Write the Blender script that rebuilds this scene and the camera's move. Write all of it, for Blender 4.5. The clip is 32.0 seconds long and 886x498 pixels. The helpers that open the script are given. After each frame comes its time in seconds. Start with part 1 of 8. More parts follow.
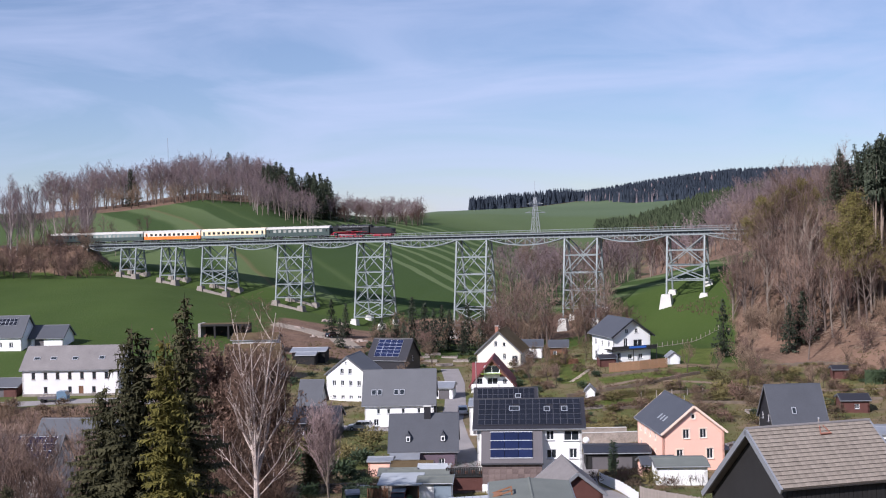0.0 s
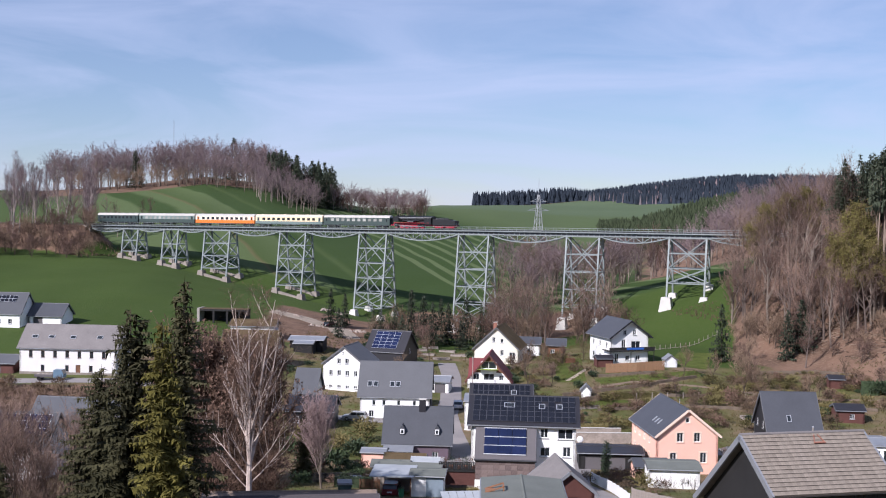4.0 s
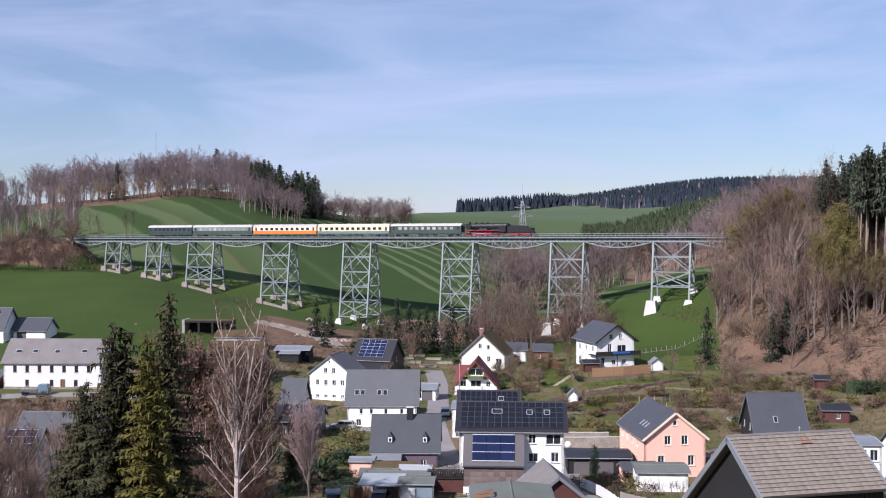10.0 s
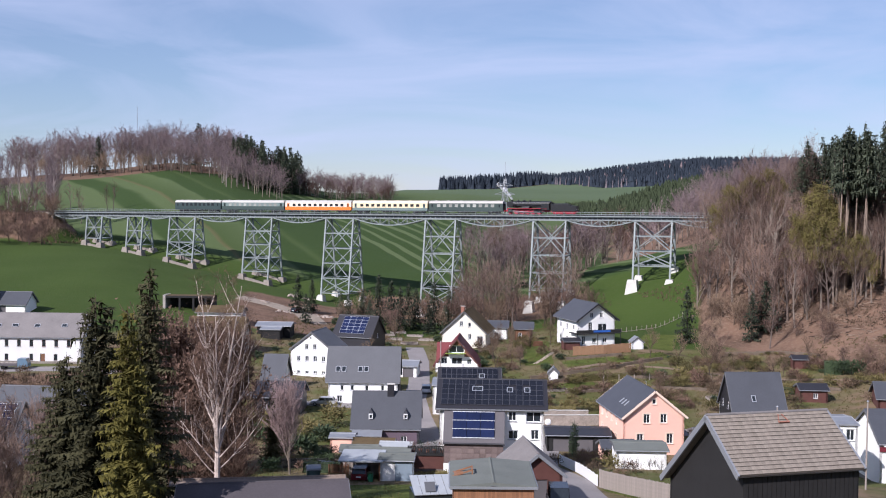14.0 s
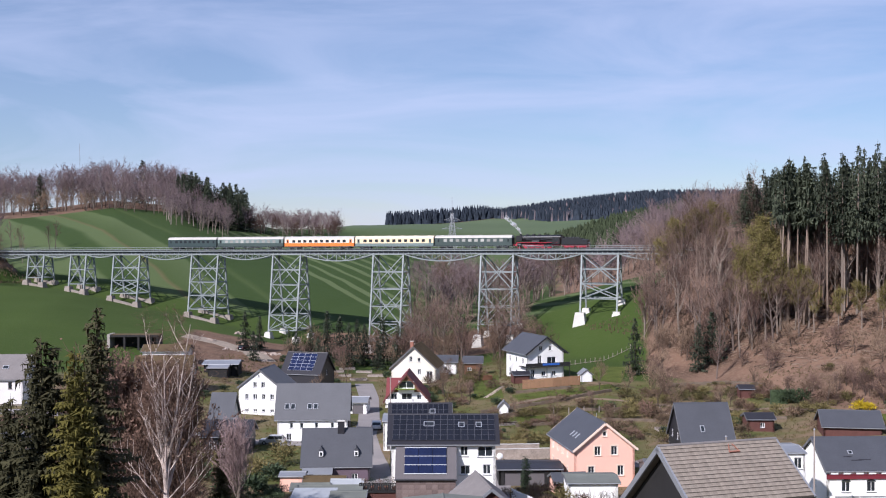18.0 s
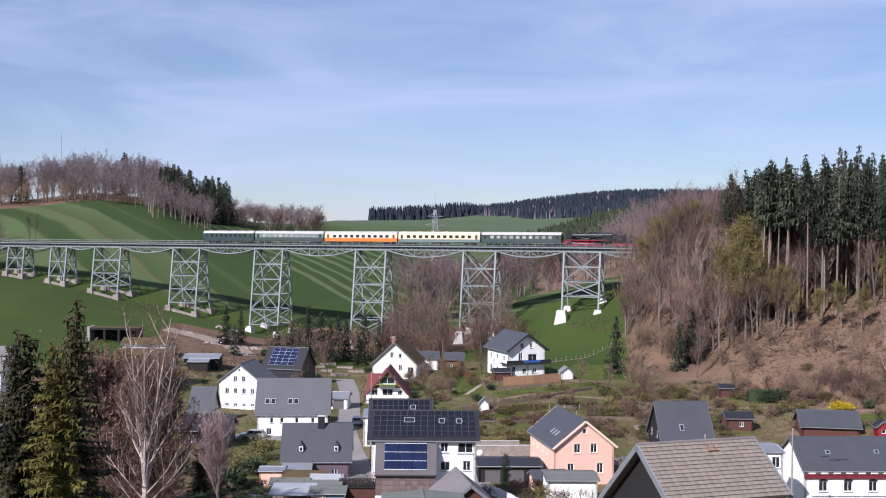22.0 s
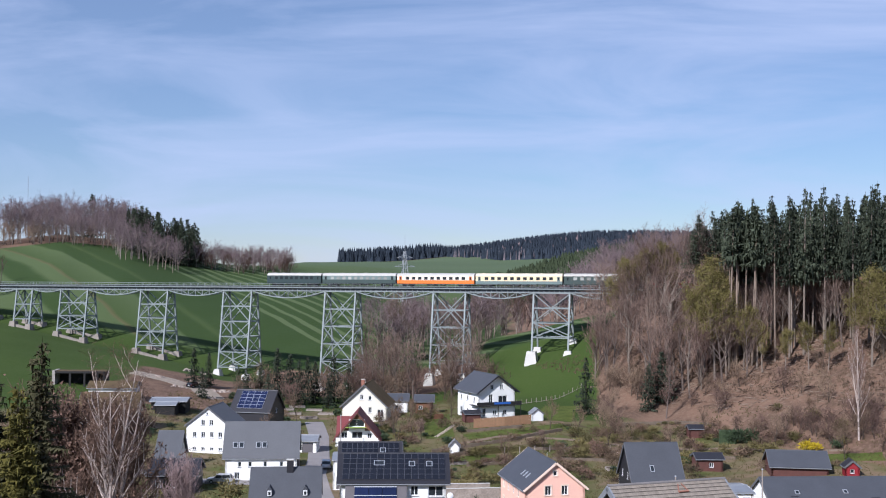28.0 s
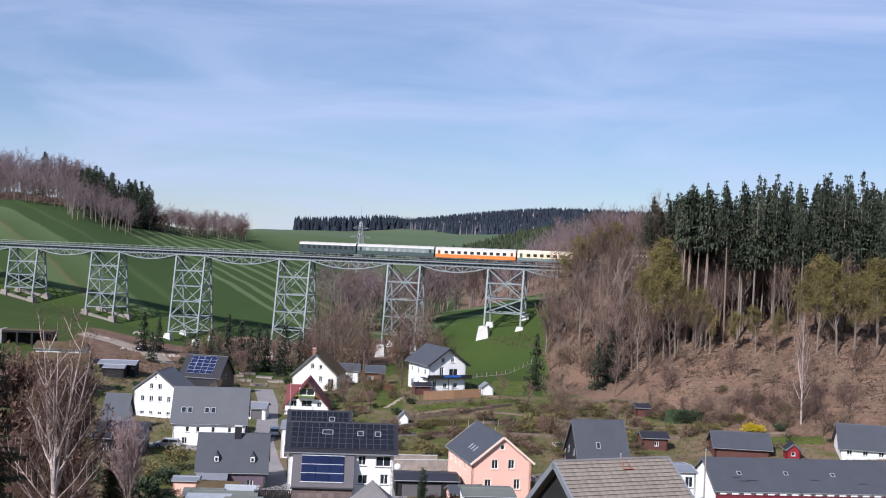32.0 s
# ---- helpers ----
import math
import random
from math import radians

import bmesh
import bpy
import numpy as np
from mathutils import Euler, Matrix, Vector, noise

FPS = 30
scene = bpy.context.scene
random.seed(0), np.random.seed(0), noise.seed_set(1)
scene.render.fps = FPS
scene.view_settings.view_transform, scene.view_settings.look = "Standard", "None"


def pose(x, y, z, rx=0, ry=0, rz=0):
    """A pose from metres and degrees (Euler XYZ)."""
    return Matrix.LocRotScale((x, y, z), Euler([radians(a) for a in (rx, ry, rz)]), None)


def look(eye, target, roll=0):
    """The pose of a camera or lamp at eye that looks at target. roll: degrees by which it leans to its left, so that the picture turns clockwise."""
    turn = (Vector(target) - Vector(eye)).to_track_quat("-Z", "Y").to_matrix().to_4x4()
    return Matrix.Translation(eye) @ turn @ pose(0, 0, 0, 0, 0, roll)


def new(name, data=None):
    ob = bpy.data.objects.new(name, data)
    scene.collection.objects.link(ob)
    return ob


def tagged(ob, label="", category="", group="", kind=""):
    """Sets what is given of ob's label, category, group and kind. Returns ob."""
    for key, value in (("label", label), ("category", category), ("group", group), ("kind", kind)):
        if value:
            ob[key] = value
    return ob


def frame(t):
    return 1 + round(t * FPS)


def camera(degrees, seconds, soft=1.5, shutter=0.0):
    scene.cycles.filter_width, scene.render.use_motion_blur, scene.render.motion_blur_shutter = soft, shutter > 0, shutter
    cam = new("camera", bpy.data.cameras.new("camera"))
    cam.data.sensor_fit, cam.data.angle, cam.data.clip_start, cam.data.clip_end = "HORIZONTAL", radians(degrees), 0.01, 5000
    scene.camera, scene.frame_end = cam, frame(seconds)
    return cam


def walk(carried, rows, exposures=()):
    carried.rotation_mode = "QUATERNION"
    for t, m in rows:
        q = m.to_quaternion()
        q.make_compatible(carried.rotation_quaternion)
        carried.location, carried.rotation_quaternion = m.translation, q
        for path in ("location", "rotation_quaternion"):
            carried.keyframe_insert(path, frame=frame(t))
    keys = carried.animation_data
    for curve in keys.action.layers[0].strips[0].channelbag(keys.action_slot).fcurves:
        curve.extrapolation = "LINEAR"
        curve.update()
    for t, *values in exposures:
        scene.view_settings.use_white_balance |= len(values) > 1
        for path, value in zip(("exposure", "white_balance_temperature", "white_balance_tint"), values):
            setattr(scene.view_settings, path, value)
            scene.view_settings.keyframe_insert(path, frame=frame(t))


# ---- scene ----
cam = camera(43.78, 32.0, soft=1.12)
EYE = (0.0, 0.0, 40.0)
# seconds, yaw, pitch, roll: the camera stands on the hillside and follows the train by hand
PATH = [
    (0.0, -0.290, -1.435, 1.429),
    (0.5, -0.002, -1.088, 0.554),
    (1.0, 0.152, -1.676, 0.049),
    (1.5, -0.274, -1.945, 0.194),
    (2.0, -0.319, -2.154, 0.007),
    (2.5, -0.504, -2.067, 0.068),
    (3.0, -0.579, -1.986, -0.380),
    (3.5, -0.299, -1.783, -0.642),
    (5.5, -0.375, -1.716, -1.534),
    (6.0, -0.496, -1.882, -1.686),
    (6.5, -0.232, -1.581, -1.312),
    (7.0, -0.654, -2.037, -1.242),
    (7.5, -0.564, -2.253, -0.675),
    (8.0, -0.549, -2.138, -0.420),
    (8.5, -0.694, -1.717, -0.196),
    (9.0, -0.490, -0.912, -0.319),
    (9.5, -0.555, -1.230, -0.174),
    (10.0, -0.959, -1.364, 0.089),
    (10.5, -1.041, -1.761, -0.052),
    (11.0, -1.262, -2.114, -0.539),
    (11.5, -1.129, -2.282, -0.451),
    (12.0, -1.162, -2.480, -0.734),
    (12.5, -1.280, -2.437, -0.659),
    (13.0, -1.734, -2.919, -0.919),
    (13.5, -1.812, -2.580, -0.814),
    (14.0, -1.866, -2.534, -0.480),
    (14.5, -2.670, -2.313, -0.185),
    (16.5, -4.159, -1.676, 0.060),
    (17.0, -4.178, -1.275, -0.164),
    (17.5, -4.398, -0.899, -0.017),
    (18.0, -4.586, -0.714, 0.121),
    (18.5, -4.862, -0.793, 0.317),
    (19.0, -5.015, -0.955, -0.288),
    (19.5, -4.981, -1.009, -0.247),
    (20.0, -4.823, -0.919, -0.137),
    (20.5, -4.664, -0.901, -0.161),
    (21.0, -4.857, -0.801, -0.446),
    (21.5, -4.993, -1.074, -0.613),
    (22.0, -5.482, -0.902, -0.591),
    (22.5, -5.686, -1.205, -0.665),
    (23.0, -5.532, -1.430, -0.749),
    (23.5, -4.921, -1.064, -0.446),
    (24.0, -5.380, -0.760, -0.210),
    (24.5, -5.948, -0.832, -0.005),
    (25.0, -6.294, -0.450, 0.074),
    (25.5, -5.994, -0.208, -0.151),
    (27.5, -6.706, 1.266, -0.127),
    (28.0, -7.053, 1.266, -0.459),
    (28.5, -7.441, 0.965, -0.286),
    (29.0, -7.947, 0.717, -0.210),
    (29.5, -8.331, 0.599, -0.291),
    (30.0, -8.959, 0.624, -0.265),
    (30.5, -8.502, 0.484, -0.281),
    (31.0, -7.417, -0.038, -1.584),
    (31.5, -4.889, -0.214, -1.234),
    (32.0, -9.366, -0.095, -2.562),
]


def step_aside(t):
    """Share of the small step to the side taken while following the train."""
    k = min(1.0, max(0.0, (t - 14.0) / 3.5))
    return k * k * (3 - 2 * k)


walk(cam, [(t, pose(EYE[0] - 0.3 * step_aside(t), EYE[1], EYE[2], 90 + p, r, y - 0.052 * step_aside(t))) for t, y, p, r in PATH], exposures=[(0.0, 0.36, 5850, 19), (25.5, 0.36, 5850, 19), (27.8, 0.29, 5600, 15), (29.6, 0.29, 5600, 15), (31.0, 0.32, 5740, 17), (32.0, 0.32, 5740, 16)])

# ---- light ----
SUN_DIR = Vector((-0.66, -0.70, 0.74)).normalized()     # towards the sun
world = bpy.data.worlds.new("world")
scene.world = world
world.use_nodes = True
wn, wl = world.node_tree.nodes, world.node_tree.links
wn.clear()
sky = wn.new("ShaderNodeTexSky")
sky.sky_type, sky.sun_disc = "NISHITA", False
sky.sun_elevation = math.asin(SUN_DIR.z)
sky.sun_rotation = math.atan2(SUN_DIR.x, SUN_DIR.y)
sky.air_density, sky.dust_density, sky.ozone_density = 1.0, 0.06, 4.5
coord = wn.new("ShaderNodeTexCoord")
stretch = wn.new("ShaderNodeMapping")
stretch.inputs["Rotation"].default_value = (0.0, 0.22, 0.3)
stretch.inputs["Scale"].default_value = (1.6, 1.2, 9.0)
wisps = wn.new("ShaderNodeTexNoise")
wisps.inputs["Scale"].default_value, wisps.inputs["Detail"].default_value = 1.7, 7.0
wisps.inputs["Roughness"].default_value, wisps.inputs["Distortion"].default_value = 0.55, 0.7
veil = wn.new("ShaderNodeMapRange")
veil.inputs["From Min"].default_value, veil.inputs["From Max"].default_value = 0.42, 0.74
veil.inputs["To Min"].default_value, veil.inputs["To Max"].default_value = 0.20, 0.80
blend = wn.new("ShaderNodeMix")
blend.data_type = "RGBA"
blend.inputs[7].default_value = (7.1, 7.85, 9.85, 1.0)
glow = wn.new("ShaderNodeBackground")
glow.inputs["Strength"].default_value = 0.069
out = wn.new("ShaderNodeOutputWorld")
wl.new(coord.outputs["Generated"], stretch.inputs["Vector"])
wl.new(stretch.outputs["Vector"], wisps.inputs["Vector"])
wl.new(wisps.outputs["Fac"], veil.inputs["Value"])
wl.new(veil.outputs["Result"], blend.inputs[0])
wl.new(sky.outputs["Color"], blend.inputs[6])
wl.new(blend.outputs[2], glow.inputs["Color"])
wl.new(glow.outputs["Background"], out.inputs["Surface"])
sun = new("sun", bpy.data.lights.new("sun", "SUN"))
sun.data.energy, sun.data.angle, sun.data.color = 5.0, radians(0.6), (1.0, 0.935, 0.835)
sun.matrix_world = look((0, 0, 200), tuple(Vector((0, 0, 200)) - SUN_DIR))

# ---- materials ----
def surface(name, base, rough=0.75, var=0.18, scale=1.0, bump=0.15, metal=0.0, tint=None, fine=9.0, each=0.0):
    """A painted, plastered, wooden or leafy surface: two scales of uneven colour, fine relief."""
    m = bpy.data.materials.new(name)
    m.use_nodes = True
    n, l = m.node_tree.nodes, m.node_tree.links
    bsdf = n["Principled BSDF"]
    bsdf.inputs["Roughness"].default_value, bsdf.inputs["Metallic"].default_value = rough, metal
    if rough >= 0.85:
        bsdf.inputs["Specular IOR Level"].default_value = 0.12
    tc = n.new("ShaderNodeTexCoord")
    big, small = n.new("ShaderNodeTexNoise"), n.new("ShaderNodeTexNoise")
    for node, sc in ((big, scale * 0.6), (small, scale * fine)):
        node.inputs["Scale"].default_value, node.inputs["Detail"].default_value = sc, 5.0
        l.new(tc.outputs["Object"], node.inputs["Vector"])
    add = n.new("ShaderNodeMath")
    add.operation = "ADD"
    l.new(big.outputs["Fac"], add.inputs[0])
    l.new(small.outputs["Fac"], add.inputs[1])
    last = add
    if each:
        info, mul, more = n.new("ShaderNodeObjectInfo"), n.new("ShaderNodeMath"), n.new("ShaderNodeMath")
        mul.operation, more.operation = "MULTIPLY_ADD", "ADD"
        mul.inputs[1].default_value, mul.inputs[2].default_value = each, -each / 2
        l.new(info.outputs["Random"], mul.inputs[0])
        l.new(add.outputs[0], more.inputs[0])
        l.new(mul.outputs[0], more.inputs[1])
        last = more
    ramp = n.new("ShaderNodeMapRange")
    ramp.inputs["From Min"].default_value, ramp.inputs["From Max"].default_value = 0.6, 1.4
    l.new(last.outputs[0], ramp.inputs["Value"])
    mix = n.new("ShaderNodeMix")
    mix.data_type = "RGBA"
    dark = [c * (1 - var) for c in base]
    light = [min(1, c * (1 + var)) for c in (tint or base)]
    mix.inputs[6].default_value, mix.inputs[7].default_value = (*dark, 1), (*light, 1)
    l.new(ramp.outputs["Result"], mix.inputs[0])
    l.new(mix.outputs[2], bsdf.inputs["Base Color"])
    if bump:
        b = n.new("ShaderNodeBump")
        b.inputs["Strength"].default_value, b.inputs["Distance"].default_value = bump, 0.05
        l.new(small.outputs["Fac"], b.inputs["Height"])
        l.new(b.outputs["Normal"], bsdf.inputs["Normal"])
    return m


STEEL = surface("painted_steel", (0.235, 0.262, 0.262), 0.5, 0.22, 0.5, 0.05, 0.2)
STEEL_DARK = surface("dark_steel", (0.055, 0.06, 0.07), 0.6, 0.3, 0.5, 0.1, 0.2)
CONCRETE = surface("pale_concrete", (0.55, 0.53, 0.49), 0.9, 0.15, 0.7, 0.3)
MASONRY = surface("weathered_masonry", (0.25, 0.22, 0.19), 0.9, 0.3, 1.2, 0.6)
BALLAST = surface("ballast", (0.16, 0.14, 0.13), 0.95, 0.35, 6.0, 0.6)
PLASTER = surface("white_plaster", (0.86, 0.85, 0.82), 0.9, 0.05, 0.5, 0.1)
CREAM_PLASTER = surface("cream_plaster", (0.74, 0.70, 0.60), 0.9, 0.08, 0.5, 0.1)
OLD_PLASTER = surface("old_plaster", (0.70, 0.68, 0.66), 0.9, 0.12, 0.6, 0.15)
PINK = surface("pink_plaster", (0.86, 0.52, 0.41), 0.9, 0.06, 0.5, 0.1)
PINK_PALE = surface("pale_trim", (0.80, 0.62, 0.50), 0.9, 0.05, 0.5, 0.05)
MAUVE = surface("mauve_cladding", (0.12, 0.085, 0.11), 0.8, 0.15, 0.8, 0.1)
GREY_WALL = surface("grey_render", (0.125, 0.115, 0.12), 0.85, 0.12, 0.8, 0.1)
STONE_CLAD = surface("stone_cladding", (0.14, 0.11, 0.10), 0.9, 0.35, 1.4, 0.4)
SLATE = surface("slate_roof", (0.060, 0.063, 0.073), 0.55, 0.14, 0.8, 0.35, fine=6)
SLATE_PALE = surface("pale_slate_roof", (0.095, 0.097, 0.105), 0.6, 0.12, 0.7, 0.3, fine=6)
SLATE_DARK = surface("dark_tile_roof", (0.022, 0.021, 0.026), 0.5, 0.18, 0.8, 0.35, fine=6)
SLATE_OLD = surface("old_slate_roof", (0.19, 0.175, 0.17), 0.85, 0.2, 0.7, 0.4, fine=6)
TILE_OLD = surface("mossy_fibre_tiles", (0.17, 0.142, 0.115), 0.9, 0.30, 1.1, 0.5, tint=(0.24, 0.205, 0.170), each=0.16)
RED_ROOF = surface("red_roof_tiles", (0.15, 0.020, 0.022), 0.6, 0.2, 0.9, 0.3)
BROWN_ROOF = surface("brown_mossy_roof", (0.105, 0.076, 0.042), 0.85, 0.3, 0.8, 0.4)
WOOD_DARK = surface("tarred_boards", (0.013, 0.012, 0.012), 0.8, 0.4, 1.5, 0.3)
WOOD_ORANGE = surface("orange_brown_boards", (0.27, 0.125, 0.062), 0.8, 0.3, 1.8, 0.3, each=0.5)
WOOD_BROWN = surface("brown_boards", (0.16, 0.075, 0.04), 0.8, 0.25, 1.8, 0.3)
WOOD_RED = surface("red_brown_boards", (0.10, 0.038, 0.03), 0.8, 0.25, 1.8, 0.3)
WOOD_PALE = surface("pale_fence_boards", (0.26, 0.145, 0.078), 0.8, 0.18, 1.8, 0.3, each=0.3)
WOOD_GREY = surface("grey_fence_boards", (0.30, 0.26, 0.23), 0.85, 0.2, 1.8, 0.3, each=0.3)
FELT = surface("roofing_felt", (0.15, 0.16, 0.145), 0.9, 0.15, 0.8, 0.3)
WHITE = surface("white_paint", (0.80, 0.80, 0.80), 0.5, 0.04, 1.0, 0.03)
GLASS = surface("window_glass", (0.025, 0.03, 0.035), 0.08, 0.4, 0.5, 0.0)
PANEL = surface("solar_cells", (0.012, 0.018, 0.055), 0.15, 0.3, 1.0, 0.0, each=0.5)
PANEL_DARK = surface("dark_solar_cells", (0.010, 0.011, 0.016), 0.2, 0.3, 1.0, 0.0, each=0.5)
ALU = surface("aluminium", (0.55, 0.56, 0.58), 0.4, 0.08, 1.0, 0.0, 0.6)
ZINC = surface("zinc_sheet", (0.30, 0.31, 0.33), 0.45, 0.15, 1.0, 0.1, 0.4)
BRICK = surface("brick", (0.30, 0.14, 0.10), 0.9, 0.25, 3.0, 0.3)
MAROON = surface("maroon_paint", (0.16, 0.02, 0.03), 0.6, 0.1, 1.0, 0.0)
ORANGE = surface("orange_paint", (0.72, 0.19, 0.03), 0.4, 0.08, 0.6, 0.0)
CREAM = surface("cream_paint", (0.78, 0.62, 0.40), 0.4, 0.06, 0.6, 0.0)
CREAM_PINK = surface("pale_cream_paint", (0.78, 0.66, 0.55), 0.4, 0.06, 0.6, 0.0)
COACH_GREEN = surface("coach_green_paint", (0.052, 0.074, 0.068), 0.35, 0.15, 0.6, 0.0)
COACH_DARK = surface("dark_coach_paint", (0.035, 0.055, 0.055), 0.35, 0.15, 0.6, 0.0)
COACH_GREY = surface("coach_grey_green_paint", (0.16, 0.21, 0.20), 0.35, 0.12, 0.6, 0.0)
ROOF_PALE = surface("pale_coach_roof", (0.46, 0.44, 0.40), 0.5, 0.12, 0.6, 0.0)
ROOF_CREAM = surface("cream_coach_roof", (0.66, 0.56, 0.42), 0.5, 0.10, 0.6, 0.0)
BLACK = surface("black_engine_paint", (0.007, 0.007, 0.009), 0.45, 0.5, 1.2, 0.0)
RED = surface("red_frame_paint", (0.33, 0.013, 0.032), 0.5, 0.2, 0.8, 0.0)
# paler coach panes, each of a slightly different tone
PALE_PANES = surface("pale_window_glass", (0.34, 0.34, 0.31), 0.2, 0.35, 0.9, 0.0, each=0.6)
TYRE = surface("rubber", (0.02, 0.02, 0.02), 0.9, 0.2, 1.0, 0.0)
ASPHALT = surface("asphalt", (0.24, 0.222, 0.218), 0.95, 0.15, 0.5, 0.2)
BARK = surface("bark", (0.075, 0.058, 0.048), 0.95, 0.3, 2.0, 0.4, each=0.5)
BARK_PALE = surface("pale_bark", (0.205, 0.168, 0.138), 0.95, 0.25, 2.0, 0.4, each=0.5)
BARK_MID = surface("grey_brown_bark", (0.125, 0.098, 0.084), 0.95, 0.3, 2.0, 0.4, each=0.7)
POLE_BARK = surface("spruce_trunk_bark", (0.24, 0.185, 0.145), 0.95, 0.25, 2.0, 0.4, each=0.5)
TWIGS_GREY = surface("grey_purple_twigs", (0.150, 0.112, 0.116), 0.95, 0.25, 0.03, 0.0, tint=(0.205, 0.155, 0.158))
BIRCH = surface("birch_bark", (0.36, 0.29, 0.25), 0.9, 0.35, 3.0, 0.3, tint=(0.56, 0.47, 0.42))
TWIGS = surface("bare_twigs", (0.112, 0.074, 0.060), 0.95, 0.25, 0.3, 0.0, tint=(0.212, 0.148, 0.118), each=0.9)
TWIGS_TAN = surface("tan_twigs", (0.150, 0.104, 0.074), 0.95, 0.25, 0.3, 0.0, tint=(0.225, 0.160, 0.112), each=0.7)
TWIGS_RED = surface("reddish_twigs", (0.095, 0.064, 0.053), 0.95, 0.25, 0.3, 0.0, tint=(0.145, 0.092, 0.075), each=0.5)
BUDS = surface("yellow_green_buds", (0.12, 0.103, 0.030), 0.9, 0.3, 0.4, 0.0, tint=(0.160, 0.138, 0.048), each=0.4)
NEEDLES = surface("spruce_needles", (0.035, 0.045, 0.031), 0.85, 0.4, 0.4, 0.0, tint=(0.068, 0.080, 0.052), each=0.5)
NEEDLES_WOOD = surface("dark_green_conifers", (0.022, 0.032, 0.018), 0.95, 0.4, 0.2, 0.0, tint=(0.046, 0.058, 0.030))
# darker needles: shade inside the crowns is put into the colour
NEEDLES_DARK = surface("dark_spruce_needles", (0.023, 0.027, 0.015), 0.85, 0.4, 0.8, 0.0, tint=(0.075, 0.069, 0.035), each=0.4)
# brighter yellow needles: sunshine on the whole crown is put into the colour
NEEDLES_SUN = surface("sunlit_spruce_needles", (0.052, 0.054, 0.015), 0.85, 0.4, 1.2, 0.0, tint=(0.148, 0.128, 0.034), each=0.4)
# far-off haze is put into this bluish base colour
NEEDLES_FAR = surface("haze_blue_conifers", (0.017, 0.023, 0.033), 0.95, 0.35, 0.02, 0.0, tint=(0.031, 0.039, 0.052))
BIRCH_DIM = surface("grey_birch_bark", (0.27, 0.225, 0.205), 0.95, 0.3, 2.0, 0.3, each=0.5)
BIRCH_FAR = surface("grey_birch_twigs", (0.20, 0.165, 0.175), 0.95, 0.3, 0.05, 0.0)
FORSYTHIA = surface("yellow_blossom", (0.44, 0.33, 0.02), 0.9, 0.2, 1.0, 0.0)
LEAVES = surface("evergreen_leaves", (0.020, 0.036, 0.018), 0.8, 0.4, 0.8, 0.0, tint=(0.042, 0.066, 0.024), each=0.4)
ROSY = surface("rosy_grey_twigs", (0.27, 0.19, 0.18), 0.95, 0.25, 0.3, 0.0, tint=(0.36, 0.27, 0.26))
RUSSET = surface("russet_twigs", (0.098, 0.066, 0.050), 0.95, 0.3, 0.3, 0.0, tint=(0.175, 0.110, 0.082), each=0.5)
SCRUB = surface("dry_scrub", (0.12, 0.088, 0.058), 0.95, 0.35, 0.6, 0.0, tint=(0.17, 0.115, 0.078), each=0.6)


# ---- mesh helpers ----
def box(x0, x1, y0, y1, z0, z1):
    v = [(x, y, z) for z in (z0, z1) for y in (y0, y1) for x in (x0, x1)]
    return v, [(0, 2, 3, 1), (4, 5, 7, 6), (0, 1, 5, 4), (2, 6, 7, 3), (0, 4, 6, 2), (1, 3, 7, 5)]


def beam(p, q, w, h=None, top=1.0):
    """A square bar from p to q; top: its width there as a share of that at p."""
    p, q = Vector(p), Vector(q)
    d = (q - p).normalized()
    side = d.cross(Vector((0, 0, 1)))
    side = Vector((1, 0, 0)) if side.length < 1e-3 else side.normalized()
    up = side.cross(d)
    h = h or w
    v = []
    for c, k in ((p, 1.0), (q, top)):
        for a, b in ((-1, -1), (1, -1), (1, 1), (-1, 1)):
            v.append(tuple(c + side * (a * w * k / 2) + up * (b * h * k / 2)))
    return v, [(3, 2, 1, 0), (4, 5, 6, 7), (0, 1, 5, 4), (1, 2, 6, 5), (2, 3, 7, 6), (3, 0, 4, 7)]


def sweep(points, w, h):
    """One bar along points that keep to one upright plane across y."""
    v, f = [], []
    for x, y, z in points:
        v += [(x, y - w / 2, z - h / 2), (x, y + w / 2, z - h / 2), (x, y + w / 2, z + h / 2), (x, y - w / 2, z + h / 2)]
    for k in range(len(points) - 1):
        f += [(4 * k + i, 4 * k + (i + 1) % 4, 4 * k + 4 + (i + 1) % 4, 4 * k + 4 + i) for i in range(4)]
    return v, f + [(3, 2, 1, 0), tuple(len(v) - 4 + i for i in range(4))]


def tube(p, q, r0, r1, n=8):
    p, q = Vector(p), Vector(q)
    d = (q - p).normalized()
    side = d.cross(Vector((0, 0, 1)) if abs(d.z) < 0.95 else Vector((1, 0, 0))).normalized()
    up = side.cross(d)
    v = []
    for c, r in ((p, r0), (q, r1)):
        for i in range(n):
            a = 2 * math.pi * i / n
            v.append(tuple(c + side * (math.cos(a) * r) + up * (math.sin(a) * r)))
    f = [(i, (i + 1) % n, n + (i + 1) % n, n + i) for i in range(n)]
    return v, f + [tuple(range(n - 1, -1, -1)), tuple(range(n, 2 * n))]


def prism(outline, y0, y1):
    """An outline of (x, z) drawn out from y0 to y1."""
    n = len(outline)
    v = [(x, y0, z) for x, z in outline] + [(x, y1, z) for x, z in outline]
    f = [(i, (i + 1) % n, n + (i + 1) % n, n + i) for i in range(n)]
    return v, f + [tuple(range(n - 1, -1, -1)), tuple(range(n, 2 * n))]


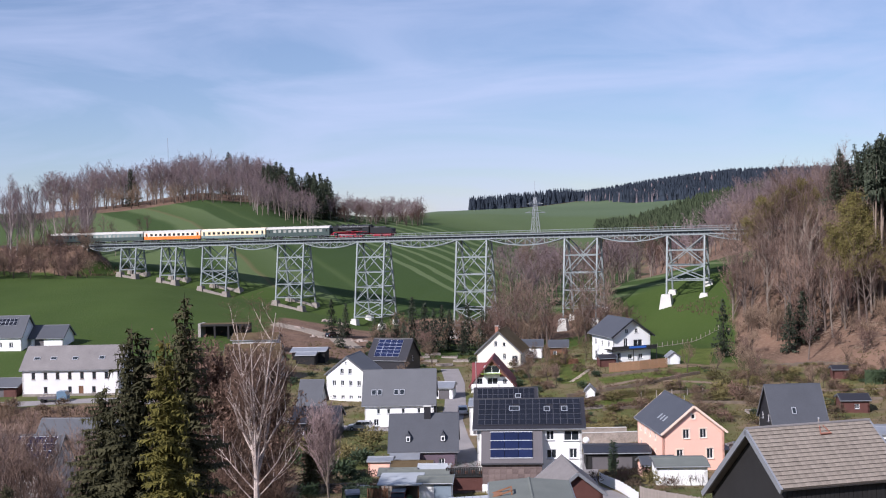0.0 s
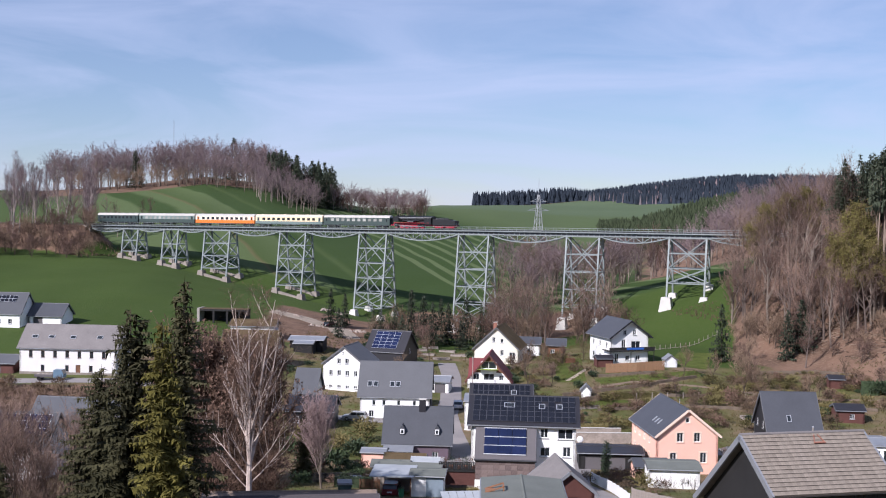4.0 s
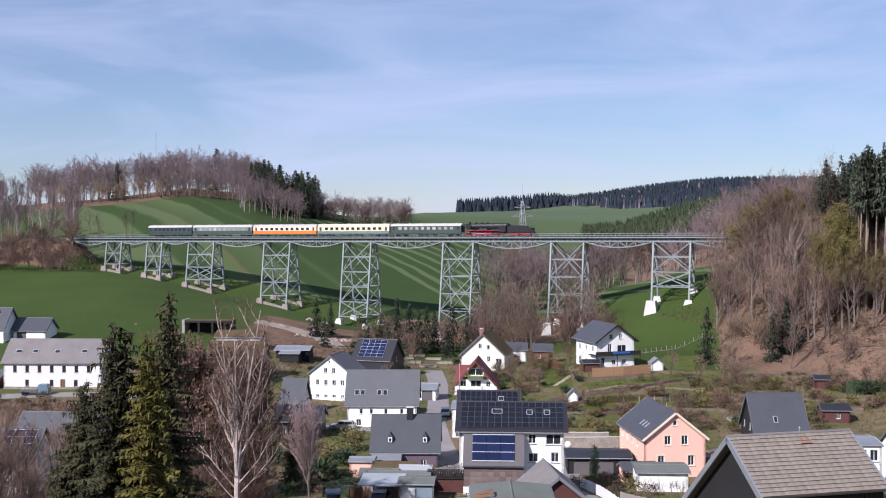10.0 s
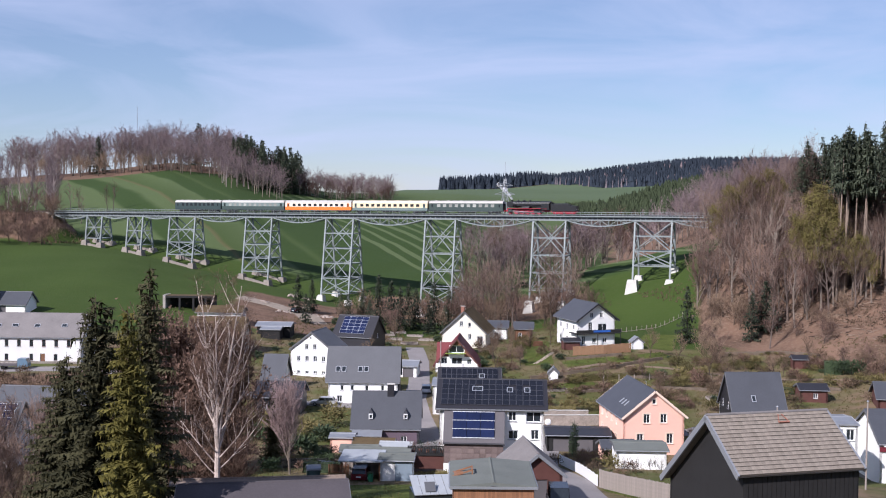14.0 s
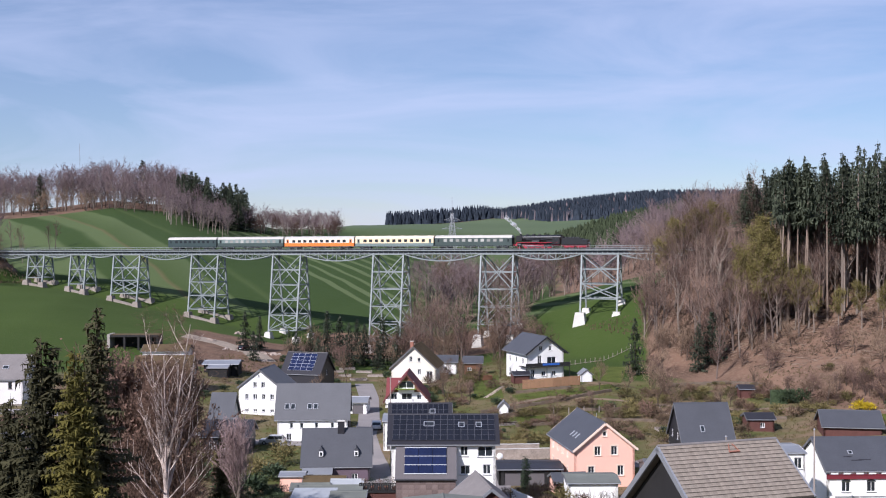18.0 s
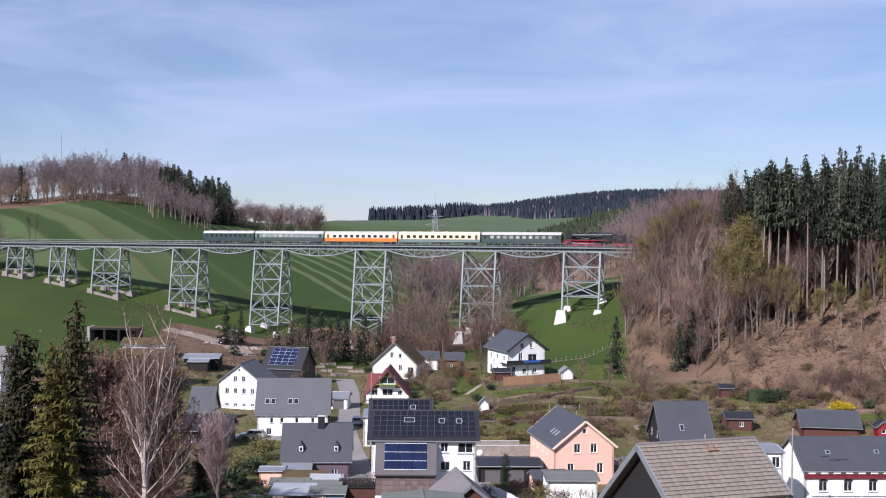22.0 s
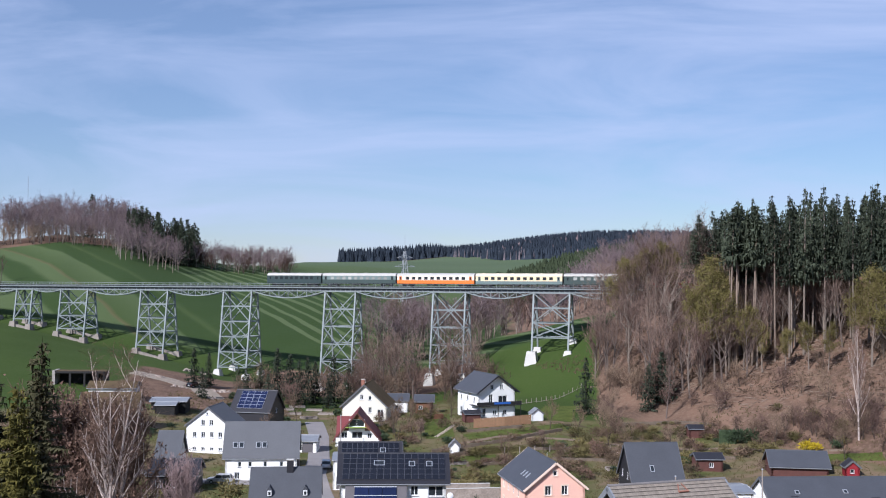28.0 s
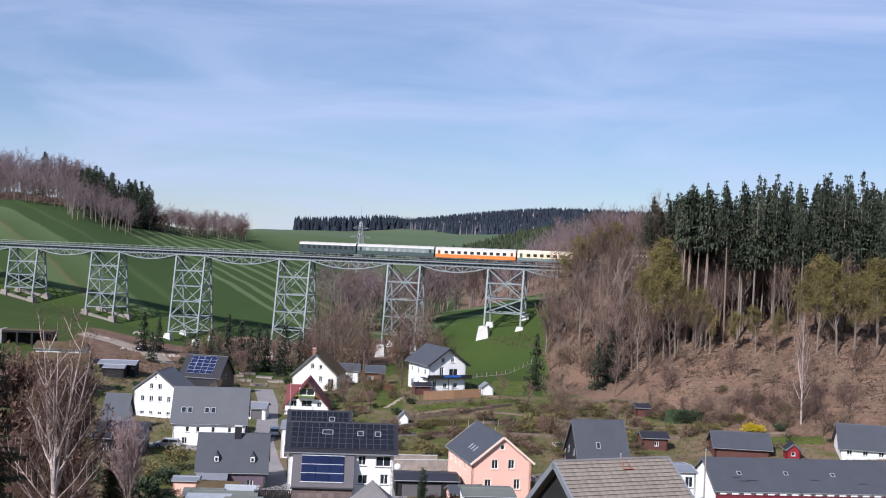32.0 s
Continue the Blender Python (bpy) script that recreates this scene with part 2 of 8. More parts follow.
def lathe(rings, n=10, axis="z"):
    """Rings of (radius, height) turned round the z axis, or round x or y."""
    v = []
    for r, h in rings:
        for i in range(n):
            a = 2 * math.pi * i / n
            c, s_ = math.cos(a) * r, math.sin(a) * r
            v.append({"z": (c, s_, h), "x": (h, c, s_), "y": (c, h, s_)}[axis])
    f = []
    for k in range(len(rings) - 1):
        f += [(k * n + i, k * n + (i + 1) % n, (k + 1) * n + (i + 1) % n, (k + 1) * n + i) for i in range(n)]
    return v, f + [tuple(range(n - 1, -1, -1)), tuple(range((len(rings) - 1) * n, len(rings) * n))]


def join(*pieces):
    v, f = [], []
    for pv, pf in pieces:
        k = len(v)
        v += pv
        f += [tuple(i + k for i in face) for face in pf]
    return v, f


def weld(piece):
    """Cells that touch grow together; faces between them go."""
    seen, index, out = {}, [], []
    for p in piece[0]:
        key = tuple(round(c, 4) for c in p)
        if key not in seen:
            seen[key] = len(out)
            out.append(p)
        index.append(seen[key])
    faces = [tuple(index[i] for i in f) for f in piece[1]]
    count = {}
    for f in faces:
        count[frozenset(f)] = count.get(frozenset(f), 0) + 1
    return out, [f for f in faces if count[frozenset(f)] == 1 and len(set(f)) == len(f)]


def moved(piece, m):
    return [tuple(m @ Vector(p)) for p in piece[0]], piece[1]


def mesh(name, piece, mat, flip=True):
    me = bpy.data.meshes.new(name)
    me.from_pydata(piece[0], [], piece[1])
    me.materials.append(mat)
    if flip:
        bm = bmesh.new()
        bm.from_mesh(me)
        bmesh.ops.recalc_face_normals(bm, faces=bm.faces)
        bm.to_mesh(me)
        bm.free()
    return me


def part(name, piece, mat, parent=None, label="", m=None):
    """One mesh object; piece is (vertices, faces) or a mesh to share."""
    data = piece if isinstance(piece, bpy.types.Mesh) else mesh(name, piece, mat)
    ob = new(name, data)
    if parent:
        ob.parent = parent
    if m is not None:
        ob.matrix_basis = m
    return tagged(ob, label) if label else ob


def thing(name, label, category, m, group="", kind=""):
    ob = new(name)
    ob.matrix_basis = m
    return tagged(ob, label, category, group, kind)
# ---- terrain ----
AX, AY = 0.913, -0.408          # direction of the railway over the valley
BX, BY = 0.0, 341.8             # a point on the near side of the viaduct


def smooth(a, b, v):
    k = np.clip((v - a) / (b - a), 0.0, 1.0)
    return k * k * (3 - 2 * k)


def along(x, y):
    """Metres along the viaduct and metres behind it."""
    return (x - BX) * AX + (y - BY) * AY, -(x - BX) * AY + (y - BY) * AX


def wave(x, y):
    return (np.sin(x * 0.043 + 1.3) * np.sin(y * 0.051 + 0.4) + 0.5 * np.sin(x * 0.11 + y * 0.07)
            + 0.35 * np.sin(x * 0.19 - y * 0.23 + 2.0))


def height(x, y):
    """Height of the ground, for numbers or arrays."""
    x, y = np.asarray(x, float), np.asarray(y, float)
    s, u = along(x, y)
    r = np.hypot(x, y)
    # valley profile under the viaduct
    sf = np.where(u < 0, x / AX, s)
    prof = np.interp(sf, [-600, -300, -160, -122, -100, -82, -53, -25, 5, 40, 60],
                     [38, 31, 26, 23.0, 20.6, 17.2, 12.6, 7.0, 4.4, 4.6, 6.0])
    # the slope from the village up to the viaduct
    near = 3.4 + (prof - 3.4) * smooth(-190, -5, u)
    # fields behind the viaduct rise to a crest
    az = np.degrees(np.arctan2(x, y))
    crest = np.interp(az, [-40, -20, -16, -12, -9, -6.5, -4, 0, 3, 6, 10, 14, 18, 24, 40], [50, 50, 54, 60, 57, 49, 44, 43, 41, 36, 34, 40, 52, 58, 58])
    ca, sa = np.cos(np.radians(az)), np.sin(np.radians(az))
    ucrest = np.maximum(-(640 * sa - BX) * AY + (640 * ca - BY) * AX, 60)
    f = np.clip(u / ucrest, 0, 1)
    z = near + (crest - near) * np.where(u > 0, f * (1.25 - 0.25 * f), 0)
    rear = np.interp(az, [-9, -4, 0, 3, 8, 15, 25], [38, 42, 50, 51, 52, 57, 66])
    z = z + np.where(y > 0, np.clip((r - 640) / 460, 0, 1) * (rear - crest), 0)
    # wooded hill beyond the far end of the viaduct
    q = (x - 45) * 0.894 + (y - 310) * 0.447
    ramp = np.interp(q, [-60, -30, 0, 18, 40, 75, 150, 400, 900], [0, 4.0, 7.6, 15.0, 24.5, 35, 41, 50, 55])
    back = smooth(330, 420, r) * smooth(18, 11, az)
    z = np.maximum(z, ramp * (1 - back) + back * z)
    # railway banks at both ends
    bank_l = 34.2 - np.maximum(np.abs(u + 1) - 3.2, 0) * 0.62 - np.maximum(s + 139, 0) * 1.1
    bank_r = 35.4 - np.maximum(np.abs(u + 1) - 3.2, 0) * 0.6 - np.maximum(101 - s, 0) * 1.2
    z = np.maximum(z, np.where(s < 0, bank_l, bank_r))
    # outer bank of the cutting into which the line runs at the far end
    z = np.maximum(z, np.where(s > 60, 40.2 - np.maximum(np.abs(u + 12) - 4.0, 0) * 1.25 - np.maximum(122 - s, 0) * 0.9, 0))
    # far ridge
    ridge = np.interp(az, [-60, -8, 0, 2, 5, 9, 12, 15, 20, 50], [40, 42, 50, 55, 60, 76, 90, 99, 98, 86])
    z = np.where(r > 1100, z + (ridge - z) * smooth(1150, 1850, r), z)
    # knoll with the chalet and its garden
    z = z + 3.0 * np.exp(-((x - 42) ** 2 + (y - 246) ** 2) / 900.0)
    # the hillside on which the camera stands
    own = np.interp(r, [0, 3, 30, 60, 75, 95, 123, 160, 200], [38.2, 38.0, 30, 20.5, 16.0, 12.6, 8.2, 3.2, 2.0])
    own = np.where(y < 0, np.maximum(own, 38.2 + 0.2 * np.minimum(-y, 200) - 0.15 * np.abs(x)), own)
    z = np.maximum(z, own)
    return z + 0.22 * wave(x, y) * smooth(60, 140, r)


def ground_material():
    m = bpy.data.materials.new("ground_cover")
    m.use_nodes = True
    n, l = m.node_tree.nodes, m.node_tree.links
    bsdf = n["Principled BSDF"]
    bsdf.inputs["Roughness"].default_value, bsdf.inputs["Specular IOR Level"].default_value = 0.95, 0.15
    tc = n.new("ShaderNodeTexCoord")

    def noisy(scale, detail=5.0, stretch=(1, 1, 1), turn=0.0):
        mp = n.new("ShaderNodeMapping")
        mp.vector_type = "TEXTURE"
        mp.inputs["Scale"].default_value, mp.inputs["Rotation"].default_value = stretch, (0, 0, turn)
        t = n.new("ShaderNodeTexNoise")
        t.inputs["Scale"].default_value, t.inputs["Detail"].default_value = scale, detail
        l.new(tc.outputs["Object"], mp.inputs["Vector"])
        l.new(mp.outputs["Vector"], t.inputs["Vector"])
        return t.outputs["Fac"]

    def two(fac, a, b, lo=0.35, hi=0.65):
        r = n.new("ShaderNodeMapRange")
        r.inputs["From Min"].default_value, r.inputs["From Max"].default_value = lo, hi
        l.new(fac, r.inputs["Value"])
        x = n.new("ShaderNodeMix")
        x.data_type = "RGBA"
        for k, c in ((6, a), (7, b)):
            if isinstance(c, tuple):
                x.inputs[k].default_value = (*c, 1)
            else:
                l.new(c, x.inputs[k])
        l.new(r.outputs["Result"], x.inputs[0])
        return x.outputs[2]

    def attribute(name):
        a = n.new("ShaderNodeAttribute")
        a.attribute_name = name
        return a.outputs["Fac"]

    meadow = two(noisy(0.03), (0.038, 0.063, 0.012), (0.050, 0.079, 0.016))
    meadow = two(noisy(0.9), meadow, (0.058, 0.078, 0.022), 0.45, 0.95)
    # ploughed plots lie side by side across the slope; ACROSS runs from one to the next
    across = n.new("ShaderNodeVectorMath")
    across.operation = "DOT_PRODUCT"
    across.inputs[1].default_value = (0.889, 0.457, 0.0)
    l.new(tc.outputs["Object"], across.inputs[0])
    sway = n.new("ShaderNodeMath")
    sway.operation = "MULTIPLY_ADD"
    sway.inputs[1].default_value = 7.0
    l.new(noisy(0.02, 3.0), sway.inputs[0])
    l.new(across.outputs["Value"], sway.inputs[2])
    span = n.new("ShaderNodeMapRange")
    span.inputs["From Min"].default_value, span.inputs["From Max"].default_value = 63.5, 303.5
    l.new(sway.outputs[0], span.inputs["Value"])
    plots = n.new("ShaderNodeValToRGB")
    pale, mid, deep, worn = (0.080, 0.110, 0.043), (0.055, 0.082, 0.026), (0.035, 0.060, 0.016), (0.110, 0.098, 0.045)
    stops = [(60, mid), (84, pale), (104, pale), (106, deep), (115, deep), (118, pale), (124, pale), (124.8, worn), (126.3, mid), (140, pale), (141.5, deep), (151, deep), (153, mid), (156, deep), (183, deep)]
    stops += [(258, deep), (264, mid), (300, pale)]
    ramp_ = plots.color_ramp
    ramp_.elements[1].position = 1.0
    for at_, c in stops[1:-1]:
        ramp_.elements.new((at_ - 60) / 240).color = (*c, 1)
    ramp_.elements[0].color, ramp_.elements[len(stops) - 1].color = (*stops[0][1], 1), (*stops[-1][1], 1)
    l.new(span.outputs["Result"], plots.inputs["Fac"])
    # mown swathes: thin pale lines side by side on the middle plot
    swathe = n.new("ShaderNodeMath")
    swathe.operation = "SINE"
    turns = n.new("ShaderNodeMath")
    turns.operation = "MULTIPLY"
    turns.inputs[1].default_value = 0.80
    l.new(sway.outputs[0], turns.inputs[0])
    l.new(turns.outputs[0], swathe.inputs[0])
    patchy = n.new("ShaderNodeMath")
    patchy.operation = "MULTIPLY_ADD"
    patchy.inputs[1].default_value = 1.6
    l.new(noisy(0.06, 3.0, (8.0, 1.0, 1.0), -1.05), patchy.inputs[0])
    l.new(swathe.outputs[0], patchy.inputs[2])
    lines = two(patchy.outputs[0], deep, (0.090, 0.120, 0.050), 0.95, 1.45)
    inside = n.new("ShaderNodeMapRange")
    inside.inputs["From Min"].default_value, inside.inputs["From Max"].default_value = 186.0, 189.0
    l.new(sway.outputs[0], inside.inputs["Value"])
    outside = n.new("ShaderNodeMapRange")
    outside.inputs["From Min"].default_value, outside.inputs["From Max"].default_value = 262.0, 252.0
    l.new(sway.outputs[0], outside.inputs["Value"])
    between = n.new("ShaderNodeMath")
    between.operation = "MULTIPLY"
    l.new(inside.outputs["Result"], between.inputs[0])
    l.new(outside.outputs["Result"], between.inputs[1])
    plots_out = two(between.outputs[0], plots.outputs["Color"], lines, 0.0, 1.0)
    strip = two(noisy(0.25, 6.0), plots_out, mid, 0.6, 1.1)
    strip = two(noisy(1.1, 4.0), strip, (0.060, 0.082, 0.026), 0.55, 1.2)
    garden = two(noisy(0.085, 6.0), (0.084, 0.094, 0.028), (0.180, 0.128, 0.082), 0.42, 0.60)
    garden = two(noisy(0.55, 7.0), garden, (0.105, 0.092, 0.040), 0.47, 0.72)
    garden = two(noisy(0.22, 6.0), garden, (0.075, 0.062, 0.034), 0.58, 0.72)
    scrub = two(noisy(0.12), (0.19, 0.117, 0.080), (0.11, 0.070, 0.049), 0.35, 0.65)
    scrub = two(noisy(1.3), scrub, (0.215, 0.148, 0.106), 0.48, 0.8)
    # haze over the far fields is put into this paler, bluer colour
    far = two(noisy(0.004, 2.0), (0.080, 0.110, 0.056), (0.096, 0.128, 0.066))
    colour = two(attribute("strips"), meadow, strip, 0.3, 0.7)
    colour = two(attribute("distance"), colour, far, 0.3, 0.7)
    colour = two(attribute("garden"), colour, garden, 0.25, 0.75)
    edge = n.new("ShaderNodeMath")
    edge.operation = "MULTIPLY_ADD"
    edge.inputs[1].default_value = 0.5
    l.new(noisy(0.25), edge.inputs[0])
    l.new(attribute("scrub"), edge.inputs[2])
    colour = two(edge.outputs[0], colour, scrub, 0.60, 0.85)
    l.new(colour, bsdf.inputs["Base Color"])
    b = n.new("ShaderNodeBump")
    b.inputs["Strength"].default_value, b.inputs["Distance"].default_value = 0.6, 0.25
    l.new(noisy(1.6, 8.0), b.inputs["Height"])
    l.new(b.outputs["Normal"], bsdf.inputs["Normal"])
    return m


def make_ground():
    azs = np.radians(np.concatenate([np.arange(-180, -40, 4.0), np.arange(-40, 46, 0.4), np.arange(46, 180, 4.0)]))
    rad = np.concatenate([np.arange(1.5, 60, 2.5), np.arange(60, 460, 2.5), np.geomspace(460, 4600, 110)])
    a, r = np.meshgrid(azs, rad)
    x, y = (r * np.sin(a)).ravel(), (r * np.cos(a)).ravel()
    z = height(x, y)
    na, nr = len(azs), len(rad)
    v = list(zip(x.tolist(), y.tolist(), z.tolist())) + [(0.0, 0.0, float(height(0, 0)))]
    f = [(k * na + i, (k + 1) * na + i, (k + 1) * na + (i + 1) % na, k * na + (i + 1) % na)
         for k in range(nr - 1) for i in range(na)]
    f += [(na * nr, i, (i + 1) % na) for i in range(na)]
    me = bpy.data.meshes.new("ground")
    me.from_pydata(v, [], f)
    me.materials.append(ground_material())
    for p in me.polygons:
        p.use_smooth = True
    x, y = np.append(x, 0.0), np.append(y, 0.0)
    s, u = along(x, y)
    r = np.hypot(x, y)
    q = (x - 45) * 0.894 + (y - 310) * 0.447
    az = np.degrees(np.arctan2(x, y))
    covers = {
        "strips": smooth(8, 22, u) * smooth(1100, 700, r),
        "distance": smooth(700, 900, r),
        "garden": smooth(285, 262, y - 0.30 * (x + 20)) * smooth(-35, 60, x + 95) * (1 - smooth(44, 50, x) * smooth(236, 244, y)),
        "scrub": np.clip(smooth(14.4, 15.8, az) * smooth(-12, -1, q) * smooth(2, -6, u) + smooth(8, 13, az) * smooth(24, 38, u) * smooth(760, 640, r)
                         + smooth(-128, -140, s) * smooth(-22, -14, u) * smooth(16, 4, u)
                         + smooth(50, 38, r) + 0.7 * smooth(-40, -60, x) * smooth(222, 212, y)
                         + 0.8 * smooth(30, 14, np.abs(s - 18) - 12) * smooth(-25, -12, u) * smooth(24, 10, u)
                         + 0.75 * smooth(16, 6, np.abs(x + 32) - 6) * smooth(20, 8, np.abs(y - 304) - 18)
                         + smooth(-20.5, -19.5, az) * smooth(-5.6, -6.6, az) * smooth(582, 592, r) * smooth(760, 730, r)
                         + smooth(1585, 1610, r), 0, 1),
    }
    for name, value in covers.items():
        me.attributes.new(name, "FLOAT", "POINT").data.foreach_set("value", value.astype(np.float32))
    return tagged(new("ground", me), "green valley meadows, gardens and brown wooded slopes", "ground", kind="structure")


make_ground()


def on(x, y, dz=0.0):
    return float(height(x, y)) + dz


# ---- viaduct ----
YAW = math.degrees(math.atan2(AY, AX))


def rail(s):
    return 35.75 + 0.0053 * s


def world_of(s, v=0.0):
    """Plan place of a point s metres along the viaduct and v metres behind its near side."""
    return BX + s * AX - v * AY, BY + s * AY + v * AX


MID = 1.5            # track centre behind the near side
TOWERS = [(-122.7, -116.2), (-105.1, -98.9), (-87.8, -77.6), (-57.7, -47.9), (-28.0, -18.3), (6.5, 16.4), (41.1, 51.0), (71.4, 81.9)]
ENDS = (-137.0, 103.0)


def make_viaduct():
    root = thing("railway_viaduct", "grey steel trestle viaduct carrying a single railway track over the valley", "viaduct",
                 pose(BX, BY, 0, 0, 0, YAW))
    top_half, batter = 1.9, 0.135
    for a, b in TOWERS:
        zt = rail((a + b) / 2) - 1.75
        cap = part("tower_cap", join(*[beam((a - 0.4, MID + k * top_half, zt + 0.2), (b + 0.4, MID + k * top_half, zt + 0.2), 0.5, 0.4) for k in (-1, 1)],
                                     *[beam((s, MID - 2.2, zt + 0.15), (s, MID + 2.2, zt + 0.15), 0.4, 0.35) for s in (a, b)]), STEEL, root)
        feet = {}
        for s in (a, b):
            for k in (-1, 1):
                v = MID + k * (top_half + batter * 24)
                gz = on(*world_of(s, v))
                tall = {(71.4, -1): 3.2, (81.9, -1): 0.7, (41.1, -1): 3.4, (6.5, -1): 2.6}.get((s, k), 1.3 + 0.5 * (k < 0))
                foot = gz + tall
                for _ in range(3):
                    v = MID + k * (top_half + batter * (zt - foot))
                    gz = on(*world_of(s, v))
                    foot = gz + tall
                feet[s, k] = (v, foot)
                w = 1.5 if (s, k) == (71.4, -1) else 1.3 if tall > 2.5 else 1.1
                part("footing", lathe([(w * 1.75, gz - 1.0), (w * 1.2, foot - 0.15), (w * 1.15, foot)], 4), CONCRETE if a > -40 else MASONRY, cap,
                     "", pose(s, v, 0, 0, 0, 0)).rotation_euler.z = radians(45)
                part("leg", beam((s, v, foot), (s, MID + k * top_half, zt), 0.46), STEEL, cap)
        if a < -40:
            for k in (-1, 1):
                zs = [on(*world_of(s, feet[s, k][0])) for s in (a, b)]
                part("plinth_wall", prism([(a + 1.0, min(zs) - 1.2), (b - 1.0, min(zs) - 1.2), (b - 1.0, zs[1] + 0.75), (a + 1.0, zs[0] + 0.75)], feet[a, k][0] - 0.55, feet[a, k][0] + 0.55), MASONRY, cap)
        low = max(f for _, f in feet.values())
        n = max(2, round((zt - low) / 4.9))
        levels = [zt - (zt - low - 0.3) * i / n for i in range(n + 1)]

        def at(s, k, z):
            return s, MID + k * (top_half + batter * (zt - z)), z
        for i, z in enumerate(levels[1:], 1):
            for k in (-1, 1):
                part("strut", beam(at(a, k, z), at(b, k, z), 0.30), STEEL, cap)
            for s in (a, b):
                part("strut", beam(at(s, -1, z), at(s, 1, z), 0.26), STEEL, cap)
        i = 0
        while i < n:
            j = min(n, i + 2)
            for k in (-1, 1):
                part("brace", beam(at(a, k, levels[i]), at(b, k, levels[j]), 0.26), STEEL, cap)
                part("brace", beam(at(b, k, levels[i]), at(a, k, levels[j]), 0.26), STEEL, cap)
            i = j
        for i in range(n):
            for s in (a, b):
                part("brace", join(beam(at(s, -1, levels[i]), at(s, 1, levels[i + 1]), 0.2), beam(at(s, 1, levels[i]), at(s, -1, levels[i + 1]), 0.2)), STEEL, cap)
    # girders: lattice over the towers and over the gaps, with a curved chord below each gap
    marks = [ENDS[0]] + [v for t in TOWERS for v in t] + [ENDS[1]]
    for a, b in zip(marks, marks[1:]):
        gap = (a, b) not in TOWERS
        for k in (-1, 1):
            v = MID + k * top_half
            bits = [beam((a, v, rail(a) - 0.62), (b, v, rail(b) - 0.62), 0.34, 0.30), beam((a, v, rail(a) - 1.48), (b, v, rail(b) - 1.48), 0.34, 0.26)]
            n = max(3, round((b - a) / 1.6))
            for i in range(n + 1):
                s = a + (b - a) * i / n
                bits.append(beam((s, v, rail(s) - 1.45), (s, v, rail(s) - 0.65), 0.16))
            girder = part("girder", join(*bits), STEEL, root)
            # dark sheet fills the girder between its two chords
            part("dark_web_band", beam((a, v + 0.03, rail(a) - 1.05), (b, v + 0.03, rail(b) - 1.05), 0.03, 0.7), STEEL_DARK, girder)
            if gap:
                deep = 0.085 * (b - a)
                curve = [(a + (b - a) * i / 16, rail(a + (b - a) * i / 16) - 1.5 - deep * (1 - (2 * i / 16 - 1) ** 2)) for i in range(17)]
                part("curved_chord", sweep([(s0, v, z0) for s0, z0 in curve], 0.36, 0.30), STEEL, girder)
                web = []
                for i in range(2, 15, 2):
                    s0, z0 = curve[i]
                    web.append(beam((s0, v, z0), (s0, v, rail(s0) - 1.45), 0.2))
                    if i < 14:
                        s1, z1 = curve[i + 2]
                        web.append(beam((s0, v, z0), (s1, v, rail(s1) - 1.45), 0.17) if i % 4 else beam((s1, v, z1), (s0, v, rail(s0) - 1.45), 0.17))
                for bar in web:
                    part("web_bar", bar, STEEL, girder)
        n = max(3, round((b - a) / 3.0))
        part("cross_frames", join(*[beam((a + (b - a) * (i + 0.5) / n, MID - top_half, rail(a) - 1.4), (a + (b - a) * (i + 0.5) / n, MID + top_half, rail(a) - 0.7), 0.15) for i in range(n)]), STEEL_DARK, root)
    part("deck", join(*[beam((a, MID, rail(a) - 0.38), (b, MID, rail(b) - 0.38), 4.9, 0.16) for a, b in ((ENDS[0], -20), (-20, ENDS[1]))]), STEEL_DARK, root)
    for k in (-1, 1):
        part("kerb_beam", beam((ENDS[0], MID + k * 2.5, rail(ENDS[0]) - 0.42), (ENDS[1], MID + k * 2.5, rail(ENDS[1]) - 0.42), 0.12, 0.3), STEEL, root)
        part("steel_rail", beam((ENDS[0] - 60, MID + k * 0.75, rail(ENDS[0] - 60) - 0.07), (ENDS[1] + 40, MID + k * 0.75, rail(ENDS[1] + 40) - 0.07), 0.08, 0.14), STEEL_DARK, root)
    sleeper = mesh("sleeper", box(-0.13, 0.13, -1.3, 1.3, -0.16, 0.0), WOOD_DARK)
    for i in range(240):
        s = ENDS[0] + 1.0 * i
        part("sleeper", sleeper, None, root, m=pose(s, MID, rail(s) - 0.14))
    post = mesh("railing_post", box(-0.04, 0.04, -0.04, 0.04, 0, 1.1), STEEL)
    for k in (-1, 1):
        for i in range(97):
            s = ENDS[0] + 2.5 * i
            part("railing_post", post, None, root, m=pose(s, MID + k * 2.45, rail(s) - 0.3))
        for h in (0.15, 0.78):
            part("handrail", beam((ENDS[0], MID + k * 2.45, rail(ENDS[0]) + h), (ENDS[1], MID + k * 2.45, rail(ENDS[1]) + h), 0.07), STEEL, root)
    for s, k in ((ENDS[0], -1), (ENDS[1], 1)):
        z = rail(s)
        a = tagged(part("abutment", join(box(min(s, s + k * 5), max(s, s + k * 5), MID - 3, MID + 3, z - 9, z - 1.75),
                                         box(min(s + k * 1.2, s + k * 5), max(s + k * 1.2, s + k * 5), MID - 3, MID + 3, z - 1.75, z - 0.5)), MASONRY, None,
                        "weathered masonry abutment at the viaduct's end", pose(BX, BY, 0, 0, 0, YAW)), category="abutment")
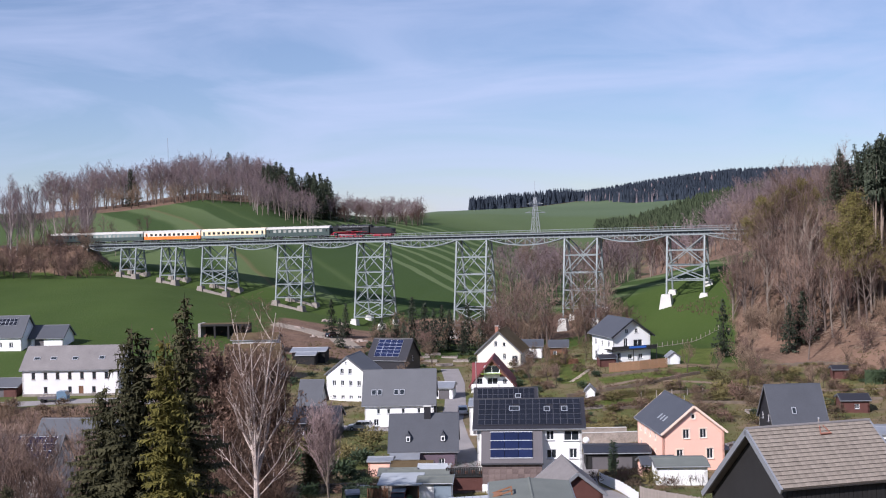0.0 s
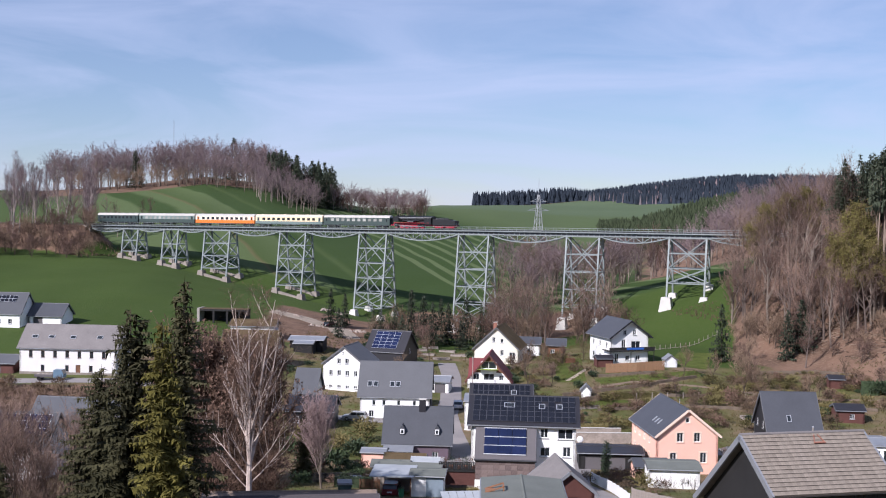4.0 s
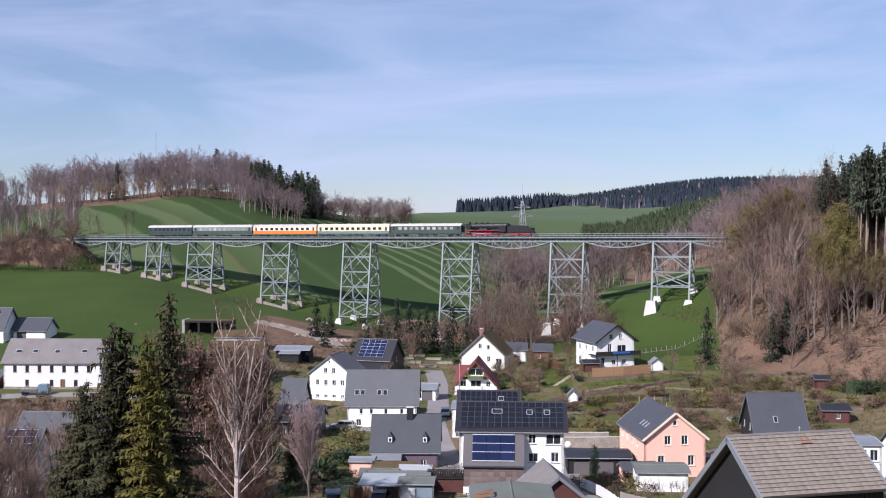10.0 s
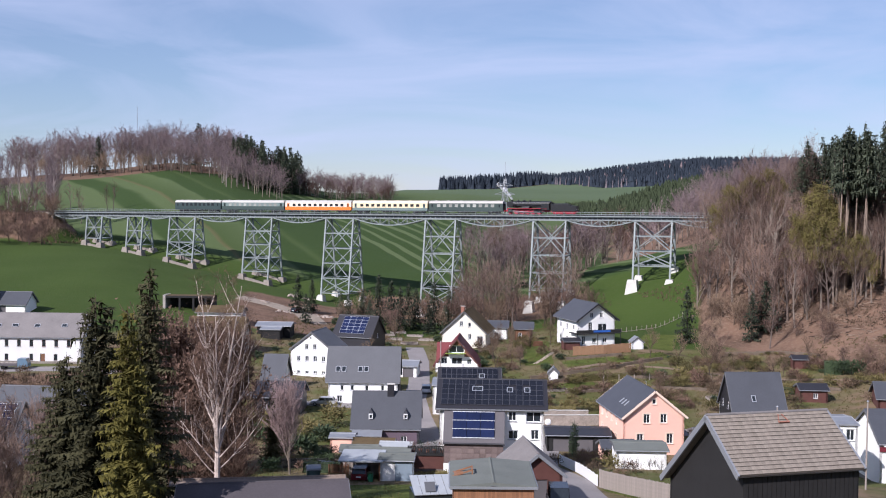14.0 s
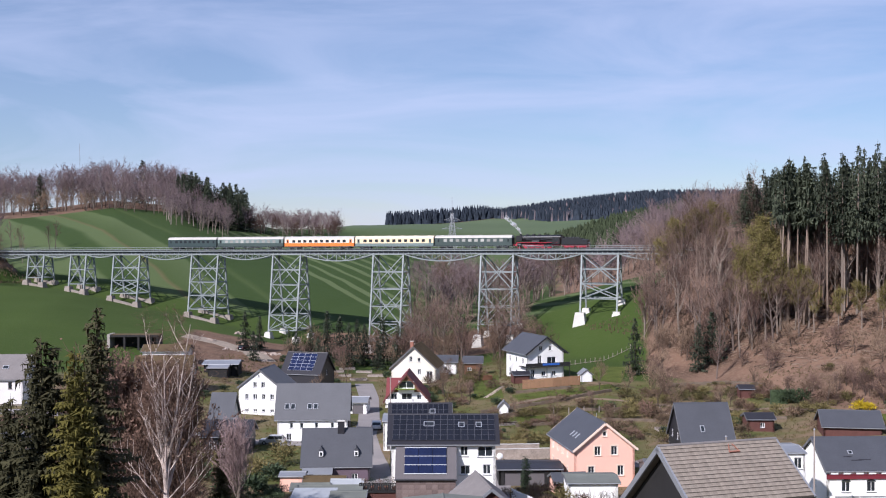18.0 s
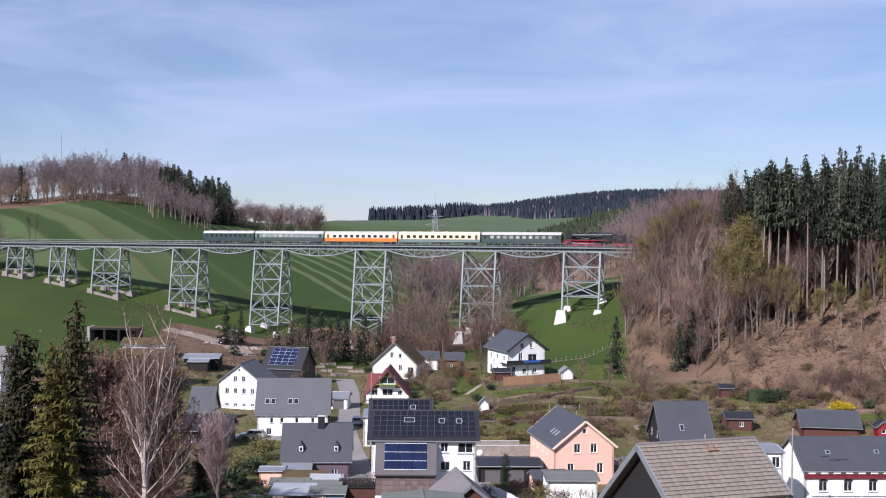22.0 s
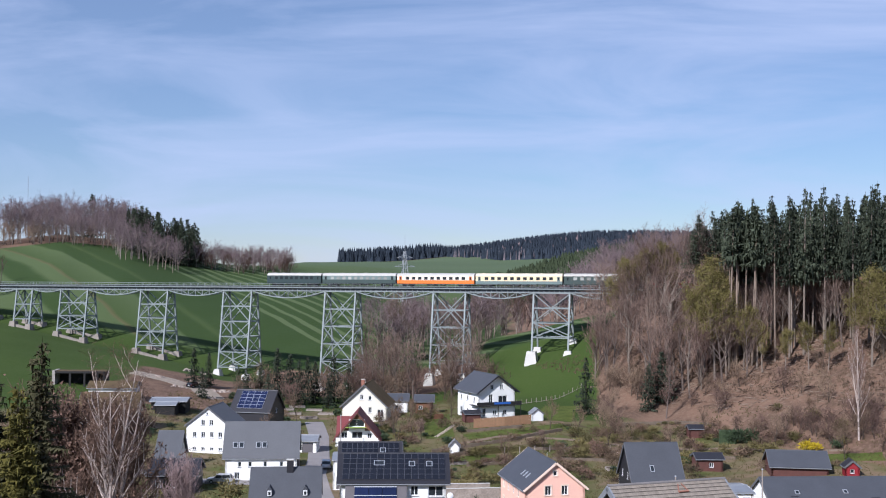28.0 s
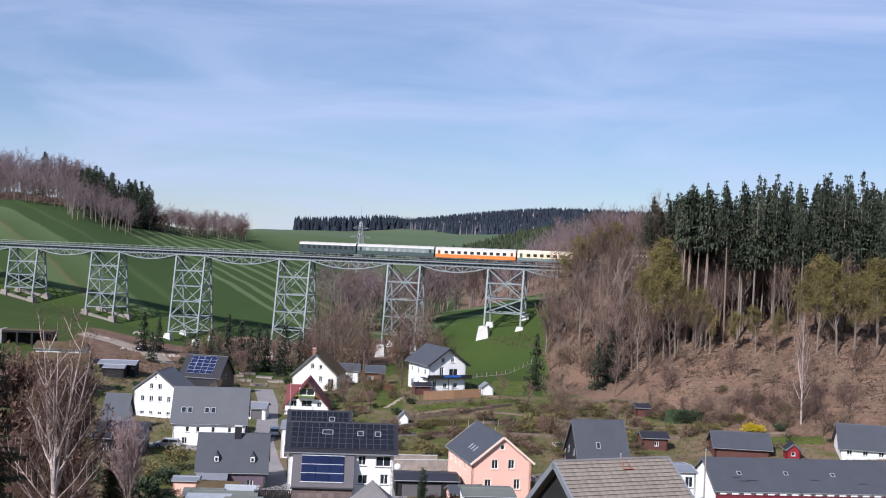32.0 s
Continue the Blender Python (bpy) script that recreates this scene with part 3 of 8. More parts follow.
    # ballast on the approach banks
    for a, b in ((-200, ENDS[0] - 1.3), (ENDS[1] + 1.3, 140)):
        tagged(part("ballast_bed", join(beam((a, MID, rail(a) - 0.55), (b, MID, rail(b) - 0.55), 4.4, 0.7)), BALLAST, None,
                    "grey crushed stone track bed on the railway bank", pose(BX, BY, 0, 0, 0, YAW)), category="track bed", kind="structure")


make_viaduct()


# ---- houses ----
VERGE = surface("grey_verge_metal", (0.115, 0.115, 0.12), 0.6, 0.15, 1.0, 0.05)
RIM = surface("panel_edge", (0.075, 0.075, 0.085), 0.5, 0.1, 1.0, 0.0, 0.3)
def wall_panel(width, eave, apex, holes, thick=0.3):
    """A wall from x 0 to width, facing -y, with openings (x, z, w, h) through it and a gable up to apex (x, z) if given."""
    xs = sorted({0.0, width, *([apex[0]] if apex else []), *[v for x, z, w, h in holes for v in (x, x + w)]})
    zs = sorted({0.0, *[v for x, z, w, h in holes for v in (z, z + h)]})

    def top(x):
        if not apex:
            return eave
        ax, az = apex
        return eave + (az - eave) * (x / ax if x <= ax else (width - x) / (width - ax))
    bits = []
    for xa, xb in zip(xs, xs[1:]):
        if xb - xa < 1e-4:
            continue
        ta, tb = top(xa), top(xb)
        cuts = [z for z in zs if z < min(ta, tb) - 0.01]
        for k, za in enumerate(cuts):
            last = k + 1 == len(cuts)
            zb = min(ta, tb) if last else cuts[k + 1]
            cx, cz = (xa + xb) / 2, za + 0.01
            if any(x < cx < x + w and z <= cz < z + h for x, z, w, h in holes):
                continue
            bits.append(prism([(xa, za), (xb, za), (xb, tb), (xa, ta)] if last else [(xa, za), (xb, za), (xb, zb), (xa, zb)], 0, thick))
    return weld(join(*bits))


def window(parent, m, x, z, w, h, frame=WHITE, trim=None, bars=1, sill=True):
    f = 0.09
    bits = [box(x, x + w, 0.10, 0.16, z, z + f), box(x, x + w, 0.10, 0.16, z + h - f, z + h), box(x, x + f, 0.10, 0.16, z + f, z + h - f), box(x + w - f, x + w, 0.10, 0.16, z + f, z + h - f)]
    for b in range(1, bars + 1):
        c = x + w * b / (bars + 1)
        bits.append(box(c - 0.035, c + 0.035, 0.10, 0.16, z + f, z + h - f))
    win = part("window", moved(join(*bits), m), frame, parent)
    part("pane", moved(box(x + 0.02, x + w - 0.02, 0.12, 0.14, z + 0.02, z + h - 0.02), m), GLASS, win)
    if sill:
        part("sill", moved(box(x - 0.08, x + w + 0.08, -0.10, 0.10, z - 0.07, z - 0.005), m), trim or ZINC, win)
    if trim:
        t = 0.16
        part("surround", moved(join(box(x - t, x, -0.035, 0.05, z, z + h), box(x + w, x + w + t, -0.035, 0.05, z, z + h), box(x - t, x + w + t, -0.035, 0.05, z + h, z + h + t)), m), trim, win)
    return win


def house(label, xy, yaw, W, D, eave, ridge, axis, wall, roof, front=(), left=(), right=(), over=0.45, z=None, trim=None, frame=WHITE, name="house",
          category="house", gable_mat=None, plinth=None, chimneys=(), skylights=(), panels=None, ridge_at=0.5, fascia=None):
    """A house whose front runs W metres along x from xy, seen from -y; its ridge lies along axis 'x' or 'y'. z: height of its floor."""
    base = pose(xy[0], xy[1], 0, 0, 0, yaw)
    corners = [base @ Vector((a, b, 0)) for a in (0, W) for b in (0, D)]
    if z is None:
        z = min(on(c.x, c.y) for c in corners[::2]) - 0.05
    root = thing(name, label, category, pose(xy[0], xy[1], z, 0, 0, yaw))
    places = {"front": (pose(0, 0, 0), W, front, axis == "y"), "back": (pose(W, D, 0, 0, 0, 180), W, (), axis == "y"),
              "left": (pose(0, D, 0, 0, 0, -90), D, left, axis == "x"), "right": (pose(W, 0, 0, 0, 0, 90), D, right, axis == "x")}
    for side, (m, width, holes, gabled) in places.items():
        inset = 0.0 if side in ("front", "back") else 0.3
        holes = [tuple(h[:4]) for h in holes]
        apex = (width * ridge_at if side in ("front", "right") else width * (1 - ridge_at), ridge) if gabled else None
        ob = part("wall", moved(wall_panel(width, eave, apex, holes), m), (gable_mat or wall) if gabled else wall, root)
        for hole in places[side][2]:
            x, zz, w, h = hole[:4]
            kind = hole[4] if len(hole) > 4 else "w"
            if kind == "d":
                d = part("door", moved(box(x + 0.02, x + w - 0.02, 0.12, 0.18, zz, zz + h - 0.02), m), WOOD_BROWN, root)
                part("door_handle", moved(box(x + w - 0.18, x + w - 0.14, 0.04, 0.12, zz + 1.0, zz + 1.1), m), ZINC, d)
            elif kind == "g":
                part("garage_door", moved(box(x + 0.02, x + w - 0.02, 0.12, 0.18, zz, zz + h - 0.02), m), GREY_WALL, root)
            else:
                window(root, m, x, zz, w, h, frame, trim, 1 if w > 0.75 else 0)
        if plinth and side != "back":
            part("plinth", moved(box(-0.04, width + 0.04, -0.05, 0.0, -1.0, 0.55), m), plinth, root)
    part("foundation", box(0.05, W - 0.05, 0.05, D - 0.05, -2.5, 0.02), MASONRY, root)
    # roof slopes
    L, B = (W, D) if axis == "x" else (D, W)
    rm = pose(0, 0, 0) if axis == "x" else pose(W, 0, 0, 0, 0, 90)
    half = {0: B * ridge_at, 1: B * (1 - ridge_at)}
    for k in (0, 1):
        run = half[k]
        slope = math.atan2(ridge - eave, run)
        ln = run / math.cos(slope) + over
        sm = (pose(0, 0, 0) if k == 0 else pose(L, B, 0, 0, 0, 180)) @ pose(-over, half[0] if k == 0 else B - half[0], ridge + 0.02) @ pose(0, 0, 0, math.degrees(slope), 0, 0)
        side = part("roof_slope", moved(box(0, L + 2 * over, -ln, 0.0, 0.0, 0.16), rm @ sm), roof, root)
        gut = part("gutter", moved(tube((0, -ln - 0.05, 0.02), (L + 2 * over, -ln - 0.05, 0.02), 0.08, 0.08, 6), rm @ sm), ZINC, side)
        for e in (0, L + 2 * over):
            part("verge_board", moved(box(e - 0.03, e + 0.03, -ln, 0.0, -0.14, 0.17), rm @ sm), fascia or VERGE, side)
        if k == 0:
            front_roof = (side, rm @ sm, ln, L + 2 * over)
    part("ridge_cap", moved(tube((-over, 0, 0), (L + over, 0, 0), 0.14, 0.14, 8), rm @ pose(0, half[0], ridge + 0.12)), roof, root)
    for x, y, w, h in chimneys:
        c = part("chimney", box(x - w / 2, x + w / 2, y - w / 2, y + w / 2, ridge - 2.0, ridge + h), BRICK if w < 0.8 else SLATE_DARK, root)
        part("chimney_cap", box(x - w / 2 - 0.08, x + w / 2 + 0.08, y - w / 2 - 0.08, y + w / 2 + 0.08, ridge + h, ridge + h + 0.08), CONCRETE, c)
    side, m, ln, full = front_roof
    for x, dn, w, h in skylights:
        s = part("skylight", moved(join(box(x, x + w, -dn - h, -dn - h + 0.09, 0.16, 0.26), box(x, x + w, -dn - 0.09, -dn, 0.16, 0.26),
                                        box(x, x + 0.09, -dn - h + 0.09, -dn - 0.09, 0.16, 0.26), box(x + w - 0.09, x + w, -dn - h + 0.09, -dn - 0.09, 0.16, 0.26)), m), ALU, side)
        part("skylight_pane", moved(box(x + 0.06, x + w - 0.06, -dn - h + 0.06, -dn - 0.06, 0.17, 0.23), m), GLASS, s)
    if panels:
        x0, x1, d0, d1, nx, ny, mat, frm = panels
        pw, ph = (x1 - x0) / nx, (d1 - d0) / ny
        cell = mesh("solar_panel", join(box(0.03, pw - 0.03, -ph + 0.03, -0.03, 0, 0.05)), mat)
        rim = mesh("panel_frame", join(box(0, pw, -ph, -ph + 0.03, 0, 0.055), box(0, pw, -0.03, 0, 0, 0.055), box(0, 0.03, -ph, 0, 0, 0.055), box(pw - 0.03, pw, -ph, 0, 0, 0.055)), frm)
        skips = {(int((sx + sw / 2 - x0) / pw), int((dn + h / 2 - d0) / ph)) for sx, dn, sw, h in skylights}
        for i in range(nx):
            for j in range(ny):
                if (i, j) in skips:
                    continue
                s = part("solar_panel", cell, None, side, m=m @ pose(x0 + i * pw, -d0 - j * ph, 0.20))
                part("panel_frame", rim, None, s)
    return root


W4 = (0.9, 1.35)


def row(x0, step, n, z, w=0.9, h=1.35):
    return [(x0 + i * step, z, w, h) for i in range(n)]


# pink house by the road
PINK_HOUSE = house("pink plastered house with slate roof and pale window surrounds", (31.25, 155.9), 5, 9.0, 13.4, 5.7, 9.3, "y", PINK, SLATE,
                   front=[(2.95, 4.7, 0.95, 1.35), (5.45, 4.7, 0.95, 1.35), (4.2, 7.45, 0.6, 0.75), (2.0, 1.7, 0.95, 1.5), (6.4, 1.7, 0.95, 1.5)],
                   left=row(1.5, 2.6, 4, 3.9, 0.8, 1.3) + row(1.5, 2.6, 4, 1.2, 0.8, 1.3), trim=PINK_PALE, fascia=PINK_PALE)
for i in range(3):
    y = 3.2 + 1.3 * i
    part("roof_hatch", join(beam((1.0, y, 6.75), (1.75, y, 7.35), 0.3, 0.10)), ALU, PINK_HOUSE)
part("lightning_rod", beam((4.5, 4.0, 9.4), (4.5, 4.0, 10.2), 0.06), ALU, PINK_HOUSE)
# large white house with dark roof full of panels
BIG = house("white house with dark roof covered in solar panels", (4.1, 131.0), -5, 12.4, 9.0, 8.2, 10.7, "x", PLASTER, SLATE_DARK,
            front=[(8.2, 6.6, 0.95, 1.15), (10.3, 6.5, 1.8, 1.25), (8.2, 4.4, 1.2, 1.1), (10.9, 4.4, 0.95, 1.2), (8.6, 1.6, 0.9, 1.2)],
            right=row(1.5, 3.0, 3, 5.4) + row(1.5, 3.0, 3, 2.6), left=row(2.0, 3.0, 2, 5.2), over=0.5,
            skylights=[(4.3, 1.5, 1.3, 0.9), (8.5, 1.6, 0.75, 0.95), (10.6, 1.6, 0.75, 0.95)], panels=(0.6, 12.9, 0.2, 5.0, 15, 5, PANEL_DARK, RIM), fascia=SLATE_DARK)
ext = [(0.0, 0.0), (0.0, 8.1), (-2.6, 4.5), (-2.6, 0.0)]
bay = part("front_bay", moved(prism([(y, zz) for y, zz in ext], -7.6, -0.7), pose(0, 0, 0, 0, 0, 90)), GREY_WALL, BIG, "grey sloping front bay")
slope = math.degrees(math.atan2(8.1 - 4.5, 2.6))
bm_ = pose(0.7, -2.6, 4.5) @ pose(0, 0, 0, slope, 0, 0)
part("bay_roof", moved(box(-0.15, 7.05, -0.25, 4.45, 0.02, 0.14), bm_), GREY_WALL, bay)
part("bay_rack", moved(join(*[box(0.9, 5.9, v - 0.05, v + 0.05, 0.14, 0.24) for v in (0.5, 1.62, 2.72, 3.82)]), bm_), ALU, bay)
for i in range(3):
    for j in range(3):
        part("solar_panel", moved(box(0.95 + i * 1.65, 0.95 + i * 1.65 + 1.6, 0.56 + j * 1.1, 0.56 + j * 1.1 + 1.0, 0.24, 0.29), bm_), PANEL, bay)
part("stone_facing", box(0.66, 7.64, -2.63, -2.6, 2.0, 4.4), STONE_CLAD, BIG)
FACING = surface("rusty_facing_slabs", (0.150, 0.112, 0.108), 0.85, 0.25, 0.9, 0.3, tint=(0.185, 0.142, 0.132), each=0.45)
slab = mesh("facing_slab", box(0.01, 0.69, -2.67, -2.632, 0.01, 0.59), FACING)
for j in range(4):
    for i in range(10):
        part("facing_slab", slab, None, BIG, m=pose(0.67 + i * 0.697, 0, 2.0 + j * 0.6))
part("white_plinth", box(0.62, 7.68, -2.72, -2.6, -1.2, 2.0), PLASTER, BIG)
part("bay_gutter", tube((0.5, -2.85, 4.38), (7.8, -2.85, 4.38), 0.12, 0.12, 8), SLATE_DARK, BIG)
part("satellite_dish", lathe([(0.05, 0), (0.3, 0.06), (0.4, 0.14), (0.38, 0.15), (0.28, 0.09)], 12, "y"), WHITE, BIG, m=pose(12.9, -0.3, 6.6))
# house behind it
house("white house with solar panels on its dark roof", (5.3, 171.5), -4, 9.3, 8.2, 5.8, 9.5, "x", PLASTER, SLATE_DARK, front=row(1.2, 2.4, 3, 4.6), left=row(1.5, 3.0, 2, 4.5) + row(1.5, 3.0, 2, 1.6),
      panels=(0.6, 9.6, 0.2, 3.8, 11, 3, PANEL_DARK, RIM), skylights=[(6.6, 1.2, 0.9, 0.9)])
# slate house with two small dormers
DARK = house("house with blue-grey slate roof, two pointed dormers and mauve boarding", (-7.9, 163.3), -2, 9.9, 9.0, 3.3, 7.9, "x", MAUVE, SLATE,
             front=[(7.2, 0.9, 0.9, 1.2)], chimneys=[(5.5, 4.2, 1.0, 1.3)], gable_mat=SLATE, over=0.35, fascia=SLATE, z=on(-7.9, 163.3) - 0.85)
for x in (2.3, 7.5):
    d = part("dormer", prism([(x, 4.5), (x + 0.75, 4.5), (x + 0.75, 5.35), (x + 0.38, 5.95), (x, 5.35)], 0.75, 2.4), SLATE, DARK)
    part("dormer_window", box(x + 0.08, x + 0.67, 0.70, 0.76, 4.55, 5.3), WHITE, d)
    part("dormer_pane", box(x + 0.2, x + 0.55, 0.68, 0.70, 4.65, 5.15), GLASS, d)
porch = part("conservatory", join(box(0.1, 4.4, -2.4, 0.0, 0.0, 0.9), *[box(0.1 + i * 0.7, 0.2 + i * 0.7, -2.4, -2.3, 0.9, 2.5) for i in range(7)]), WHITE, DARK, "white glazed conservatory")
part("glass_wall", box(0.15, 4.35, -2.36, -2.32, 0.9, 2.5), GLASS, porch)
part("glass_roof", prism([(0.0, 3.1), (0.0, 3.2), (-2.6, 2.6), (-2.6, 2.5)], -4.5, 0.0), ZINC, porch, m=pose(0, 0, 0, 0, 0, 90))
# long grey roof
house("white house with broad grey roof and paired skylights", (-13.8, 195.5), -2, 12.3, 9.2, 4.2, 9.5, "x", PLASTER, SLATE_PALE,
      front=[(2.2, 2.4, 0.6, 0.95), (4.0, 2.4, 0.6, 0.95), (6.6, 2.4, 0.6, 0.95), (9.4, 2.4, 0.6, 0.95), (1.6, 0.3, 0.9, 1.2), (5.0, 0.2, 0.9, 1.2), (8.3, 0.2, 1.0, 1.2)], left=row(2, 3, 2, 2.2), right=row(2, 3, 2, 2.2),
      skylights=[(1.7, 4.2, 0.85, 1.15), (2.75, 4.2, 0.85, 1.15), (5.7, 4.2, 0.85, 1.15), (6.75, 4.2, 0.85, 1.15)], over=0.5)
# white gable with climber traces
house("white plastered gable house with pale slate roof", (-23.2, 221.8), -15, 8.8, 8.5, 5.6, 9.0, "y", PLASTER, SLATE_PALE,
      front=[(3.0, 5.6, 0.8, 1.1), (4.7, 5.6, 0.8, 1.1), (4.0, 7.6, 0.45, 0.5)] + row(1.3, 1.75, 4, 3.2, 0.8, 1.1) + row(1.3, 1.75, 4, 0.7, 0.8, 0.6), left=row(1.2, 2.6, 3, 3.2), over=0.3)
part("annex", box(8.8, 12.6, 2.0, 7.0, -0.5, 4.2), SLATE_DARK, bpy.data.objects["house.004"], "dark slate-hung annex")
# black house
house("black boarded house with solar panels on its slate roof", (-16.6, 250.5), -20, 9.2, 9.0, 4.2, 8.4, "x", SLATE_DARK, SLATE_DARK,
      panels=(1.6, 7.6, 0.4, 5.4, 4, 5, PANEL, ALU), right=[(4.0, 3.6, 0.8, 1.1)], fascia=SLATE_DARK, over=0.3)
# house with red roof
RED_HOUSE = house("white gable house with red tiled roof and balcony", (6.1, 227.9), -6, 9.0, 9.0, 2.9, 8.2, "y", PLASTER, RED_ROOF, front=[(2.8, 5.4, 3.2, 1.5), (1.2, 2.7, 1.3, 1.6), (3.4, 2.6, 2.2, 1.8), (6.6, 2.6, 0.9, 1.5)], fascia=WOOD_RED, over=0.6, z=on(6.1, 227.9) - 1.25)
for tri_ in ([(1.5, 4.6), (2.75, 4.6), (2.75, 6.05)], [(6.05, 4.6), (7.5, 4.6), (6.05, 6.3)], [(3.5, 6.95), (5.5, 6.95), (4.5, 8.0)]):
    part("gable_board", prism(tri_, -0.06, -0.004), WOOD_BROWN, RED_HOUSE, "dark brown gable boarding")
part("wing_roof", prism([(0.0, 2.6), (3.2, 7.0), (6.4, 2.6)], -3.6, 1.5), RED_ROOF, RED_HOUSE, m=pose(0, 1.6, 0, 0, 0, 90) @ pose(0, -1.5, 0))
part("balcony", join(box(0.2, 8.8, -1.2, 0.0, 2.3, 2.5), box(0.2, 8.8, -1.2, -1.1, 2.5, 3.3)), PLASTER, RED_HOUSE)
LIME = surface("lime_awning", (0.42, 0.60, 0.08), 0.7, 0.1, 1.0, 0.0)
part("awning", moved(box(2.2, 6.4, -1.9, 0.0, 0, 0.06), pose(0, 0, 5.1, -12, 0, 0)), LIME, RED_HOUSE, "lime green striped awning")
# barn-like white gable behind
house("white gable house with brown mossy roof", (8.4, 256.9), -13, 10.4, 11.0, 4.2, 9.0, "y", CREAM_PLASTER, BROWN_ROOF,
      front=[(4.2, 5.6, 0.8, 1.2), (6.2, 5.5, 0.7, 1.0), (6.2, 2.6, 0.8, 1.3), (8.3, 1.8, 1.4, 1.6)], right=row(1.5, 2.8, 3, 1.8), chimneys=[(4.2, 4.0, 0.75, 0.9)], over=0.5)
# chalet with balcony
CHALET = house("white chalet with dark slate roof and wooden balcony", (38.4, 244.5), 17, 9.2, 11.0, 6.4, 9.7, "y", PLASTER, SLATE,
               front=[(3.0, 6.6, 0.8, 1.1), (5.4, 6.6, 0.8, 1.1), (2.6, 3.5, 1.0, 2.1), (5.0, 3.6, 2.2, 1.6), (1.0, 0.6, 0.9, 1.9), (3.6, 0.9, 1.0, 1.1), (6.2, 0.9, 1.0, 1.1)],
               left=row(1.4, 3.4, 3, 3.7, 1.0, 1.2) + row(1.4, 3.4, 2, 0.9, 1.0, 1.1), over=0.9, fascia=SLATE_DARK)
bal = part("balcony", join(box(-0.8, 10.4, -1.0, 0.0, 3.0, 3.15), box(-0.8, -0.0, 0.0, 3.0, 3.0, 3.15)), WOOD_DARK, CHALET, "dark wooden balcony")
part("balustrade", join(box(-0.8, 10.4, -1.0, -0.94, 3.25, 3.95)), WOOD_DARK, bal)
part("banner", box(3.4, 7.6, -1.06, -1.01, 3.4, 3.85), surface("blue_cloth", (0.03, 0.12, 0.45), 0.7, 0.2, 1, 0), bal, "blue cloth hung on the balcony")
for x in (-0.6, 4.5, 10.2):
    part("balcony_post", box(x - 0.06, x + 0.06, -0.98, -0.86, -0.5, 3.0), WOOD_DARK, bal)
# grey roofed house before the slope
GREYR = house("dark slate-roofed house with white plinth", (48.7, 161.0), -1, 7.7, 8.0, 5.6, 10.6, "x", PLASTER, SLATE, left=[(1.6, 5.4, 0.8, 1.1), (4.6, 5.4, 0.8, 1.1), (3.0, 2.6, 0.9, 1.2)], skylights=[(3.3, 3.9, 0.65, 1.1)], gable_mat=SLATE_DARK, over=0.35)
house("low annex with grey slate lean roof", (48.0, 153.4), -1, 11.0, 6.0, 4.2, 6.1, "x", PLASTER, SLATE_PALE, name="annex", category="outbuilding", left=row(1.4, 2.4, 2, 1.2), over=0.3)
# white hall with arched windows
HALL = house("long white hall with slate roof, arched windows and maroon cornice", (60.5, 137.4), -3, 36.0, 10.0, 5.6, 8.8, "x", PLASTER, SLATE, front=row(1.9, 3.3, 10, 2.75, 1.15, 1.35) + row(1.9, 3.3, 10, 0.1, 1.15, 1.5), left=[], over=0.35,
             skylights=[(4.0, 2.6, 0.6, 0.7), (10.6, 2.5, 0.6, 0.7), (17.2, 2.6, 0.6, 0.7)], z=4.0)
part("cornice", join(box(-0.05, 36.05, -0.22, 0.0, 4.45, 4.95), box(-0.05, 36.05, -0.26, 0.0, 4.95, 5.05)), MAROON, HALL, "maroon cornice band")
for i in range(22):
    part("dentil", box(0.4 + i * 1.65, 1.35 + i * 1.65, -0.32, -0.02, 5.1, 5.5), WHITE, HALL)
for i in range(10):
    x = 1.9 + 3.3 * i
    part("window_arch", prism([(x, 4.1)] + [(x + 0.575 - 0.6 * math.cos(a), 4.1 + 0.32 * math.sin(a)) for a in [math.pi * k / 8 for k in range(9)]] + [(x + 1.15, 4.1)], -0.04, 0.02), GLASS, HALL)
    part("string_course", box(x - 0.9, x + 2.3, -0.06, 0.0, 2.05, 2.2), ZINC, HALL)
slope_h = math.degrees(math.atan2(3.2, 5.0))
for x, dn, w in ((3.2, 3.6, 1.1), (4.0, 4.3, 1.4), (5.0, 4.2, 1.6), (14.0, 3.9, 1.2), (20.5, 4.4, 1.5)):
    part("slate_patch", moved(box(x, x + w, -dn - 0.16, -dn, 0.165, 0.175), pose(-0.35, 5.0, 8.82) @ pose(0, 0, 0, slope_h, 0, 0)), SLATE_DARK, HALL)
# black barn with mossy roof
barn = thing("barn", "tarred wooden barn with weathered grey fibre-tile roof", "barn", pose(22.99, 81.92, 13.2, 0, 0, 12.8))
BR, NE, FE = 10.7, 7.66, 4.6     # ridge, near eave and far eave above the floor
part("gable_wall", prism([(-4.5, -3.0), (7.0, -3.0), (7.0, FE - 0.3), (0, BR - 0.35), (-4.5, NE - 0.25)], -0.35, -0.15), WOOD_DARK, barn, m=pose(0.2, 0, 0, 0, 0, 90))
part("gable_wall", prism([(-4.5, -3.0), (7.0, -3.0), (7.0, FE - 0.3), (0, BR - 0.35), (-4.5, NE - 0.25)], -9.6, -9.4), WOOD_DARK, barn, m=pose(0.2, 0, 0, 0, 0, 90))
part("front_wall", box(0.3, 9.8, -4.5, -4.3, -3.0, NE - 0.2), WOOD_DARK, barn)
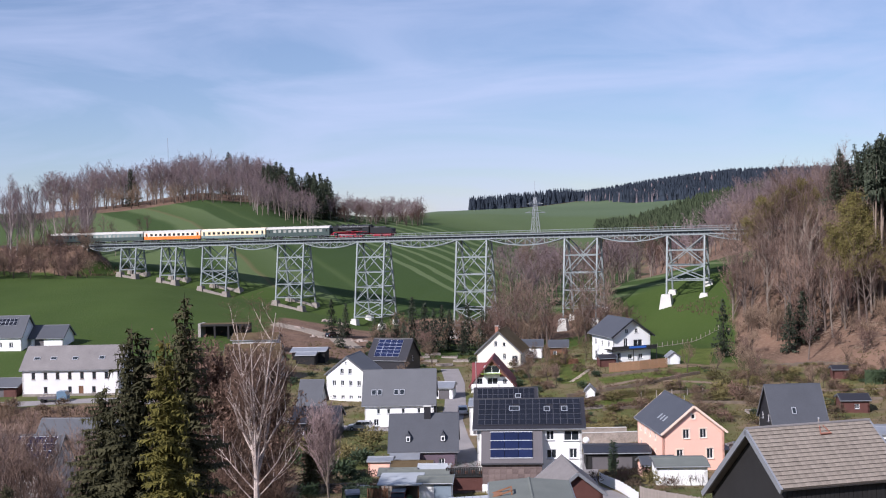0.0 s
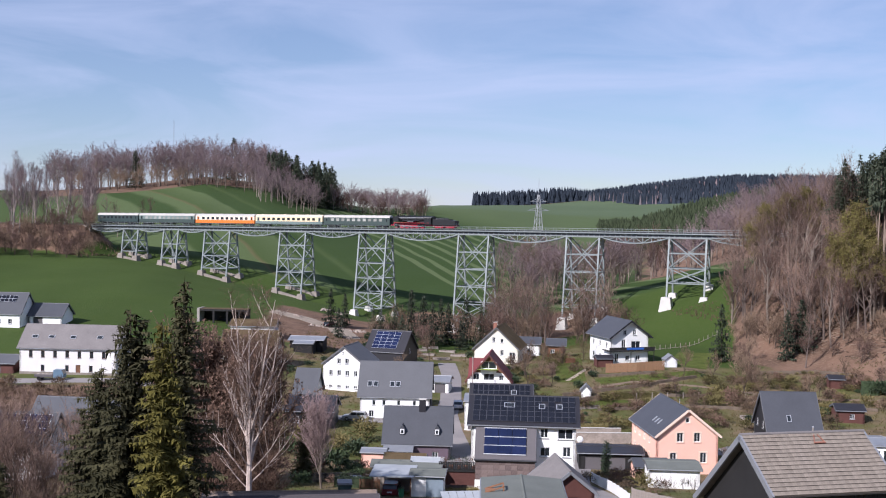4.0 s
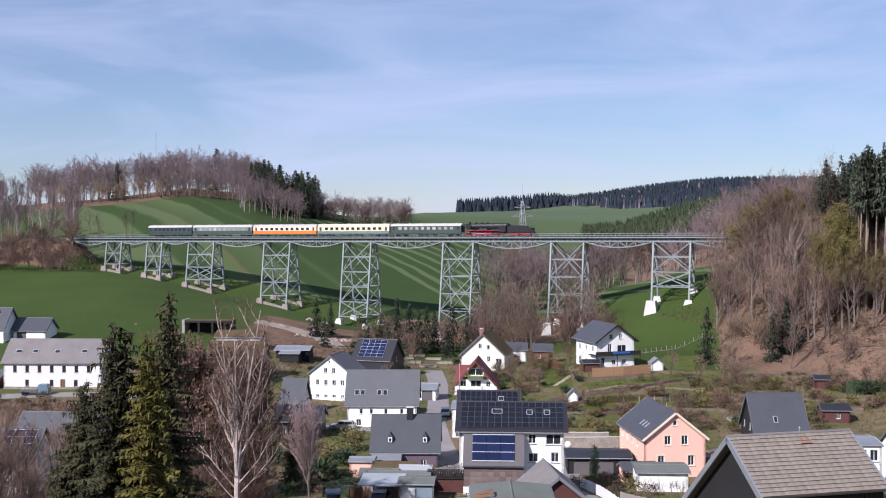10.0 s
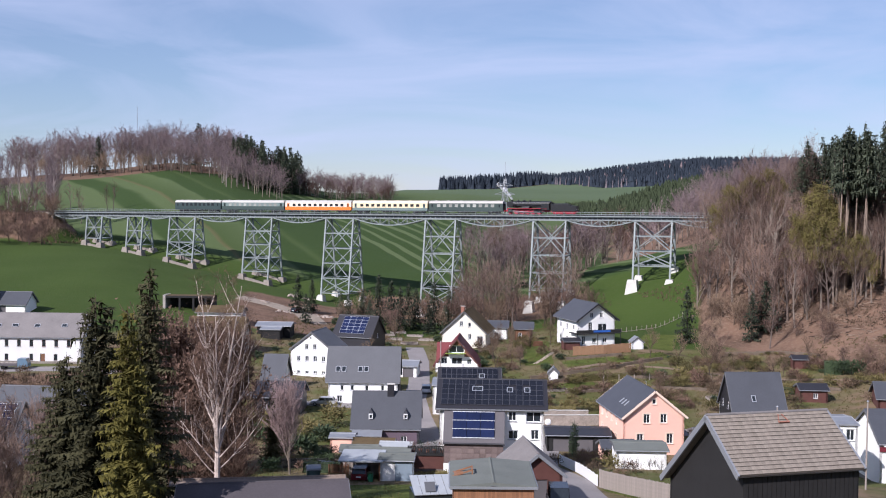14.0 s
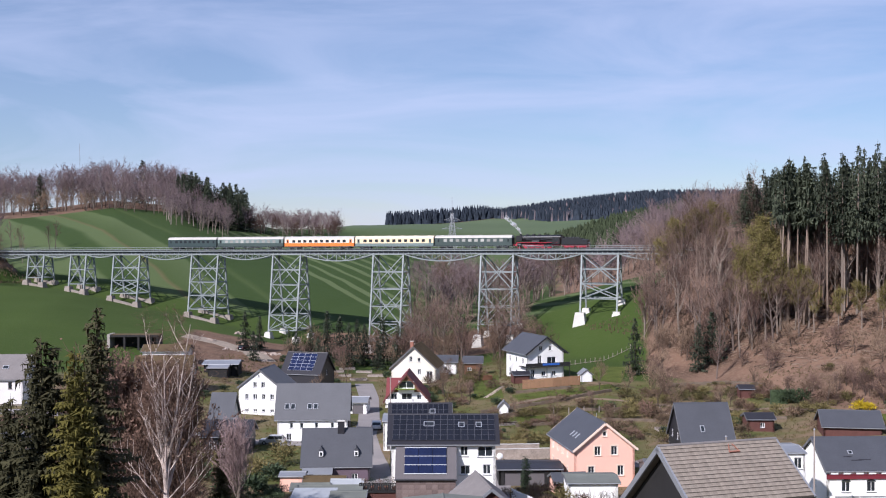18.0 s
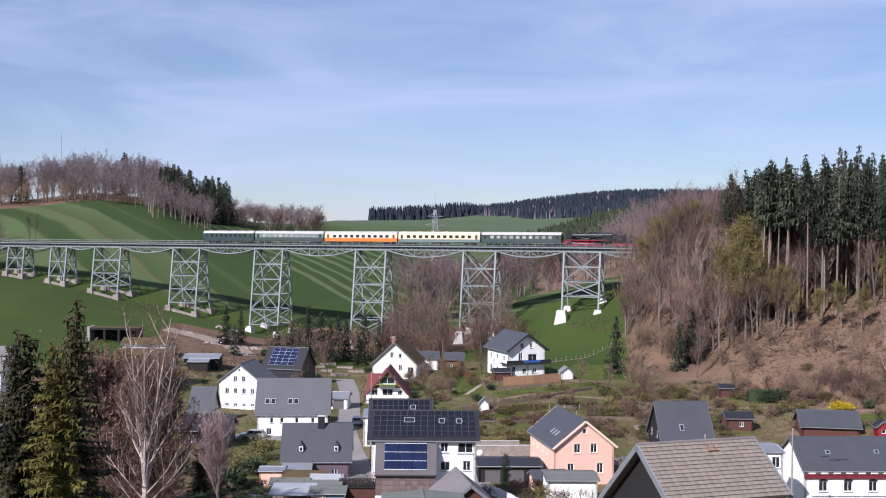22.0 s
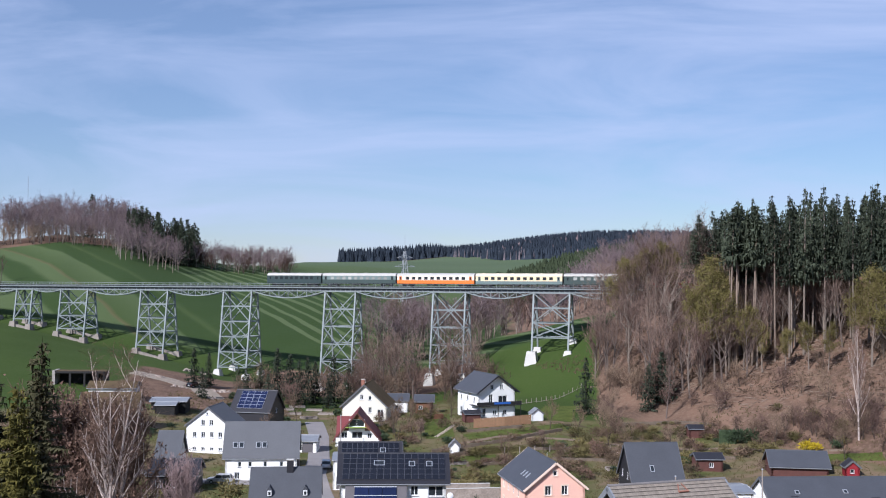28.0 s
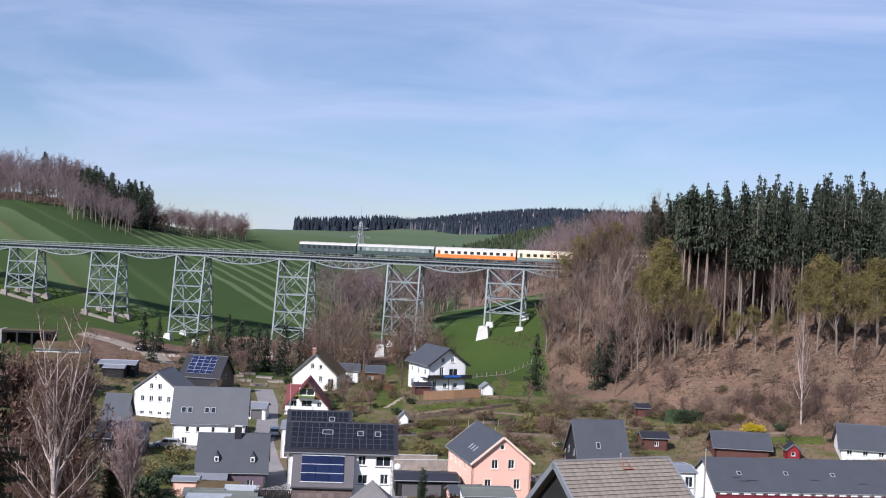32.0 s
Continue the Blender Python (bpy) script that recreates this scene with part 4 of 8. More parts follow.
part("back_wall", box(0.3, 9.8, 6.8, 7.0, -3.0, FE - 0.2), WOOD_DARK, barn)
for i in range(25):
    part("board", box(0.35 + i * 0.375, 0.68 + i * 0.375, -4.55, -4.5, -3.0, NE - 0.22), WOOD_DARK, barn)
sl = math.atan2(BR - NE, 4.5)
rm = pose(-0.35, 0, BR) @ pose(0, 0, 0, math.degrees(sl), 0, 0)
ln = 4.5 / math.cos(sl) + 0.65
part("roof_slope", moved(box(0, 10.36, -ln, 0, -0.12, 0.0), rm), SLATE_OLD, barn)
# dark colour puts the shadow gaps and dirt between tile courses into this sheet
JOINT = surface("shaded_dirty_joint", (0.045, 0.038, 0.032), 0.95, 0.3, 2.0, 0.3)
part("underlay", moved(box(0.0, 10.36, -ln, 0, 0.001, 0.012), rm), JOINT, barn)
tile = mesh("tile", moved(box(0.004, 0.646, -0.335, 0.0, 0.0, 0.06), pose(0, 0, 0, 1.5, 0, 0)), TILE_OLD)
rng = random.Random(5)
for j in range(15):
    for i in range(16):
        part("tile", tile, None, barn, m=rm @ pose(0.0 + i * 0.647, -0.02 - j * ln / 15.2, 0.016 + rng.uniform(0, 0.014), 0, 0, rng.uniform(-0.4, 0.4)))
sl2 = math.atan2(BR - FE, 7.0)
part("roof_slope", moved(box(0, 10.36, 0, 7.0 / math.cos(sl2) + 0.6, -0.12, 0.06), pose(-0.35, 0, BR) @ pose(0, 0, 0, -math.degrees(sl2), 0, 0)), SLATE_OLD, barn)
for k, (a, n_) in enumerate(((math.degrees(sl), -ln), (-math.degrees(sl2), 7.0 / math.cos(sl2) + 0.6))):
    part("verge_board", moved(box(-0.1, 0.06, min(0, n_), max(0, n_), -0.35, 0.09), pose(-0.35, 0, BR) @ pose(0, 0, 0, a, 0, 0)), ZINC, barn)
    part("verge_board", moved(box(10.28, 10.44, min(0, n_), max(0, n_), -0.3, 0.09), pose(-0.35, 0, BR) @ pose(0, 0, 0, a, 0, 0)), ZINC, barn)
part("ridge_cap", tube((-0.4, 0, BR + 0.06), (10.05, 0, BR + 0.06), 0.13, 0.13, 8), SLATE_OLD, barn)
part("ladder_hook", moved(join(beam((5.6, -1.1, 0.1), (5.9, -0.3, 0.15), 0.06), beam((6.5, -1.1, 0.1), (6.2, -0.3, 0.15), 0.06), beam((5.6, -1.1, 0.12), (6.5, -1.1, 0.12), 0.12)), rm), BRICK, barn, "rusty roof hooks")
# row house on the other bank
house("long white row house with old grey slate roof and skylights", (-85.8, 225.4), -4, 20.2, 9.0, 5.6, 9.7, "x", OLD_PLASTER, SLATE_OLD,
      front=row(2.0, 2.55, 7, 3.5, 0.75, 1.4) + [(4.5, 0.7, 0.75, 1.3), (9.6, 0.7, 0.75, 1.3), (11.8, 0.0, 1.0, 2.1, "d"), (14.6, 0.7, 0.75, 1.3)], skylights=[(2.3, 3.0, 1.3, 0.8), (5.8, 3.0, 1.3, 0.8), (10.4, 3.0, 1.2, 0.9), (16.0, 2.9, 1.2, 0.9)], frame=WOOD_RED, fascia=SLATE_OLD, plinth=MASONRY)
part("porch_roof", moved(box(10.9, 13.6, -1.6, 0.0, 0, 0.1), pose(0, 0, 2.9, 22, 0, 0)), ZINC, bpy.data.objects["house.010"])
house("white modern house with dark roof and roof panels", (-111.5, 268.6), -4, 9.6, 9.0, 3.6, 8.2, "x", PLASTER, SLATE, front=row(1.0, 2.8, 3, 1.0, 1.0, 1.2), panels=(3.0, 8.0, 1.0, 3.0, 5, 2, PANEL_DARK, ALU))
house("white garage with dark slate roof", (-101.0, 271.5), -4, 8.2, 7.0, 2.6, 5.2, "x", PLASTER, SLATE, front=[(1.0, 0.0, 2.4, 2.2, "g")], name="garage", category="garage")
house("dark garage with grey flat roof beside the row house", (-96.5, 226.0), -4, 9.6, 7.0, 2.4, 3.6, "x", WOOD_RED, SLATE_PALE, front=[(1.0, 0, 2.4, 2.1, "g"), (4.4, 0, 2.4, 2.1, "g")], name="garage", category="garage")
# house with glass-framed roof among the trees on the near bank
house("house with panelled slate roof half hidden by bare trees", (-66.5, 149.0), -4, 13.5, 9.0, 4.6, 8.6, "x", OLD_PLASTER, SLATE, front=row(1.5, 2.8, 4, 1.6), right=row(2, 3, 2, 1.6), panels=(4.0, 13.5, 0.4, 4.0, 6, 3, PANEL, WHITE))
house("grey slate-hung house with gabled roof", (-60.0, 160.0), -8, 13.0, 9.0, 4.4, 8.9, "x", SLATE, SLATE, right=row(2, 3, 2, 1.6))
# open-fronted ruin above the sheds
STONE_WALL_OLD = surface("crumbling_plaster", (0.34, 0.31, 0.28), 0.95, 0.4, 0.9, 0.5)
ruin = thing("open_shed", "low open-fronted timber shed with crumbling pale end wall", "shed", pose(-63.3, 288.0, on(-57, 288), 0, 0, -4))
part("end_wall", box(0, 0.7, 0, 5, -2, 3.9), STONE_WALL_OLD, ruin)
part("back_wall", box(0.7, 13, 4.6, 5, -2, 3.6), WOOD_DARK, ruin)
part("right_wall", box(12.6, 13, 0, 4.6, -2, 3.4), WOOD_DARK, ruin)
part("lintel", box(0.7, 13, 0, 0.35, 3.2, 3.7), WOOD_DARK, ruin)
part("roof", box(0.7, 13.2, 0.35, 4.6, 3.6, 3.75), BROWN_ROOF, ruin)
for x in (4.4, 8.0, 11.2):
    part("pier", box(x - 0.25, x + 0.25, 0.02, 0.33, -2, 3.2), WOOD_DARK, ruin)
# cottage with blue slate roof
house("small house with blue-grey slate roof", (-26.8, 206.0), -6, 3.8, 7.0, 2.2, 6.3, "x", PLASTER, SLATE, name="cottage", front=[(0.6, 0.4, 0.8, 1.0)])
house("flat-roofed timber shed with concrete front", (-36.0, 266.5), -4, 8.0, 6.0, 3.0, 3.5, "x", WOOD_DARK, ZINC, name="shed", category="shed")
house("broken stone shed with brown roof", (-52.0, 275.0), -4, 11.0, 6.0, 3.4, 4.6, "x", OLD_PLASTER, BROWN_ROOF, name="shed", category="shed", front=[(1.5, 0.5, 1.0, 1.2)])
house("weathered house with rust-red roof", (-47.5, 240.0), -4, 12.0, 8.0, 3.8, 7.8, "x", CREAM_PLASTER, BROWN_ROOF, front=row(1.0, 2.7, 4, 1.2))
house("small white outbuilding with slate roof", (7.8 + 10.9, 273.0), -8, 6.4, 5.0, 3.4, 4.6, "x", PLASTER, SLATE, name="shed", category="shed", front=[(0.6, 0.2, 1.6, 2.0, "g"), (3.4, 1.2, 0.8, 0.9)])
house("brown wooden summer house", (26.6, 268.0), -8, 4.2, 4.0, 3.0, 4.2, "x", WOOD_BROWN, SLATE, name="shed", category="shed", front=[(0.8, 1.0, 0.9, 0.9)])
house("low shed with slate roof behind the hall", (80.6, 184.2), -14, 9.6, 7.0, 2.2, 4.3, "x", WOOD_RED, SLATE, name="shed", category="shed")
house("grey-roofed house at the foot of the wood", (100.5, 177.0), -22, 14.0, 9.0, 2.2, 5.6, "x", PLASTER, SLATE, front=row(1, 2.6, 3, 1.0))
house("reddish wooden garden hut with dark roof", (70.0, 192.0), -6, 4.7, 4.0, 2.3, 3.0, "x", WOOD_RED, SLATE_DARK, name="garden_hut", category="hut", front=[(2.2, 0.8, 0.8, 0.9)], over=0.3)
house("small red-brown garden hut", (78.0, 218.4), -6, 2.9, 2.6, 2.1, 2.6, "x", WOOD_RED, SLATE_DARK, name="garden_hut", category="hut", over=0.25)
house("bright red wooden playhouse with white window", (91.8, 179.6), -14, 2.4, 2.4, 1.9, 2.9, "y", surface("bright_red_paint", (0.24, 0.015, 0.022), 0.6, 0.15, 1, 0), SLATE_DARK, name="playhouse", category="hut", front=[(0.8, 0.8, 0.7, 0.7)], over=0.25)

house("low dark slate-hung house beside the garden tree", (-25.4, 186.0), -4, 7.6, 7.0, 3.1, 5.0, "x", SLATE_DARK, SLATE_DARK, front=row(1.0, 2.4, 3, 0.9, 0.9, 1.2), fascia=SLATE_DARK)
house("low shed with pale tin roof above the yard", (-34.5, 262.0), -4, 4.6, 4.4, 2.5, 2.9, "x", WOOD_DARK, ZINC, name="shed", category="shed", over=0.25)


# ---- trees ----
def turned(d, angle, spin):
    """d leaned by angle and spun about itself."""
    side = d.cross(Vector((0.3, 0.2, 1.0)) if abs(d.z) < 0.9 else Vector((1, 0.1, 0))).normalized()
    return (Matrix.Rotation(spin, 3, d) @ (Matrix.Rotation(angle, 3, side) @ d)).normalized()


def sliver(p, q, w, rnd):
    """A thin twig or leaf: one narrow triangle pair."""
    d = q - p
    side = d.cross(Vector((rnd.uniform(-1, 1), rnd.uniform(-1, 1), rnd.uniform(-1, 1))))
    side = side.normalized() * w / 2 if side.length > 1e-6 else Vector((w / 2, 0, 0))
    return [tuple(p - side), tuple(p + side), tuple(q)], [(0, 1, 2)]


def bare_tree(seed, h, spread=0.30, limbs=11, base=0.30, twig=0.05, dense=1.0, stems=1, upward=0.25, buds=0.0, bud_size=0.35, solid=1, girth=1.0, bud_count=1):
    """Meshes of a leafless tree: trunk with limbs, and a crown of fine twigs with or without buds. solid: the last level of round wood."""
    rnd = random.Random(seed)
    wood, fine, leaf = [], [], []

    def grow(p, d, length, r, level):
        n = 3 if level < 2 else 2
        pts = [p]
        for i in range(n):
            d = (d + Vector((rnd.uniform(-1, 1), rnd.uniform(-1, 1), rnd.uniform(-0.5, 1) * 0.8 + upward * 0.5)) * (0.10 if level == 0 else 0.19)).normalized()
            pts.append(pts[-1] + d * length / n)
        for i in range(n):
            ra, rb = r * (1 - 0.75 * i / n), r * (1 - 0.75 * (i + 1) / n)
            if level <= solid:
                wood.append(tube(pts[i], pts[i + 1], ra, rb, (6, 4, 3, 3)[level]))
            else:
                fine.append(sliver(pts[i], pts[i + 1], twig * (2.2 if level == 2 else 1.5), rnd))
        if level == 3:
            for _ in range(max(2, int(4 * dense))):
                a = pts[rnd.randint(0, n - 1)].lerp(pts[-1], rnd.random())
                q = a + (turned(d, rnd.uniform(0.2, 0.75), rnd.uniform(0, 6.3)) + Vector((0, 0, upward * 0.6))) * rnd.uniform(0.5, 1.2) * h * 0.06
                fine.append(sliver(a, q, twig, rnd))
                for _bud in range(bud_count if buds and rnd.random() < buds else 0):
                    c = a.lerp(q, rnd.random()) + Vector((rnd.uniform(-1, 1), rnd.uniform(-1, 1), rnd.uniform(-1, 1))) * (0.25 if bud_count == 1 else 0.55)
                    leaf.append(sliver(c, c + Vector((rnd.uniform(-1, 1), rnd.uniform(-1, 1), rnd.uniform(-1, 1))) * bud_size, bud_size * 0.8, rnd))
            return
        kids = (limbs, int(5 * dense + 0.5), 4)[level]
        start = base if level == 0 else 0.22
        for k in range(kids):
            f = start + (1 - start) * (k + rnd.random()) / kids
            i = min(n - 1, int(f * n))
            a = pts[i].lerp(pts[i + 1], f * n - i)
            lean = rnd.uniform(0.4, 0.85) if level == 0 else rnd.uniform(0.3, 0.75)
            long_ = (h * spread * (1.35 - 0.8 * f) if level == 0 else length * rnd.uniform(0.45, 0.72)) * rnd.uniform(0.75, 1.25)
            nd = turned(d, lean, rnd.uniform(0, 6.3))
            nd = (nd + Vector((0, 0, upward))).normalized()
            grow(a, nd, long_, r * (0.5 if level == 0 else 0.5) * (1.1 - 0.6 * f), level + 1)
    for s in range(stems):
        lean = Vector((rnd.uniform(-0.2, 0.2), rnd.uniform(-0.2, 0.2), 1)) if stems > 1 else Vector((rnd.uniform(-0.05, 0.05), rnd.uniform(-0.05, 0.05), 1))
        grow(Vector((0, 0, -0.4)), lean.normalized(), h * rnd.uniform(0.8, 0.95), h * 0.015 * girth * (1 if stems == 1 else 0.8), 0)
    return join(*wood), join(*fine), (join(*leaf) if leaf else None)


def shaggy_spruce(seed, h, radius, whorls, crown=0.02, droop=0.40, slim=0.8, clump=0.6, step=0.5, girth=0.012, gaps=0.15, hang=1.0):
    """Meshes of a conifer in whorls: every branch sags and carries side sprays and hanging sprays, some long, some broken off."""
    rnd = random.Random(seed)
    bend = Vector((rnd.uniform(-0.02, 0.02) * h, rnd.uniform(-0.02, 0.02) * h, 0))
    trunk = join(tube((0, 0, -0.5), tuple(bend * 0.4 + Vector((0, 0, h * 0.5))), h * girth, h * girth * 0.7, 6), tube(tuple(bend * 0.4 + Vector((0, 0, h * 0.5))), tuple(bend + Vector((0, 0, h))), h * girth * 0.7, 0.02, 5))
    v, f_ = [], []

    def spray(a, b, c):
        k = len(v)
        v.extend((tuple(a), tuple(b), tuple(c)))
        f_.append((k, k + 1, k + 2))
    up = Vector((0, 0, 1))
    side_bias = [rnd.uniform(0.75, 1.2) for _ in range(5)]
    for w in range(whorls):
        f = (w + 0.5) / whorls
        turn = rnd.uniform(0, 6.3)
        n = rnd.randint(4, 6) if f < 0.9 else 3
        level = rnd.uniform(0.8, 1.15)
        for b in range(n):
            a = turn + b * 6.283 / n + rnd.uniform(-0.35, 0.35)
            z = h * (crown + (1 - crown) * min(1.0, f + rnd.uniform(-0.4, 0.4) / whorls))
            r = radius * (1 - f) ** slim * level * side_bias[int(a / 1.2566) % 5] * rnd.uniform(0.7, 1.12) * min(1.0, 0.6 + 4 * f) + 0.25
            chance = rnd.random()
            r *= 0.45 if chance < gaps else 1.3 if chance > 0.92 else 1.0
            out, side = Vector((math.cos(a), math.sin(a), 0)), Vector((-math.sin(a), math.cos(a), 0))
            foot = bend * (z / h) ** 2 + up * z
            nodes = max(2, int(r / step))
            sag = droop * rnd.uniform(0.6, 1.4) * (1 - 0.7 * f)
            for k in range(1, nodes + 1):
                u = k / nodes
                c = foot + out * (r * u) - up * (sag * r * (u - 0.45 * u * u))
                wv = clump * (1.15 - 0.55 * u) * rnd.uniform(0.6, 1.3) * (1 - 0.35 * f)
                for sgn in (-1, 1):
                    spray(c - out * 0.3 * wv, c + out * 0.45 * wv, c + side * (sgn * wv) + out * (wv * rnd.uniform(0.2, 0.8)) - up * (wv * rnd.uniform(0.05, 0.7)))
                for _ in range(2):
                    o = c + side * rnd.uniform(-0.6, 0.6) * wv + out * rnd.uniform(-0.3, 0.3) * wv
                    d = (out * rnd.uniform(-1, 1) + side * rnd.uniform(-1, 1)) * wv * 0.3
                    spray(o - d, o + d, o - up * (clump * hang * rnd.uniform(0.5, 1.3)) + out * rnd.uniform(-0.1, 0.2))
                spray(c - side * 0.2 * wv, c + side * 0.2 * wv, c + out * (0.7 * wv) + up * (0.35 * wv))
    top = bend + up * h
    spray(top - up * 0.9 - Vector((0.09, 0, 0)), top - up * 0.9 + Vector((0.09, 0, 0)), top + up * 0.5)
    return trunk, (v, f_), None


def birch_tree(seed, h):
    """Meshes of a leafless birch: a pale trunk that forks low into steep leaders, with rising boughs and thin hanging twigs."""
    rnd = random.Random(seed)
    wood, fine = [], []

    def limb(p, d, length, r0, r1, n, lift, wander):
        pts = [p]
        for _ in range(n):
            d = (d + Vector((rnd.uniform(-1, 1), rnd.uniform(-1, 1), 0)) * wander + Vector((0, 0, lift))).normalized()
            pts.append(pts[-1] + d * (length / n))
        for i in range(n):
            ra, rb = r0 + (r1 - r0) * i / n, r0 + (r1 - r0) * (i + 1) / n
            wood.append(tube(pts[i], pts[i + 1], ra, rb, 7 if r0 > 0.1 else 5 if r0 > 0.04 else 3))
        return pts, d

    def point(pts, f):
        i = min(len(pts) - 2, int(f * (len(pts) - 1)))
        return pts[i].lerp(pts[i + 1], f * (len(pts) - 1) - i)

    def twigs(pts, n, length):
        for _ in range(n):
            a = point(pts, rnd.uniform(0.15, 1.0))
            d = Vector((rnd.uniform(-1, 1), rnd.uniform(-1, 1), rnd.uniform(0.1, 1.1))).normalized()
            q = a + d * length * rnd.uniform(0.5, 1.2)
            fine.append(sliver(a, q, 0.028, rnd))
            for _ in range(5):
                b = a.lerp(q, rnd.uniform(0.3, 1.0))
                fine.append(sliver(b, b + Vector((rnd.uniform(-1, 1), rnd.uniform(-1, 1), rnd.uniform(-0.9, 0.6))) * 0.42 * length, 0.017, rnd))

    def bough(p, d, length, r, level):
        pts, e = limb(p, d, length, r, r * 0.3, 5, 0.10, 0.10)
        twigs(pts, int(5 + 3.2 * length) if level else int(4 + 1.6 * length), 1.15)
        if level < 1:
            for k in range(max(3, int(length * 1.5))):
                f = 0.22 + 0.75 * (k + rnd.random()) / max(3, int(length * 1.5))
                bough(point(pts, f), turned(e, rnd.uniform(0.35, 0.7), rnd.uniform(0, 6.3)), length * rnd.uniform(0.28, 0.5) * (1.2 - 0.5 * f), r * 0.42, level + 1)
    stem, d = limb(Vector((0, 0, -0.5)), Vector((0.05, 0, 1)), h * 0.29 + 0.5, h * 0.0145, h * 0.0115, 4, 0.02, 0.03)
    for lean, depth, share in ((-0.15, 0.10, 0.68), (0.13, -0.06, 0.73), (0.02, -0.14, 0.60), (0.28, 0.12, 0.54)):
        pts, e = limb(stem[-1] - Vector((0, 0, 0.3)), Vector((lean, depth, 1)).normalized(), h * share, h * 0.0085 * (0.6 + share * 0.5), 0.022, 9, 0.05, 0.035)
        for k in range(9):
            f = 0.10 + 0.85 * (k + rnd.random()) / 9
            a = rnd.uniform(0, 6.3)
            bough(point(pts, f), Vector((math.cos(a) * 0.62, math.sin(a) * 0.62, 0.9)).normalized(), h * (0.30 - 0.20 * f) * rnd.uniform(0.8, 1.2), 0.06 * (1.15 - f) + 0.016, 0)
    for k in range(5):
        a = (3.3, 0.2, 2.8, 5.9, 4.2, 1.2, 3.0)[k]
        bough(point(stem, 0.62 + 0.075 * k), Vector((math.cos(a), math.sin(a), 0.80)).normalized(), h * rnd.uniform(0.22, 0.34), 0.055, 0)
    return join(*wood), join(*fine), None


def bush(seed, r, h, n=260, size=0.16):
    """A rounded, uneven bush: short twigs or leaves that fill a lumpy dome, with a few stems below."""
    rnd = random.Random(seed)
    ph = [rnd.uniform(0, 6.3) for _ in range(4)]
    bits = []
    for _ in range(n):
        a, up = rnd.uniform(0, 6.3), rnd.uniform(-0.75, 1.0)
        flat = math.sqrt(max(0.0, 1 - up * up))
        lump = 0.85 + 0.16 * math.sin(3 * a + ph[0] + 2 * up) + 0.13 * math.sin(5 * a + ph[1] - 4 * up)
        f = rnd.random() ** 0.45 * lump
        d = Vector((math.cos(a) * flat, math.sin(a) * flat, up))
        p = Vector((d.x * r * f, d.y * r * f, h * 0.52 + d.z * h * 0.48 * f))
        q = p + (d * 0.5 + Vector((rnd.uniform(-1, 1), rnd.uniform(-1, 1), rnd.uniform(-0.4, 1.0))) * 0.6) * (0.22 * r + size)
        bits.append(sliver(p, q, size, rnd))
    for k in range(7):
        a = k * 0.9 + ph[2]
        bits.append(sliver(Vector((0.1 * math.cos(a), 0.1 * math.sin(a), -0.2)), Vector((0.6 * r * math.cos(a), 0.6 * r * math.sin(a), h * 0.6)), 0.07, rnd))
    return join(*bits)


KINDS = {}


def kind(name, pieces, mats):
    """Keeps the meshes of one tree form: trunk, crown, buds."""
    KINDS[name] = [None if p is None else mesh(part_name, p, m, flip=False) for part_name, p, m in zip(("trunk", "crown", "foliage"), pieces, mats)]


def plant(form, x, y, scale=1.0, turn=0.0, label="", category="tree", group="", lean=0.0, name="tree", dz=0.0, wide=1.0):
    t, c, b = KINDS[form]
    root = thing(name, label, category, pose(x, y, on(x, y) + dz, lean, 0, turn) @ Matrix.Diagonal((scale * wide, scale * wide, scale, 1)), group)
    part("trunk", t, None, root)
    part("crown", c, None, root)
    if b:
        part("foliage", b, None, root)
    return root


for i in range(3):
    kind(f"red{i}", bare_tree(30 + i, 14.0, 0.28, 11, 0.2, 0.045, 0.9, upward=0.45), (BARK_PALE, TWIGS_RED, None))
for i in range(3):
    kind(f"bud{i}", bare_tree(50 + i, 19.0, 0.25, 14, 0.24, 0.04, 1.0, upward=0.22, buds=0.95, bud_size=0.27, bud_count=6), (BARK_PALE, TWIGS_TAN, BUDS))
for i in range(5):
    kind(f"round{i}", bare_tree(160 + i, 16.0, 0.44 + 0.03 * (i % 3), 10, 0.24 + 0.06 * (i % 3), 0.040, 1.1, upward=0.04, girth=1.3), (BARK_PALE if i == 2 else BARK_MID, TWIGS, None))
for i in range(5):
    kind(f"haze{i}", bare_tree(170 + i, 17.0, 0.40, 11, 0.18, 0.085, 0.85, upward=0.10, solid=1, girth=1.0), (BARK_PALE, TWIGS_GREY, None))
for i in range(4):
    kind(f"pole{i}", shaggy_spruce(180 + i, 30.0, 3.3, 12, 0.68, 0.45, 0.75, 1.4, 0.8, 0.0085, 0.2), (POLE_BARK, NEEDLES, None))
for i in range(4):
    kind(f"slim{i}", bare_tree(70 + i, 18.0, 0.24, 12, 0.32, 0.042, 0.8, upward=0.24), (BARK_PALE if i % 2 else BARK_MID, TWIGS, None))
for i in range(4):
    kind(f"spruce{i}", shaggy_spruce(90 + i, 16.0, 3.2, 19, 0.04, 0.35, 1.0, 1.1, 0.7), (BARK, NEEDLES, None))
for i in range(4):
    kind(f"tall{i}", shaggy_spruce(100 + i, 27.5, 3.9, 21, 0.46, 0.40, 0.95, 0.95, 0.65, 0.009, 0.15), (BARK_PALE, NEEDLES, None))
